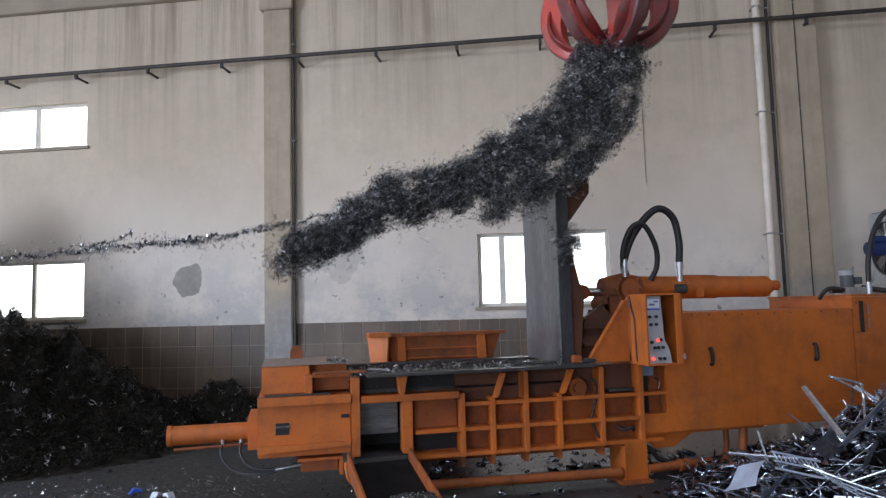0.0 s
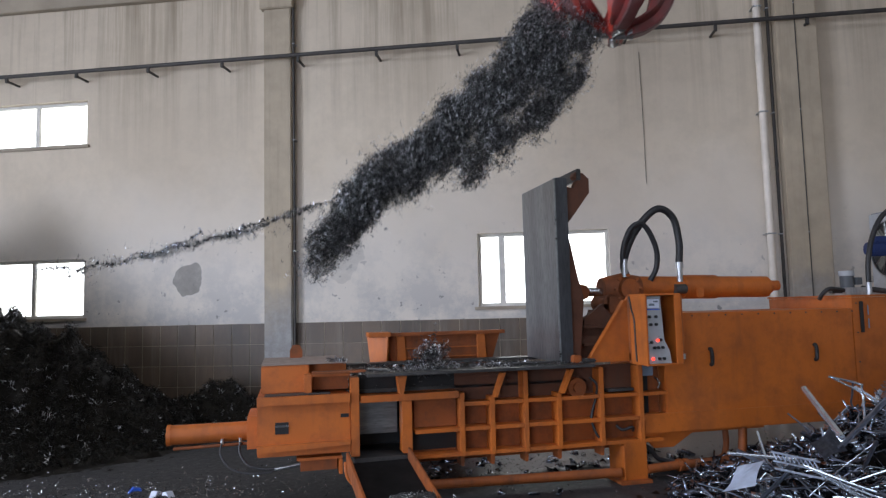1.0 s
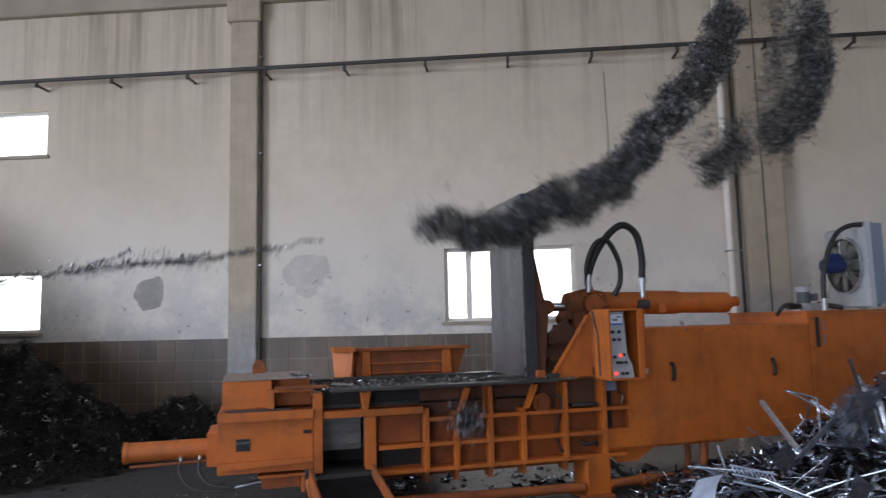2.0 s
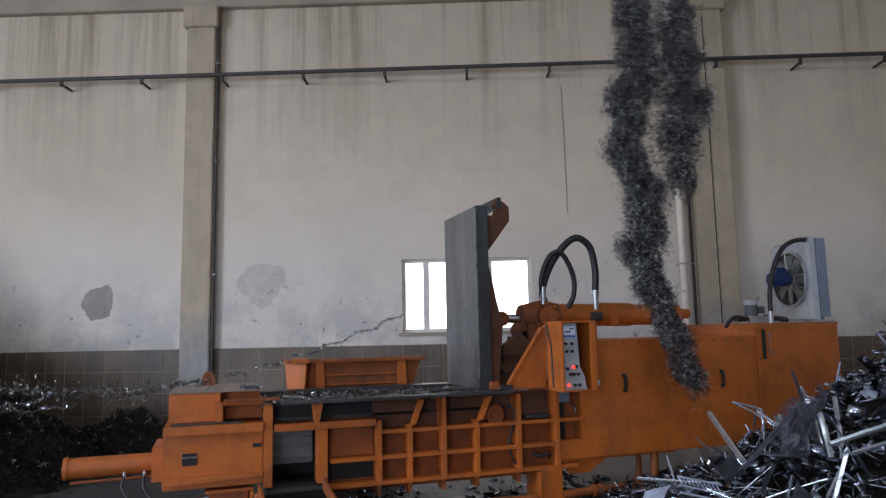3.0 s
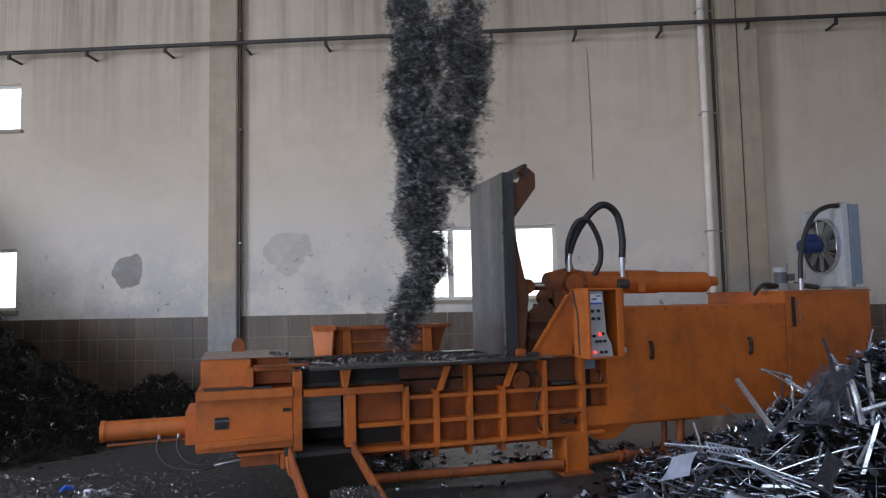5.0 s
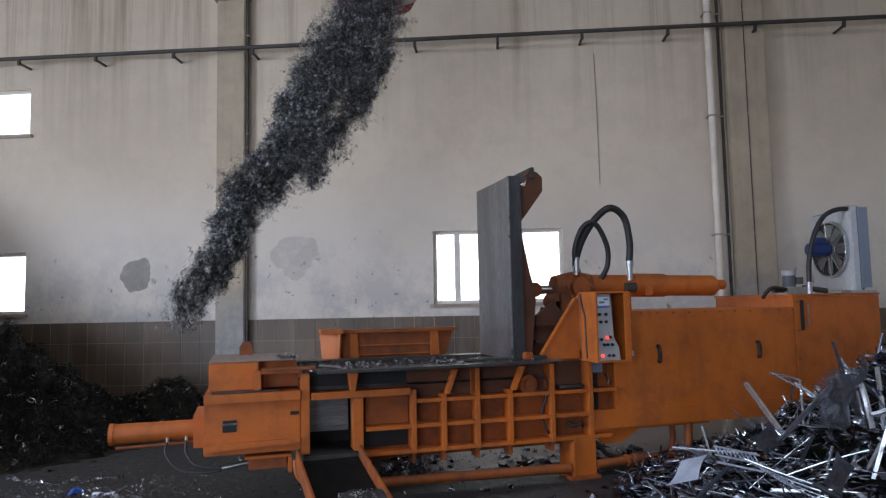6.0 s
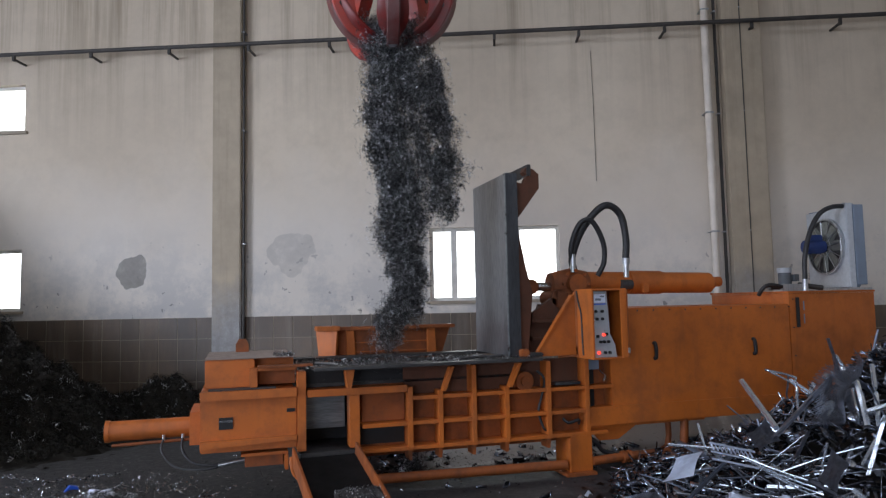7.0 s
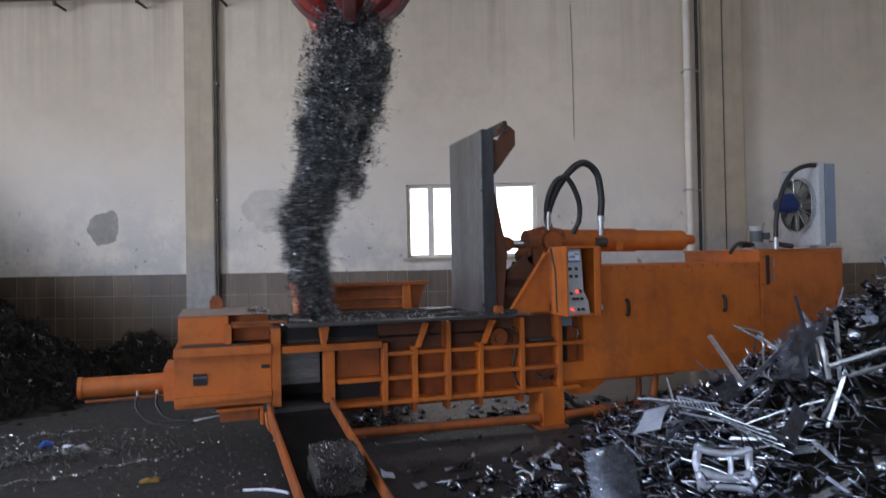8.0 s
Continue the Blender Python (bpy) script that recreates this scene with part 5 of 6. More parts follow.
for k in range(5):
    turn = pose(0, 0, 0, 0, 0, k * 72)
    # box-section arm: its side plates taper towards the tip
    bm = tine_shell(lambda s: 0.040 + 0.028 * min(1, s * 3), lambda s: -0.035 - 0.21 * math.sin(min(1, s * 1.25) * math.pi * 0.5), 0.028)
    tine = part("tine", bm, RED_FRESH if k in (0, 1, 2) else RED, grapple, "worn red box-section tine", True)
    tine.matrix_basis = turn @ (pose(0.25, 0, 1.02, 0, -9, 0) @ pose(-0.25, 0, -1.02) if k == 1 else pose(0, 0, 0)) @ Matrix.Scale(1.03, 4)
    # worn wear strip down its back
    bm = tine_shell(lambda s: 0.060, lambda s: 0.029, 0.036, 0.02, 0.86)
    part("wear_strip", bm, SCUFFED_RED, tine, "scuffed grey-red wear strip", True)
    # cupped shell on both sides of the arm
    bm = tine_shell(lambda s: 0.06 + 0.085 * math.sin(min(1.0, s * 1.8) * math.pi), lambda s: -0.075, -0.045, 0.0, 0.55, 0.20)
    part("tine_shell", bm, RED, tine, "dark red cupped shell", True)
    tip = bmesh.new()
    cyl(tip, (0.04, 0, -0.075), (0.19, 0, -0.045), 0.014, 0.055, 10)
    part("tine_tip", tip, GATE_STEEL, tine, "bare steel tip", True)
    for hx, hz in ((0.50, 0.30), (0.51, 0.60), (0.42, 0.80)):
        tip = bmesh.new()
        cyl(tip, (hx, -0.078, hz), (hx, 0.078, hz), 0.026, None, 14)
        part("bolt", tip, DARK_STEEL, tine, "", True)
    tip = bmesh.new()
    cyl(tip, (0.60, 0, 0.42), (0.625, 0, 0.42), 0.020, None, 14)
    part("bolt_hole", tip, BLACK, tine, "", True)
    c = cy("grapple_cylinder", (0.22, 0, 1.42), (0.36, 0, 0.90), 0.055, DARK_STEEL, grapple)
    c.matrix_basis = turn
bm = bmesh.new()
cyl(bm, (0, 0, 0.92), (0, 0, 1.12), 0.34, 0.34, 28)
cyl(bm, (0, 0, 1.12), (0, 0, 1.55), 0.20, 0.20, 28)
cyl(bm, (0, 0, 1.55), (0, 0, 1.65), 0.28, 0.28, 28)
part("hub", bm, RED, grapple, "", True)
cy("rotator", (0, 0, 1.65), (0, 0, 1.95), 0.15, DARK_STEEL, grapple)
bx("hanger", -0.08, 0.08, -0.05, 0.05, 1.95, 3.2, RED, grapple)

# ---- the tangle that hangs from it, in rigid tufts ----
tangle = thing("turnings_tangle", pose(2.95, -0.25, 4.13), "long hanging tangle of glinting steel turnings", "scrap")
TUFTS = ((0.25, 0.74, 1900), (0.23, 0.74, 1900), (0.23, 0.74, 1900), (0.24, 0.74, 1900), (0.25, 0.72, 1900), (0.23, 0.70, 1700), (0.20, 0.66, 1300), (0.18, 0.62, 950),
         (0.24, 0.70, 1700), (0.26, 0.70, 1800), (0.28, 0.68, 1900), (0.22, 0.62, 1300))   # the last four: the side lobe
tangle_parts = []
for k, (r, ln, n) in enumerate(TUFTS):
    n = int(n * 2.7)
    a = rng.uniform(0, math.tau, n)
    z = rng.uniform(-ln / 2, ln / 2, n)
    g = k * 0.46 - z                                     # way along the whole tangle
    r1 = 0.13 if k in (7, 11) else TUFTS[k + 1][0]
    r0 = r if k in (0, 8) else TUFTS[k - 1][0]
    taper = np.where(z < 0, r + (r1 - r) * (-z / 0.46), r + (r0 - r) * (z / 0.46))
    # ragged outline: the radius wanders along the tuft, a few curls hang loose
    wob = 1 + 0.10 * np.sin(g * 4.1) + 0.09 * np.sin(g * 13 + a * 2) + 0.07 * np.sin(g * 31 + a * 5)
    spread = np.sqrt(rng.uniform(0.0, 1.0, n)) * 0.86 + np.where(rng.uniform(size=n) < 0.07, np.abs(rng.normal(0, 0.28, n)), 0)
    rad = taper * wob * spread
    z = z + rng.normal(0, 0.05, n)
    pts = np.column_stack((np.cos(a) * rad + 0.04 * np.sin(g * 5) + 0.03 * np.sin(g * 17), np.sin(a) * rad * 0.55, z))
    if k >= 8:
        # loose curls that span over to the main strand
        m = n // (3 if k < 10 else 5)
        pts = np.concatenate((pts, np.column_stack((rng.uniform((-2.3 if k < 10 else -1.7) * r, 0.2 * r, m), rng.normal(0, 0.08, m), rng.uniform(-0.42, 0.38, m)))))
    # thin places between the twisted hanks, where one sees through
    u, g = pts[:, 0], k * 0.46 - pts[:, 2]
    hank = np.sin(u * 21 + g * 4.0 + k // 8) + 0.8 * np.sin(u * 13 - g * 7.5 + 1.2) + 0.7 * np.sin(g * 16 + u * 9)
    pts = pts[(hank > (-1.35 if k < 8 else -0.5)) | (rng.uniform(size=len(pts)) < 0.30)]
    me = merged([curls(pts, (0.004, 0.017), (0.02, 0.10), (0.002, 0.006), 6, 0.0, (0, 0, -0.7)),
                 curls(pts[: n // 7] * np.array((1.10, 1.10, 1.0)), (0.002, 0.008), (0.06, 0.18), (0.0015, 0.003), 6, 0.0, (0, 0, -0.6))], TURNINGS)
    ob = new("tuft", me)
    ob.parent = tangle
    tagged(ob, kind="stuff")
    tangle_parts.append(ob)

# the thin trailing strand, in three pieces
strand = thing("turnings_strand", pose(0, 0, 0), "thin strand of steel turnings torn from the tangle", "scrap")
strand_parts = []
for k in range(3):
    n = (420, 260, 220)[k]
    x = rng.uniform(-0.42, 0.42, n)
    pts = np.column_stack((x, rng.normal(0, 0.02, n), 0.015 * np.sin(x * 8 + k) + rng.normal(0, 0.012, n) - np.abs(rng.normal(0, 0.05, n)) * (rng.uniform(size=n) < 0.25)))
    ob = new("strand_piece", merged([curls(pts, (0.003, 0.012), (0.02, 0.07), (0.002, 0.005), 6, 0.0, (-0.7, 0, 0))], TURNINGS))
    ob.parent = strand
    tagged(ob, kind="stuff")
    strand_parts.append(ob)
# wires and loose curls that come down with the strand
for n, ln, sag in ((150, 0.55, 0.05), (170, 0.60, 0.09), (150, 0.80, 0.04)):
    x = rng.uniform(-ln, ln, n)
    z = sag * (x / ln) ** 2 + 0.012 * np.sin(x * 23) + rng.normal(0, 0.006, n)
    pts = np.column_stack((x, 0.03 * np.sin(x * 9) + rng.normal(0, 0.01, n), z))
    xs = np.linspace(-ln, ln, 40)
    bm = bmesh.new()
    tube(bm, [(v, 0.03 * math.sin(v * 9), sag * (v / ln) ** 2 + 0.012 * math.sin(v * 23)) for v in xs.tolist()], 0.0025, 4)
    wire_me = bpy.data.meshes.new("strand_wire")
    bm.to_mesh(wire_me)
    bm.free()
    wire_me.materials.append(ALU_BRIGHT)
    ob = new("strand_wire", wire_me)
    ob.parent = strand
    strand_parts.append(ob)
    curl = new("curl_chain", merged([curls(pts, (0.005, 0.014), (0.015, 0.05), (0.004, 0.009), 5)], CHIPS))
    curl.parent = ob
    tagged(curl, kind="stuff")
n = 150
pts = np.column_stack((rng.uniform(-0.9, 0.9, n), rng.normal(0, 0.10, n), np.abs(rng.normal(0, 0.06, n))))
ob = new("curl_cluster", merged([curls(pts, (0.003, 0.010), (0.02, 0.06), (0.003, 0.006), 5, 0.0, (0, 0, -0.8))], CHIPS))
ob.parent = strand
tagged(ob, kind="stuff")
strand_parts.append(ob)
pts = rng.normal(0, 1, (520, 3)) * np.array((0.07, 0.05, 0.07))
clump = new("turnings_clump", merged([curls(pts, (0.006, 0.02), (0.03, 0.10), (0.003, 0.008), 7)], TURNINGS))
tagged(clump, "small loose clump of steel turnings", "scrap")

# ---- small things ----
bm = bmesh.new()
box(bm, -0.16, 0.16, -0.18, 0.18, 0.0, 0.22, 0.015)
bmesh.ops.subdivide_edges(bm, edges=bm.edges[:], cuts=3, use_grid_fill=True)
for v in bm.verts:
    v.co += Vector((lay.gauss(0, 0.007), lay.gauss(0, 0.007), lay.gauss(0, 0.007)))
bale = thing("scrap_bale", Matrix.Translation((0, 0, 0)), "pressed bale of crushed turnings on the chute", "scrap bale")
bale.matrix_world = pose(0.70, -0.06, 0.44, 10.3, 0, 3.4) @ pose(0.01, -1.30, -0.068)
part("block", bm, DARK_STEEL, bale)
n = 450
pts = np.concatenate((np.column_stack((rng.uniform(-0.16, 0.16, n), rng.uniform(-0.18, 0.18, n), rng.normal(0.222, 0.003, n))),
                      np.column_stack((rng.uniform(-0.16, 0.16, n), rng.normal(-0.182, 0.003, n), rng.uniform(0, 0.22, n)))))
ob = new("crushed_surface", merged([curls(pts, (0.002, 0.008), (0.01, 0.045), (0.002, 0.007), 5)], TURNINGS))
ob.parent = bale


def glove(m):
    """A flat yellow work glove."""
    g = thing("work_glove", m @ Matrix.Scale(0.8, 4), "dirty yellow leather work glove on the floor", "glove")
    bm = bmesh.new()
    box(bm, -0.05, 0.05, -0.06, 0.05, 0.0, 0.028, 0.012)
    part("palm", bm, GLOVE_YELLOW, g)
    for i, (x, a, ln) in enumerate(((-0.042, 14, 0.07), (-0.014, 4, 0.085), (0.014, -3, 0.08), (0.042, -12, 0.065), (0.06, -55, 0.06))):
        b = bmesh.new()
        cyl(b, (0, 0, 0.014), (0, ln, 0.012), 0.013, 0.010, 8)
        f = part("finger", b, GLOVE_YELLOW, g, "", True)
        f.matrix_basis = pose(x, 0.045 if i < 4 else -0.01, 0, 0, 0, a)


glove(pose(-0.43, -0.35, 0, 0, 0, 80))
bm = bmesh.new()
tube(bm, smooth_path([(0.20, -0.84, 0.012), (0.36, -0.90, 0.016), (0.47, -0.98, 0.012), (0.50, -1.02, 0.012)], 5), 0.011, 6)
tagged(part("plastic_strip", bm, WHITE_SHEET, None, "", True), "white plastic strip lying on the dirty floor", "strip")
for x, y, a in ((-1.46, 1.10, 20), (-1.24, 0.88, 70), (-1.12, 0.84, 130)):
    bm = bmesh.new()
    prism(bm, [(-0.06, 0), (-0.01, 0.05), (0.05, 0.035), (0.06, 0.005), (0, 0.018)], -0.03, 0.03)
    ob = tagged(part("plastic_scrap", bm, ROD_BLUE if x < -1.4 else WHITE_SHEET), "crumpled plastic wrapper scrap on the floor", "litter")
    ob.matrix_world = pose(x, y, 0.0, 0, 0, a)

# larger offcuts strewn before the press
for k in range(34):
    x, y = lay.uniform(1.15, 2.9), lay.uniform(-2.6, -0.75)
    a, turn, w = lay.uniform(0.05, 0.11), lay.uniform(1.5, 3.6), lay.uniform(0.012, 0.03)
    if k % 3 == 0:
        bm = bmesh.new()
        rings = [[bm.verts.new((r * math.cos(i * turn / 9), r * math.sin(i * turn / 9), z)) for r, z in ((a, 0), (a, w), (a - 0.012, w), (a - 0.012, 0))] for i in range(10)]
        for p, q in zip(rings, rings[1:]):
            for j in range(4):
                bm.faces.new((p[j], p[(j + 1) % 4], q[(j + 1) % 4], q[j]))
        bm.faces.new(rings[0])
        bm.faces.new(rings[-1][::-1])
        ob = tagged(part("ring_offcut", bm, ALU_BRIGHT, None, "", True), "curved aluminium ring offcut lying on the floor", "metal scrap", "offcuts strewn on the floor")
        ob.matrix_world = pose(x, y, 0.02, lay.uniform(-35, 35), lay.uniform(-35, 35), lay.uniform(0, 360))
    else:
        p = Vector((x, y, lay.uniform(0.012, 0.04)))
        g = lay.uniform(0, math.tau)
        d = Vector((math.cos(g), math.sin(g), lay.uniform(0, 0.3))) * lay.uniform(0.06, 0.18)
        u = Vector((-math.sin(g), math.cos(g), lay.uniform(0, 0.5))) * lay.uniform(0.03, 0.09)
        ob = sheet([p, p + d, p + d + u * 0.8, p + u], lay.choice((WHITE_SHEET, ALU_BRIGHT, ALU_DULL)), "bent aluminium sheet offcut lying on the floor")
        tagged(ob, group="offcuts strewn on the floor")

# lug behind the end block, loose rods on the deck
bm = bmesh.new()
prism(bm, [(-0.03, 1.206), (0.09, 1.206), (0.09, 1.28), (0.06, 1.33), (0.0, 1.33), (-0.03, 1.28)], 0.90, 0.95)
part("lug", bm, ORANGE_DIRTY, press)
hose("loose_rod", [(1.70, 0.02, 1.128), (2.0, 0.04, 1.13), (2.36, 0.03, 1.14)], 0.012, DARK_STEEL, press)
hose("loose_rod", [(0.62, -0.05, 1.15), (0.72, -0.03, 1.14), (0.80, 0.0, 1.128)], 0.012, ZINC, press)
bm = bmesh.new()
box(bm, 2.60, 2.74, -0.06, 0.06, 1.119, 1.155, 0.012)
part("hinge_block", bm, DARK_STEEL, press)
bm = bmesh.new()
box(bm, 2.52, 2.60, -0.05, 0.04, 1.119, 1.19, 0.01)
part("hinge_lug", bm, ORANGE_DIRTY, press)

# ---- tiled dado ----
TW, TH, DADO = 0.307, 0.332, 1.475
bm = bmesh.new()
for a, b in ((LEFT, -4.27), (-3.81, 3.65), (4.22, RIGHT)):
    box(bm, a, b, WALL_Y - 0.012, WALL_Y - 0.001, 0, DADO)
dado = structure("trim_dado", bm, GROUT, "dado of brown glazed tiles with pale joints", "wall tiles")


@functools.lru_cache(maxsize=None)
def tile_mesh(w, h):
    b = bmesh.new()
    box(b, 0.005, w - 0.005, -0.008, 0, 0.003, h - 0.003, 0.0015)
    return mesh_of(b, TILE)


for a, b in ((-9.2, -4.27), (-3.81, 3.65), (4.22, 7.2)):
    for i in range(-30, 24):
        x0, x1 = max(a, i * TW + 0.05), min(b, (i + 1) * TW + 0.05)
        if x1 - x0 < 0.03:
            continue
        me = tile_mesh(round(x1 - x0, 3), TH)
        for r in range(4):
            t = new("tile", me)
            t.parent = dado
            t.matrix_basis = pose(x0, WALL_Y - 0.0121, DADO - (r + 1) * TH)

# a thin wire hanging down the wall
bm = bmesh.new()
tube(bm, [(1.70, WALL_Y - 0.01, 5.5), (1.715, WALL_Y - 0.012, 4.6), (1.72, WALL_Y - 0.012, 3.45)], 0.0035, 6)
wire = part("wire", bm, BLACK)
wire.matrix_world = HALL
tagged(wire, "thin dark wire hanging down the plaster wall", "wire")


def motions():
    """All that moves: the grapple, the hanging tangle of turnings, loose bits."""
    walk(grapple, [
        (0.0, pose(2.97, -0.20, 4.09, 0, 0, 56)),
        (0.5, pose(2.78, -0.20, 4.12, 0, 0, 56)),
        (1.0, pose(2.96, -0.20, 4.25, 0, 0, 55)),
        (1.5, pose(4.38, -0.20, 5.19, 0, 0, 54)),
        (2.0, pose(5.61, -0.20, 5.87, 0, 0, 53)),
        (2.2, pose(5.94, -0.20, 6.02, 0, 0, 53)),
        (3.3, pose(3.91, -0.20, 6.13, 0, 0, 50)),
        (3.5, pose(3.59, -0.20, 6.15, 0, 0, 50)),
        (4.0, pose(3.17, -0.20, 5.78, 0, 0, 49)),
        (4.5, pose(2.62, -0.05, 5.39, 0, 0, 48)),
        (4.7, pose(2.27, -0.05, 5.28, 0, 0, 47)),
        (5.8, pose(1.33, 0.35, 4.58, 0, 0, 45)),
        (6.0, pose(1.27, 0.35, 4.63, 0, 0, 45)),
        (6.5, pose(1.33, 0.35, 4.31, 0, 0, 44)),
        (7.0, pose(1.42, 0.35, 4.15, 0, 0, 43)),
        (7.5, pose(1.33, 0.35, 4.22, 0, 0, 42)),
        (8.0, pose(1.26, 0.35, 3.89, 0, 0, 42)),
    ])
    walk(tangle, [
        (0.0, pose(2.82, -0.25, 4.03)),
        (0.5, pose(2.62, -0.25, 4.03)),
        (1.0, pose(2.30, -0.25, 4.24)),
        (1.5, pose(3.50, -0.25, 4.45)),
        (2.0, pose(4.77, -0.25, 4.79)),
        (2.2, pose(5.04, -0.25, 4.84)),
        (3.3, pose(3.62, -0.25, 5.04)),
        (3.5, pose(3.31, -0.25, 5.01)),
        (4.0, pose(2.83, -0.25, 4.75)),
        (4.5, pose(2.25, -0.10, 4.51)),
        (4.7, pose(1.95, -0.10, 4.48)),
        (5.8, pose(1.04, 0.30, 4.48)),
        (6.0, pose(1.08, 0.30, 4.46)),
        (6.5, pose(1.18, 0.30, 4.25)),
        (7.0, pose(1.33, 0.30, 4.20)),
        (7.5, pose(1.32, 0.30, 4.20)),
        (8.0, pose(1.18, 0.30, 3.86)),
    ])
    walk(tangle_parts[0], [
        (0.0, pose(-0.15, 0, -0.28, 0, 28, 0)),
        (0.5, pose(-0.15, 0, -0.27, 0, 29, 0)),
        (1.0, pose(-0.15, 0, -0.20, 0, 37, 0)),
        (1.5, pose(-0.30, 0, -0.16, 0, 62, 0)),
        (2.0, pose(-0.20, 0, -0.29, 0, 34, 0)),
        (2.2, pose(-0.13, 0, -0.29, 0, 24, 0)),
        (3.3, pose(-0.02, 0, -0.31, 0, 3, 0)),
        (3.5, pose(-0.09, 0, -0.28, 0, 18, 0)),
        (4.0, pose(-0.03, 0, -0.23, 0, 6, 0)),
        (4.5, pose(0.01, 0, -0.25, 0, -2, 0)),
        (4.7, pose(0.01, 0, -0.25, 0, -2, 0)),
        (5.8, pose(-0.08, 0, -0.20, 0, 22, 0)),
        (6.0, pose(-0.11, 0, -0.19, 0, 30, 0)),
        (6.5, pose(-0.03, 0, -0.22, 0, 8, 0)),
        (7.0, pose(0.02, 0, -0.21, 0, -7, 0)),
        (7.5, pose(0.01, 0, -0.18, 0, -5, 0)),
        (8.0, pose(-0.03, 0, -0.19, 0, 8, 0)),
    ])
    walk(tangle_parts[1], [
        (0.0, pose(-0.50, 0, -0.73, 0, 50, 0)),
        (0.5, pose(-0.50, 0, -0.74, 0, 46, 0)),
        (1.0, pose(-0.45, 0, -0.56, 0, 44, 0)),
        (1.5, pose(-0.86, 0, -0.45, 0, 64, 0)),
        (2.0, pose(-0.57, 0, -0.83, 0, 36, 0)),
        (2.2, pose(-0.42, 0, -0.87, 0, 30, 0)),
        (3.3, pose(-0.06, 0, -0.89, 0, 22, 0)),
        (3.5, pose(-0.27, 0, -0.80, 0, 20, 0)),
        (4.0, pose(-0.13, 0, -0.69, 0, 19, 0)),
        (4.5, pose(0.01, 0, -0.71, 0, 1, 0)),
        (4.7, pose(0.03, 0, -0.71, 0, -3, 0)),
        (5.8, pose(-0.26, 0, -0.59, 0, 27, 0)),
        (6.0, pose(-0.33, 0, -0.56, 0, 30, 0)),
        (6.5, pose(-0.11, 0, -0.66, 0, 15, 0)),
        (7.0, pose(0.04, 0, -0.62, 0, 1, 0)),
        (7.5, pose(0.05, 0, -0.55, 0, -7, 0)),
        (8.0, pose(-0.09, 0, -0.56, 0, 13, 0)),
    ])
    walk(tangle_parts[2], [
        (0.0, pose(-0.91, 0, -1.02, 0, 59, 0)),
        (0.5, pose(-0.88, 0, -1.08, 0, 50, 0)),
        (1.0, pose(-0.77, 0, -0.87, 0, 48, 0)),
        (1.5, pose(-1.37, 0, -0.66, 0, 70, 0)),
        (2.0, pose(-0.95, 0, -1.28, 0, 44, 0)),
        (2.2, pose(-0.73, 0, -1.39, 0, 32, 0)),
        (3.3, pose(-0.07, 0, -1.39, 0, 4, 0)),
        (3.5, pose(-0.44, 0, -1.27, 0, 20, 0)),
        (4.0, pose(-0.30, 0, -1.12, 0, 26, 0)),
        (4.5, pose(-0.01, 0, -1.12, 0, 6, 0)),
        (4.7, pose(0.05, 0, -1.11, 0, -3, 0)),
        (5.8, pose(-0.42, 0, -0.95, 0, 20, 0)),
        (6.0, pose(-0.52, 0, -0.93, 0, 27, 0)),
        (6.5, pose(-0.24, 0, -1.04, 0, 23, 0)),
        (7.0, pose(0.05, 0, -1.00, 0, -5, 0)),
        (7.5, pose(0.11, 0, -0.93, 0, -10, 0)),
        (8.0, pose(-0.18, 0, -0.94, 0, 12, 0)),
    ])
    walk(tangle_parts[3], [
        (0.0, pose(-1.33, 0, -1.23, 0, 69, 0)),
        (0.5, pose(-1.27, 0, -1.34, 0, 63, 0)),
        (1.0, pose(-1.08, 0, -1.14, 0, 50, 0)),
        (1.5, pose(-1.88, 0, -0.85, 0, 68, 0)),
        (2.0, pose(-1.37, 0, -1.67, 0, 52, 0)),
        (2.2, pose(-1.02, 0, -1.83, 0, 35, 0)),
        (3.3, pose(-0.01, 0, -1.84, 0, -28, 0)),
        (3.5, pose(-0.50, 0, -1.72, 0, -5, 0)),
        (4.0, pose(-0.51, 0, -1.50, 0, 31, 0)),
        (4.5, pose(-0.04, 0, -1.49, 0, 2, 0)),
        (4.7, pose(0.07, 0, -1.50, 0, -3, 0)),
        (5.8, pose(-0.53, 0, -1.31, 0, 15, 0)),
        (6.0, pose(-0.70, 0, -1.29, 0, 27, 0)),
        (6.5, pose(-0.41, 0, -1.35, 0, 36, 0)),
        (7.0, pose(0.09, 0, -1.37, 0, -7, 0)),
        (7.5, pose(0.19, 0, -1.31, 0, -12, 0)),
        (8.0, pose(-0.25, 0, -1.30, 0, 9, 0)),
    ])
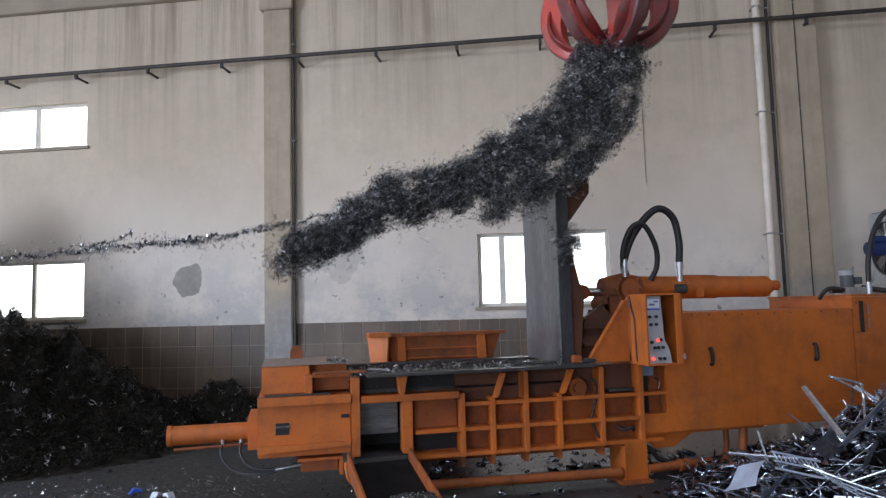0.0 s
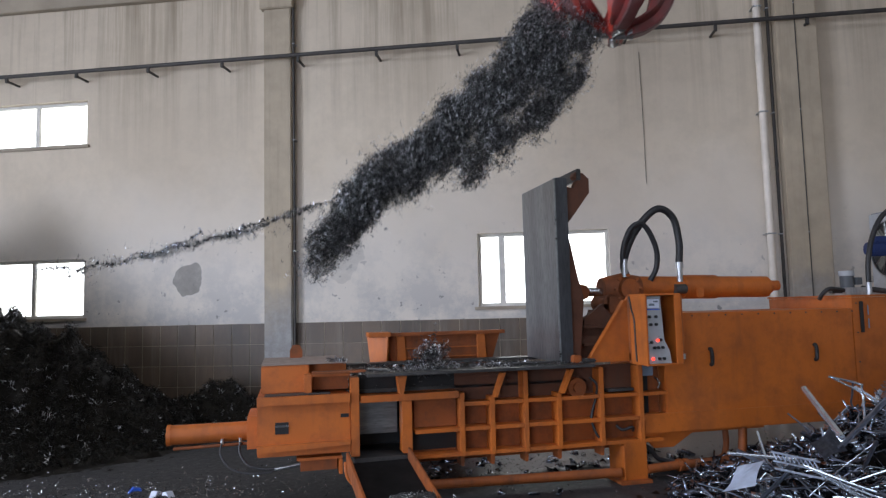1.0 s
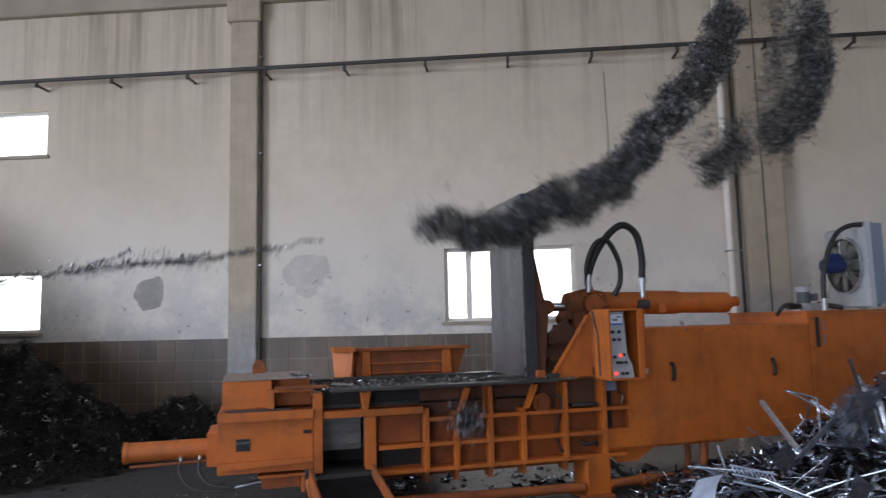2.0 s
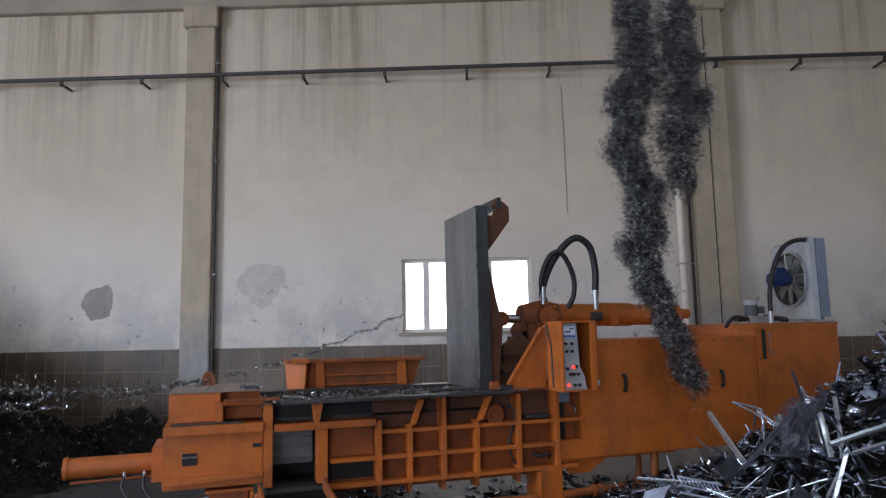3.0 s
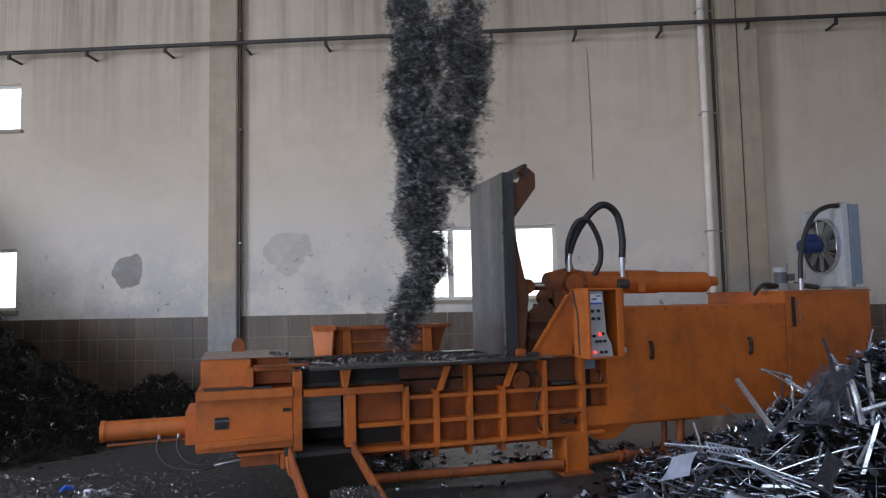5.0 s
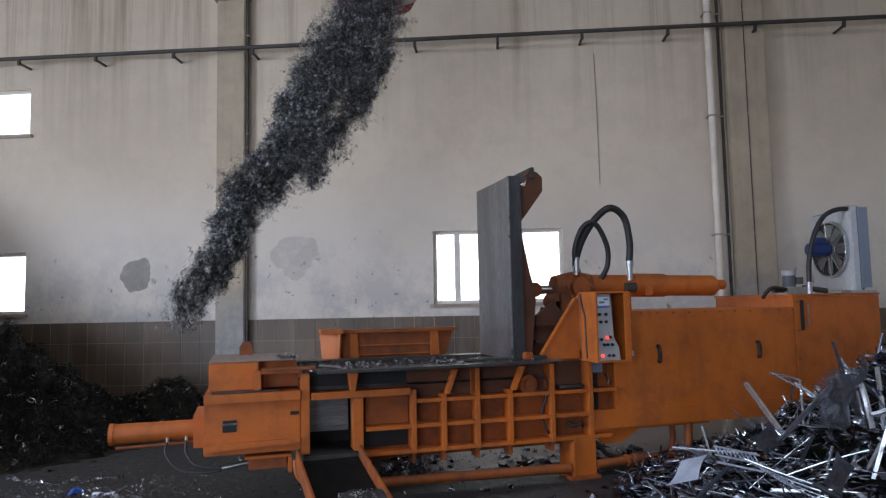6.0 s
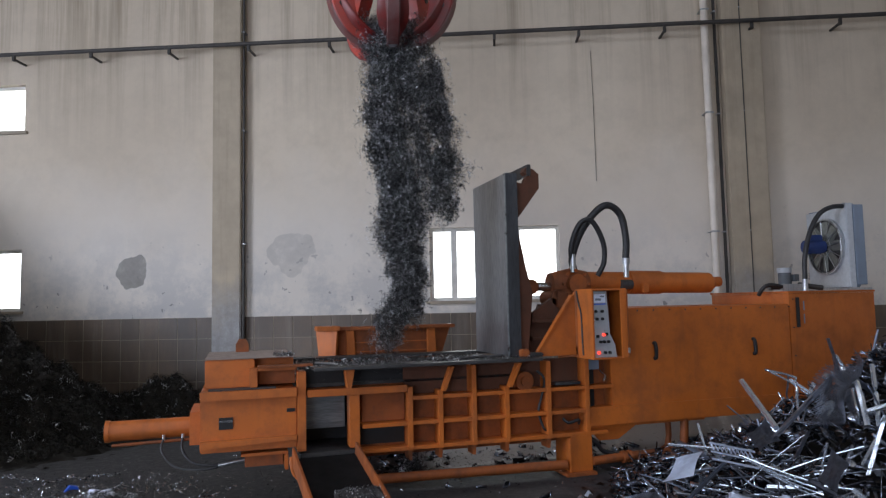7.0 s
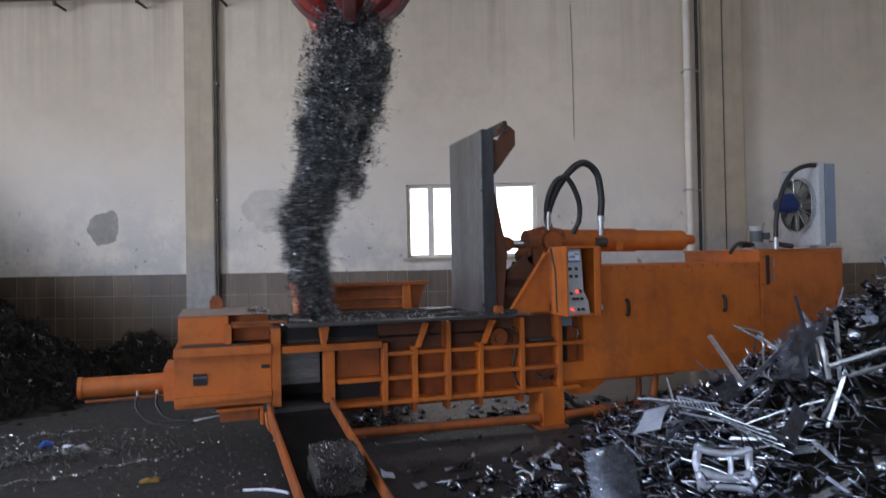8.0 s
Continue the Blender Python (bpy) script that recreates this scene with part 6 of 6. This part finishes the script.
    walk(tangle_parts[4], [
        (0.0, pose(-1.74, 0, -1.39, 0, 68, 0)),
        (0.5, pose(-1.65, 0, -1.53, 0, 63, 0)),
        (1.0, pose(-1.36, 0, -1.38, 0, 46, 0)),
        (1.5, pose(-2.37, 0, -1.04, 0, 70, 0)),
        (2.0, pose(-1.80, 0, -1.97, 0, 58, 0)),
        (2.2, pose(-1.30, 0, -2.21, 0, 38, 0)),
        (3.3, pose(0.10, 0, -2.29, 0, -13, 0)),
        (3.5, pose(-0.47, 0, -2.15, 0, -3, 0)),
        (4.0, pose(-0.75, 0, -1.88, 0, 34, 0)),
        (4.5, pose(-0.04, 0, -1.86, 0, 2, 0)),
        (4.7, pose(0.11, 0, -1.90, 0, -11, 0)),
        (5.8, pose(-0.65, 0, -1.69, 0, 19, 0)),
        (6.0, pose(-0.89, 0, -1.63, 0, 29, 0)),
        (6.5, pose(-0.63, 0, -1.62, 0, 40, 0)),
        (7.0, pose(0.15, 0, -1.72, 0, -9, 0)),
        (7.5, pose(0.26, 0, -1.69, 0, -7, 0)),
        (8.0, pose(-0.30, 0, -1.66, 0, 8, 0)),
    ])
    walk(tangle_parts[5], [
        (0.0, pose(-2.13, 0, -1.56, 0, 66, 0)),
        (0.5, pose(-1.99, 0, -1.69, 0, 66, 0)),
        (1.0, pose(-1.60, 0, -1.58, 0, 56, 0)),
        (1.5, pose(-2.77, 0, -1.21, 0, 65, 0)),
        (2.0, pose(-2.24, 0, -2.18, 0, 71, 0)),
        (2.2, pose(-1.60, 0, -2.54, 0, 44, 0)),
        (3.3, pose(0.10, 0, -2.73, 0, -14, 0)),
        (3.5, pose(-0.44, 0, -2.58, 0, -5, 0)),
        (4.0, pose(-1.02, 0, -2.25, 0, 38, 0)),
        (4.5, pose(-0.05, 0, -2.21, 0, 2, 0)),
        (4.7, pose(0.16, 0, -2.24, 0, -4, 0)),
        (5.8, pose(-0.77, 0, -2.05, 0, 18, 0)),
        (6.0, pose(-1.08, 0, -1.96, 0, 31, 0)),
        (6.5, pose(-0.87, 0, -1.88, 0, 46, 0)),
        (7.0, pose(0.18, 0, -2.04, 0, -4, 0)),
        (7.5, pose(0.28, 0, -2.04, 0, 2, 0)),
        (8.0, pose(-0.34, 0, -1.99, 0, 6, 0)),
    ])
    walk(tangle_parts[6], [
        (0.0, pose(-2.47, 0, -1.71, 0, 63, 0)),
        (0.5, pose(-2.30, 0, -1.84, 0, 63, 0)),
        (1.0, pose(-1.82, 0, -1.78, 0, 41, 0)),
        (1.5, pose(-3.06, 0, -1.38, 0, 55, 0)),
        (2.0, pose(-2.68, 0, -2.29, 0, 82, 0)),
        (2.2, pose(-1.95, 0, -2.89, 0, 46, 0)),
        (3.3, pose(0.27, 0, -3.20, 0, -24, 0)),
        (3.5, pose(-0.44, 0, -3.01, 0, 7, 0)),
        (4.0, pose(-1.31, 0, -2.60, 0, 42, 0)),
        (4.5, pose(-0.12, 0, -2.52, 0, 21, 0)),
        (4.7, pose(0.09, 0, -2.57, 0, 23, 0)),
        (5.8, pose(-0.89, 0, -2.42, 0, 18, 0)),
        (6.0, pose(-1.27, 0, -2.29, 0, 29, 0)),
        (6.5, pose(-1.11, 0, -2.10, 0, 49, 0)),
        (7.0, pose(0.17, 0, -2.36, 0, 7, 0)),
        (7.5, pose(0.24, 0, -2.39, 0, 9, 0)),
        (8.0, pose(-0.35, 0, -2.30, 0, -4, 0)),
    ])
    walk(tangle_parts[7], [
        (0.0, pose(-2.70, 0, -1.84, 0, 56, 0)),
        (0.5, pose(-2.55, 0, -1.98, 0, 58, 0)),
        (1.0, pose(-1.99, 0, -2.00, 0, 31, 0)),
        (1.5, pose(-3.27, 0, -1.58, 0, 37, 0)),
        (2.0, pose(-3.10, 0, -2.31, 0, 93, 0)),
        (2.2, pose(-2.25, 0, -3.25, 0, 35, 0)),
        (3.3, pose(0.56, 0, -3.72, 0, -33, 0)),
        (3.5, pose(-0.38, 0, -3.45, 0, -22, 0)),
        (4.0, pose(-1.63, 0, -2.92, 0, 49, 0)),
        (4.5, pose(-0.42, 0, -2.82, 0, 59, 0)),
        (4.7, pose(-0.05, 0, -2.93, 0, 22, 0)),
        (5.8, pose(-0.98, 0, -2.81, 0, 9, 0)),
        (6.0, pose(-1.45, 0, -2.64, 0, 26, 0)),
        (6.5, pose(-1.35, 0, -2.31, 0, 47, 0)),
        (7.0, pose(0.08, 0, -2.68, 0, 24, 0)),
        (7.5, pose(0.14, 0, -2.74, 0, 22, 0)),
        (8.0, pose(-0.29, 0, -2.56, 0, -25, 0)),
    ])
    walk(tangle_parts[8], [
        (0.0, pose(0.18, -0.06, -0.32, 0, 20, 0)),
        (0.5, pose(0.20, -0.06, -0.33, 0, 20, 0)),
        (1.0, pose(0.21, -0.06, -0.25, 0, 28, 0)),
        (1.5, pose(0.09, -0.06, -0.25, 0, 45, 0)),
        (2.0, pose(0.94, -0.06, -0.20, 0, 1, 0)),
        (2.2, pose(1.20, -0.06, -0.16, 0, -1, 0)),
        (3.3, pose(0.33, -0.06, -0.25, 0, 9, 0)),
        (3.5, pose(0.42, -0.06, -0.22, 0, 17, 0)),
        (4.0, pose(0.57, -0.06, -0.17, 0, -7, 0)),
        (4.5, pose(0.56, -0.06, -0.29, 0, -5, 0)),
        (4.7, pose(0.55, -0.06, -0.29, 0, -3, 0)),
        (5.8, pose(0.16, -0.06, -0.27, 0, 22, 0)),
        (6.0, pose(0.12, -0.06, -0.25, 0, 22, 0)),
        (6.5, pose(0.31, -0.06, -0.22, 0, 0, 0)),
        (7.0, pose(0.30, -0.06, -0.21, 0, -10, 0)),
        (7.5, pose(0.20, -0.06, -0.22, 0, -7, 0)),
        (8.0, pose(0.22, -0.06, -0.19, 0, 6, 0)),
    ])
    walk(tangle_parts[9], [
        (0.0, pose(-0.12, -0.06, -0.83, 0, 42, 0)),
        (0.5, pose(-0.08, -0.06, -0.86, 0, 36, 0)),
        (1.0, pose(-0.04, -0.06, -0.63, 0, 38, 0)),
        (1.5, pose(-0.40, -0.06, -0.69, 0, 52, 0)),
        (2.0, pose(0.84, -0.06, -0.72, 0, 20, 0)),
        (2.2, pose(1.12, -0.06, -0.71, 0, 19, 0)),
        (3.3, pose(0.30, -0.06, -0.74, 0, 21, 0)),
        (3.5, pose(0.37, -0.06, -0.72, 0, 18, 0)),
        (4.0, pose(0.57, -0.06, -0.58, 0, 8, 0)),
        (4.5, pose(0.59, -0.06, -0.71, 0, -1, 0)),
        (4.7, pose(0.60, -0.06, -0.72, 0, 1, 0)),
        (5.8, pose(0.00, -0.06, -0.67, 0, 21, 0)),
        (6.0, pose(-0.04, -0.06, -0.65, 0, 21, 0)),
        (6.5, pose(0.30, -0.06, -0.63, 0, 4, 0)),
        (7.0, pose(0.39, -0.06, -0.61, 0, -14, 0)),
        (7.5, pose(0.27, -0.06, -0.60, 0, -13, 0)),
        (8.0, pose(0.17, -0.06, -0.55, 0, 9, 0)),
    ])
    walk(tangle_parts[10], [
        (0.0, pose(-0.52, -0.06, -1.19, 0, 55, 0)),
        (0.5, pose(-0.43, -0.06, -1.23, 0, 51, 0)),
        (1.0, pose(-0.35, -0.06, -0.95, 0, 50, 0)),
        (1.5, pose(-0.92, -0.06, -1.03, 0, 62, 0)),
        (2.0, pose(0.55, -0.06, -1.19, 0, 43, 0)),
        (2.2, pose(0.78, -0.06, -1.20, 0, 47, 0)),
        (3.3, pose(0.33, -0.06, -1.17, 0, 16, 0)),
        (3.5, pose(0.19, -0.06, -1.16, 0, 28, 0)),
        (4.0, pose(0.40, -0.06, -1.00, 0, 33, 0)),
        (4.5, pose(0.54, -0.06, -1.10, 0, 16, 0)),
        (4.7, pose(0.56, -0.06, -1.10, 0, 10, 0)),
        (5.8, pose(-0.15, -0.06, -1.04, 0, 24, 0)),
        (6.0, pose(-0.22, -0.06, -1.03, 0, 29, 0)),
        (6.5, pose(0.24, -0.06, -1.02, 0, 12, 0)),
        (7.0, pose(0.50, -0.06, -1.01, 0, -17, 0)),
        (7.5, pose(0.34, -0.06, -0.98, 0, -7, 0)),
        (8.0, pose(0.11, -0.06, -0.92, 0, 11, 0)),
    ])
    walk(tangle_parts[11], [
        (0.0, pose(-0.94, -0.06, -1.39, 0, 78, 0)),
        (0.5, pose(-0.84, -0.06, -1.46, 0, 69, 0)),
        (1.0, pose(-0.69, -0.06, -1.22, 0, 53, 0)),
        (1.5, pose(-1.50, -0.06, -1.16, 0, 81, 0)),
        (2.0, pose(-0.29, -0.06, -1.57, 0, 65, 0)),
        (2.2, pose(-0.02, -0.06, -1.68, 0, 63, 0)),
        (3.3, pose(0.42, -0.06, -1.67, 0, -5, 0)),
        (3.5, pose(-0.12, -0.06, -1.51, 0, 29, 0)),
        (4.0, pose(0.09, -0.06, -1.40, 0, 43, 0)),
        (4.5, pose(0.41, -0.06, -1.47, 0, 24, 0)),
        (4.7, pose(0.46, -0.06, -1.53, 0, 6, 0)),
        (5.8, pose(-0.30, -0.06, -1.37, 0, 25, 0)),
        (6.0, pose(-0.44, -0.06, -1.38, 0, 36, 0)),
        (6.5, pose(0.06, -0.06, -1.38, 0, 40, 0)),
        (7.0, pose(0.52, -0.06, -1.44, 0, 13, 0)),
        (7.5, pose(0.39, -0.06, -1.36, 0, -6, 0)),
        (8.0, pose(0.01, -0.06, -1.29, 0, 18, 0)),
    ])
    walk(strand_parts[0], [
        (0.0, pose(-0.41, -0.25, 2.31, 0, -10, 0)),
        (0.5, pose(-0.46, -0.25, 2.06, 0, -11, 0)),
        (1.0, pose(-0.17, -0.25, 2.40, 0, -19, 0)),
        (1.5, pose(-0.30, -0.25, 2.83, 0, -17, 0)),
        (2.0, pose(-0.23, -0.25, 2.23, 0, -8, 0)),
        (2.2, pose(-0.39, 0.10, 1.72, 0, -3, 0)),
        (3.3, pose(-0.35, 0.10, 0.87, 0, -7, 0)),
        (3.7, pose(-1.25, 0.55, 0.06, 0, 0, -8)),
        (8.0, pose(-1.25, 0.55, 0.06, 0, 0, -8)),
    ])
    walk(strand_parts[1], [
        (0.0, pose(-1.14, -0.25, 2.21, 0, -5, 0)),
        (0.5, pose(-1.14, -0.25, 1.95, 0, -9, 0)),
        (1.0, pose(-0.71, -0.25, 2.23, 0, -16, 0)),
        (1.5, pose(-0.95, -0.25, 2.64, 0, -15, 0)),
        (2.0, pose(-0.90, -0.25, 2.15, 0, -6, 0)),
        (2.2, pose(-0.98, 0.10, 1.70, 0, -1, 0)),
        (3.3, pose(-0.79, 0.10, 0.86, 0, 4, 0)),
        (3.7, pose(-2.00, 0.43, 0.06, 0, 0, -3)),
        (8.0, pose(-2.00, 0.43, 0.06, 0, 0, -3)),
    ])
    walk(strand_parts[2], [
        (0.0, pose(-1.82, -0.25, 2.14, 0, -7, 0)),
        (0.5, pose(-1.77, -0.25, 1.86, 0, -7, 0)),
        (1.0, pose(-1.28, -0.25, 2.08, 0, -13, 0)),
        (1.5, pose(-1.61, -0.25, 2.43, 0, -22, 0)),
        (2.0, pose(-1.52, -0.25, 2.07, 0, -10, 0)),
        (2.2, pose(-1.54, 0.10, 1.67, 0, -5, 0)),
        (3.3, pose(-1.22, 0.10, 0.90, 0, 7, 0)),
        (3.7, pose(-2.75, 0.31, 0.06, 0, 0, 2)),
        (8.0, pose(-2.75, 0.31, 0.06, 0, 0, 2)),
    ])
    walk(strand_parts[3], [
        (0.0, pose(-1.14, -0.25, 2.21, 0, -5, 0)),
        (0.5, pose(-1.14, -0.25, 1.95, 0, -9, 0)),
        (1.0, pose(-0.71, -0.25, 2.23, 0, -16, 0)),
        (1.5, pose(-0.95, -0.25, 2.64, 0, -15, 0)),
        (2.0, pose(-0.90, -0.25, 2.15, 0, -6, 0)),
        (2.2, pose(-0.98, 0.10, 1.70, 0, -1, 0)),
        (3.3, pose(-1.55, 0.15, 0.95, 0, 4, 0)),
        (3.5, pose(-1.55, 0.25, 0.74, 0, 13, 0)),
        (3.7, pose(-1.60, 0.25, 0.62, 0, 16, 0)),
        (4.0, pose(-1.64, 0.90, 0.30, 0, 12, -4)),
        (4.3, pose(-1.62, 1.45, 0.03, 0, 0, -10)),
        (8.0, pose(-1.62, 1.45, 0.03, 0, 0, -10)),
    ])
    walk(strand_parts[4], [
        (0.0, pose(-1.82, -0.25, 2.14, 0, -7, 0)),
        (0.5, pose(-1.77, -0.25, 1.86, 0, -7, 0)),
        (1.0, pose(-1.28, -0.25, 2.08, 0, -13, 0)),
        (1.5, pose(-1.61, -0.25, 2.43, 0, -22, 0)),
        (2.0, pose(-1.52, -0.25, 2.07, 0, -10, 0)),
        (2.2, pose(-1.54, 0.10, 1.67, 0, -5, 0)),
        (3.3, pose(-1.75, 0.05, 0.86, 0, 2, 0)),
        (3.5, pose(-1.75, 0.10, 0.50, 0, -4, 0)),
        (3.7, pose(-1.75, 0.15, 0.22, 0, -3, 0)),
        (3.9, pose(-1.55, 0.55, 0.03, 0, 0, 14)),
        (8.0, pose(-1.55, 0.55, 0.03, 0, 0, 14)),
    ])
    walk(strand_parts[5], [
        (0.0, pose(-0.41, -0.25, 2.31, 0, -10, 0)),
        (0.5, pose(-0.46, -0.25, 2.06, 0, -11, 0)),
        (1.0, pose(-0.17, -0.25, 2.40, 0, -19, 0)),
        (1.5, pose(-0.30, -0.25, 2.83, 0, -17, 0)),
        (2.0, pose(-0.23, -0.25, 2.23, 0, -8, 0)),
        (2.2, pose(-0.39, 0.10, 1.72, 0, -3, 0)),
        (3.3, pose(1.20, -0.28, 1.40, 0, -30, 0)),
        (3.5, pose(0.95, -0.30, 1.16, 0, -40, 0)),
        (3.7, pose(0.56, -0.30, 0.98, 0, -50, 0)),
        (3.9, pose(0.20, -0.35, 0.58, 0, -34, 0)),
        (4.3, pose(-0.90, 0.05, 0.02, 0, 0, 20)),
        (8.0, pose(-0.90, 0.05, 0.02, 0, 0, 20)),
    ])
    walk(strand_parts[6], [
        (0.0, pose(-1.82, -0.25, 2.14, 0, -7, 0)),
        (0.5, pose(-1.77, -0.25, 1.86, 0, -7, 0)),
        (1.0, pose(-1.28, -0.25, 2.08, 0, -13, 0)),
        (1.5, pose(-1.61, -0.25, 2.43, 0, -22, 0)),
        (2.0, pose(-1.52, -0.25, 2.07, 0, -10, 0)),
        (2.2, pose(-1.54, 0.10, 1.67, 0, -5, 0)),
        (3.3, pose(-1.20, 0.10, 0.92, 0, 3, 0)),
        (3.5, pose(-1.25, 0.10, 0.44, 0, 3, 0)),
        (3.7, pose(-1.30, 0.12, 0.14, 0, 1, 0)),
        (3.9, pose(-1.20, 0.60, 0.015, 0, 0, 12)),
        (8.0, pose(-1.20, 0.60, 0.015, 0, 0, 12)),
    ])
    walk(clump, [
        (0.0, pose(2.50, -0.10, 2.23, 0, 0, 0)),
        (0.5, pose(1.74, 0.10, 1.78, 0, 30, 0)),
        (0.9, pose(1.27, 0.10, 1.32, 0, 54, 0)),
        (1.0, pose(1.21, 0.10, 1.23, 0, 60, 0)),
        (1.2, pose(1.21, 0.10, 1.24, 0, 72, 0)),
        (1.5, pose(1.34, 0.00, 1.31, 0, 90, 0)),
        (1.8, pose(1.62, -0.20, 1.26, 0, 108, 0)),
        (2.0, pose(1.76, -0.25, 0.81, 0, 120, 0)),
        (2.2, pose(1.77, -0.25, 0.30, 0, 132, 0)),
        (2.4, pose(1.77, -0.24, 0.07, 0, 140, 0)),
        (3.0, pose(1.62, 0.62, 0.05, 0, 190, 0)),
        (8.0, pose(1.62, 0.62, 0.05, 0, 190, 0)),
    ])


motions()
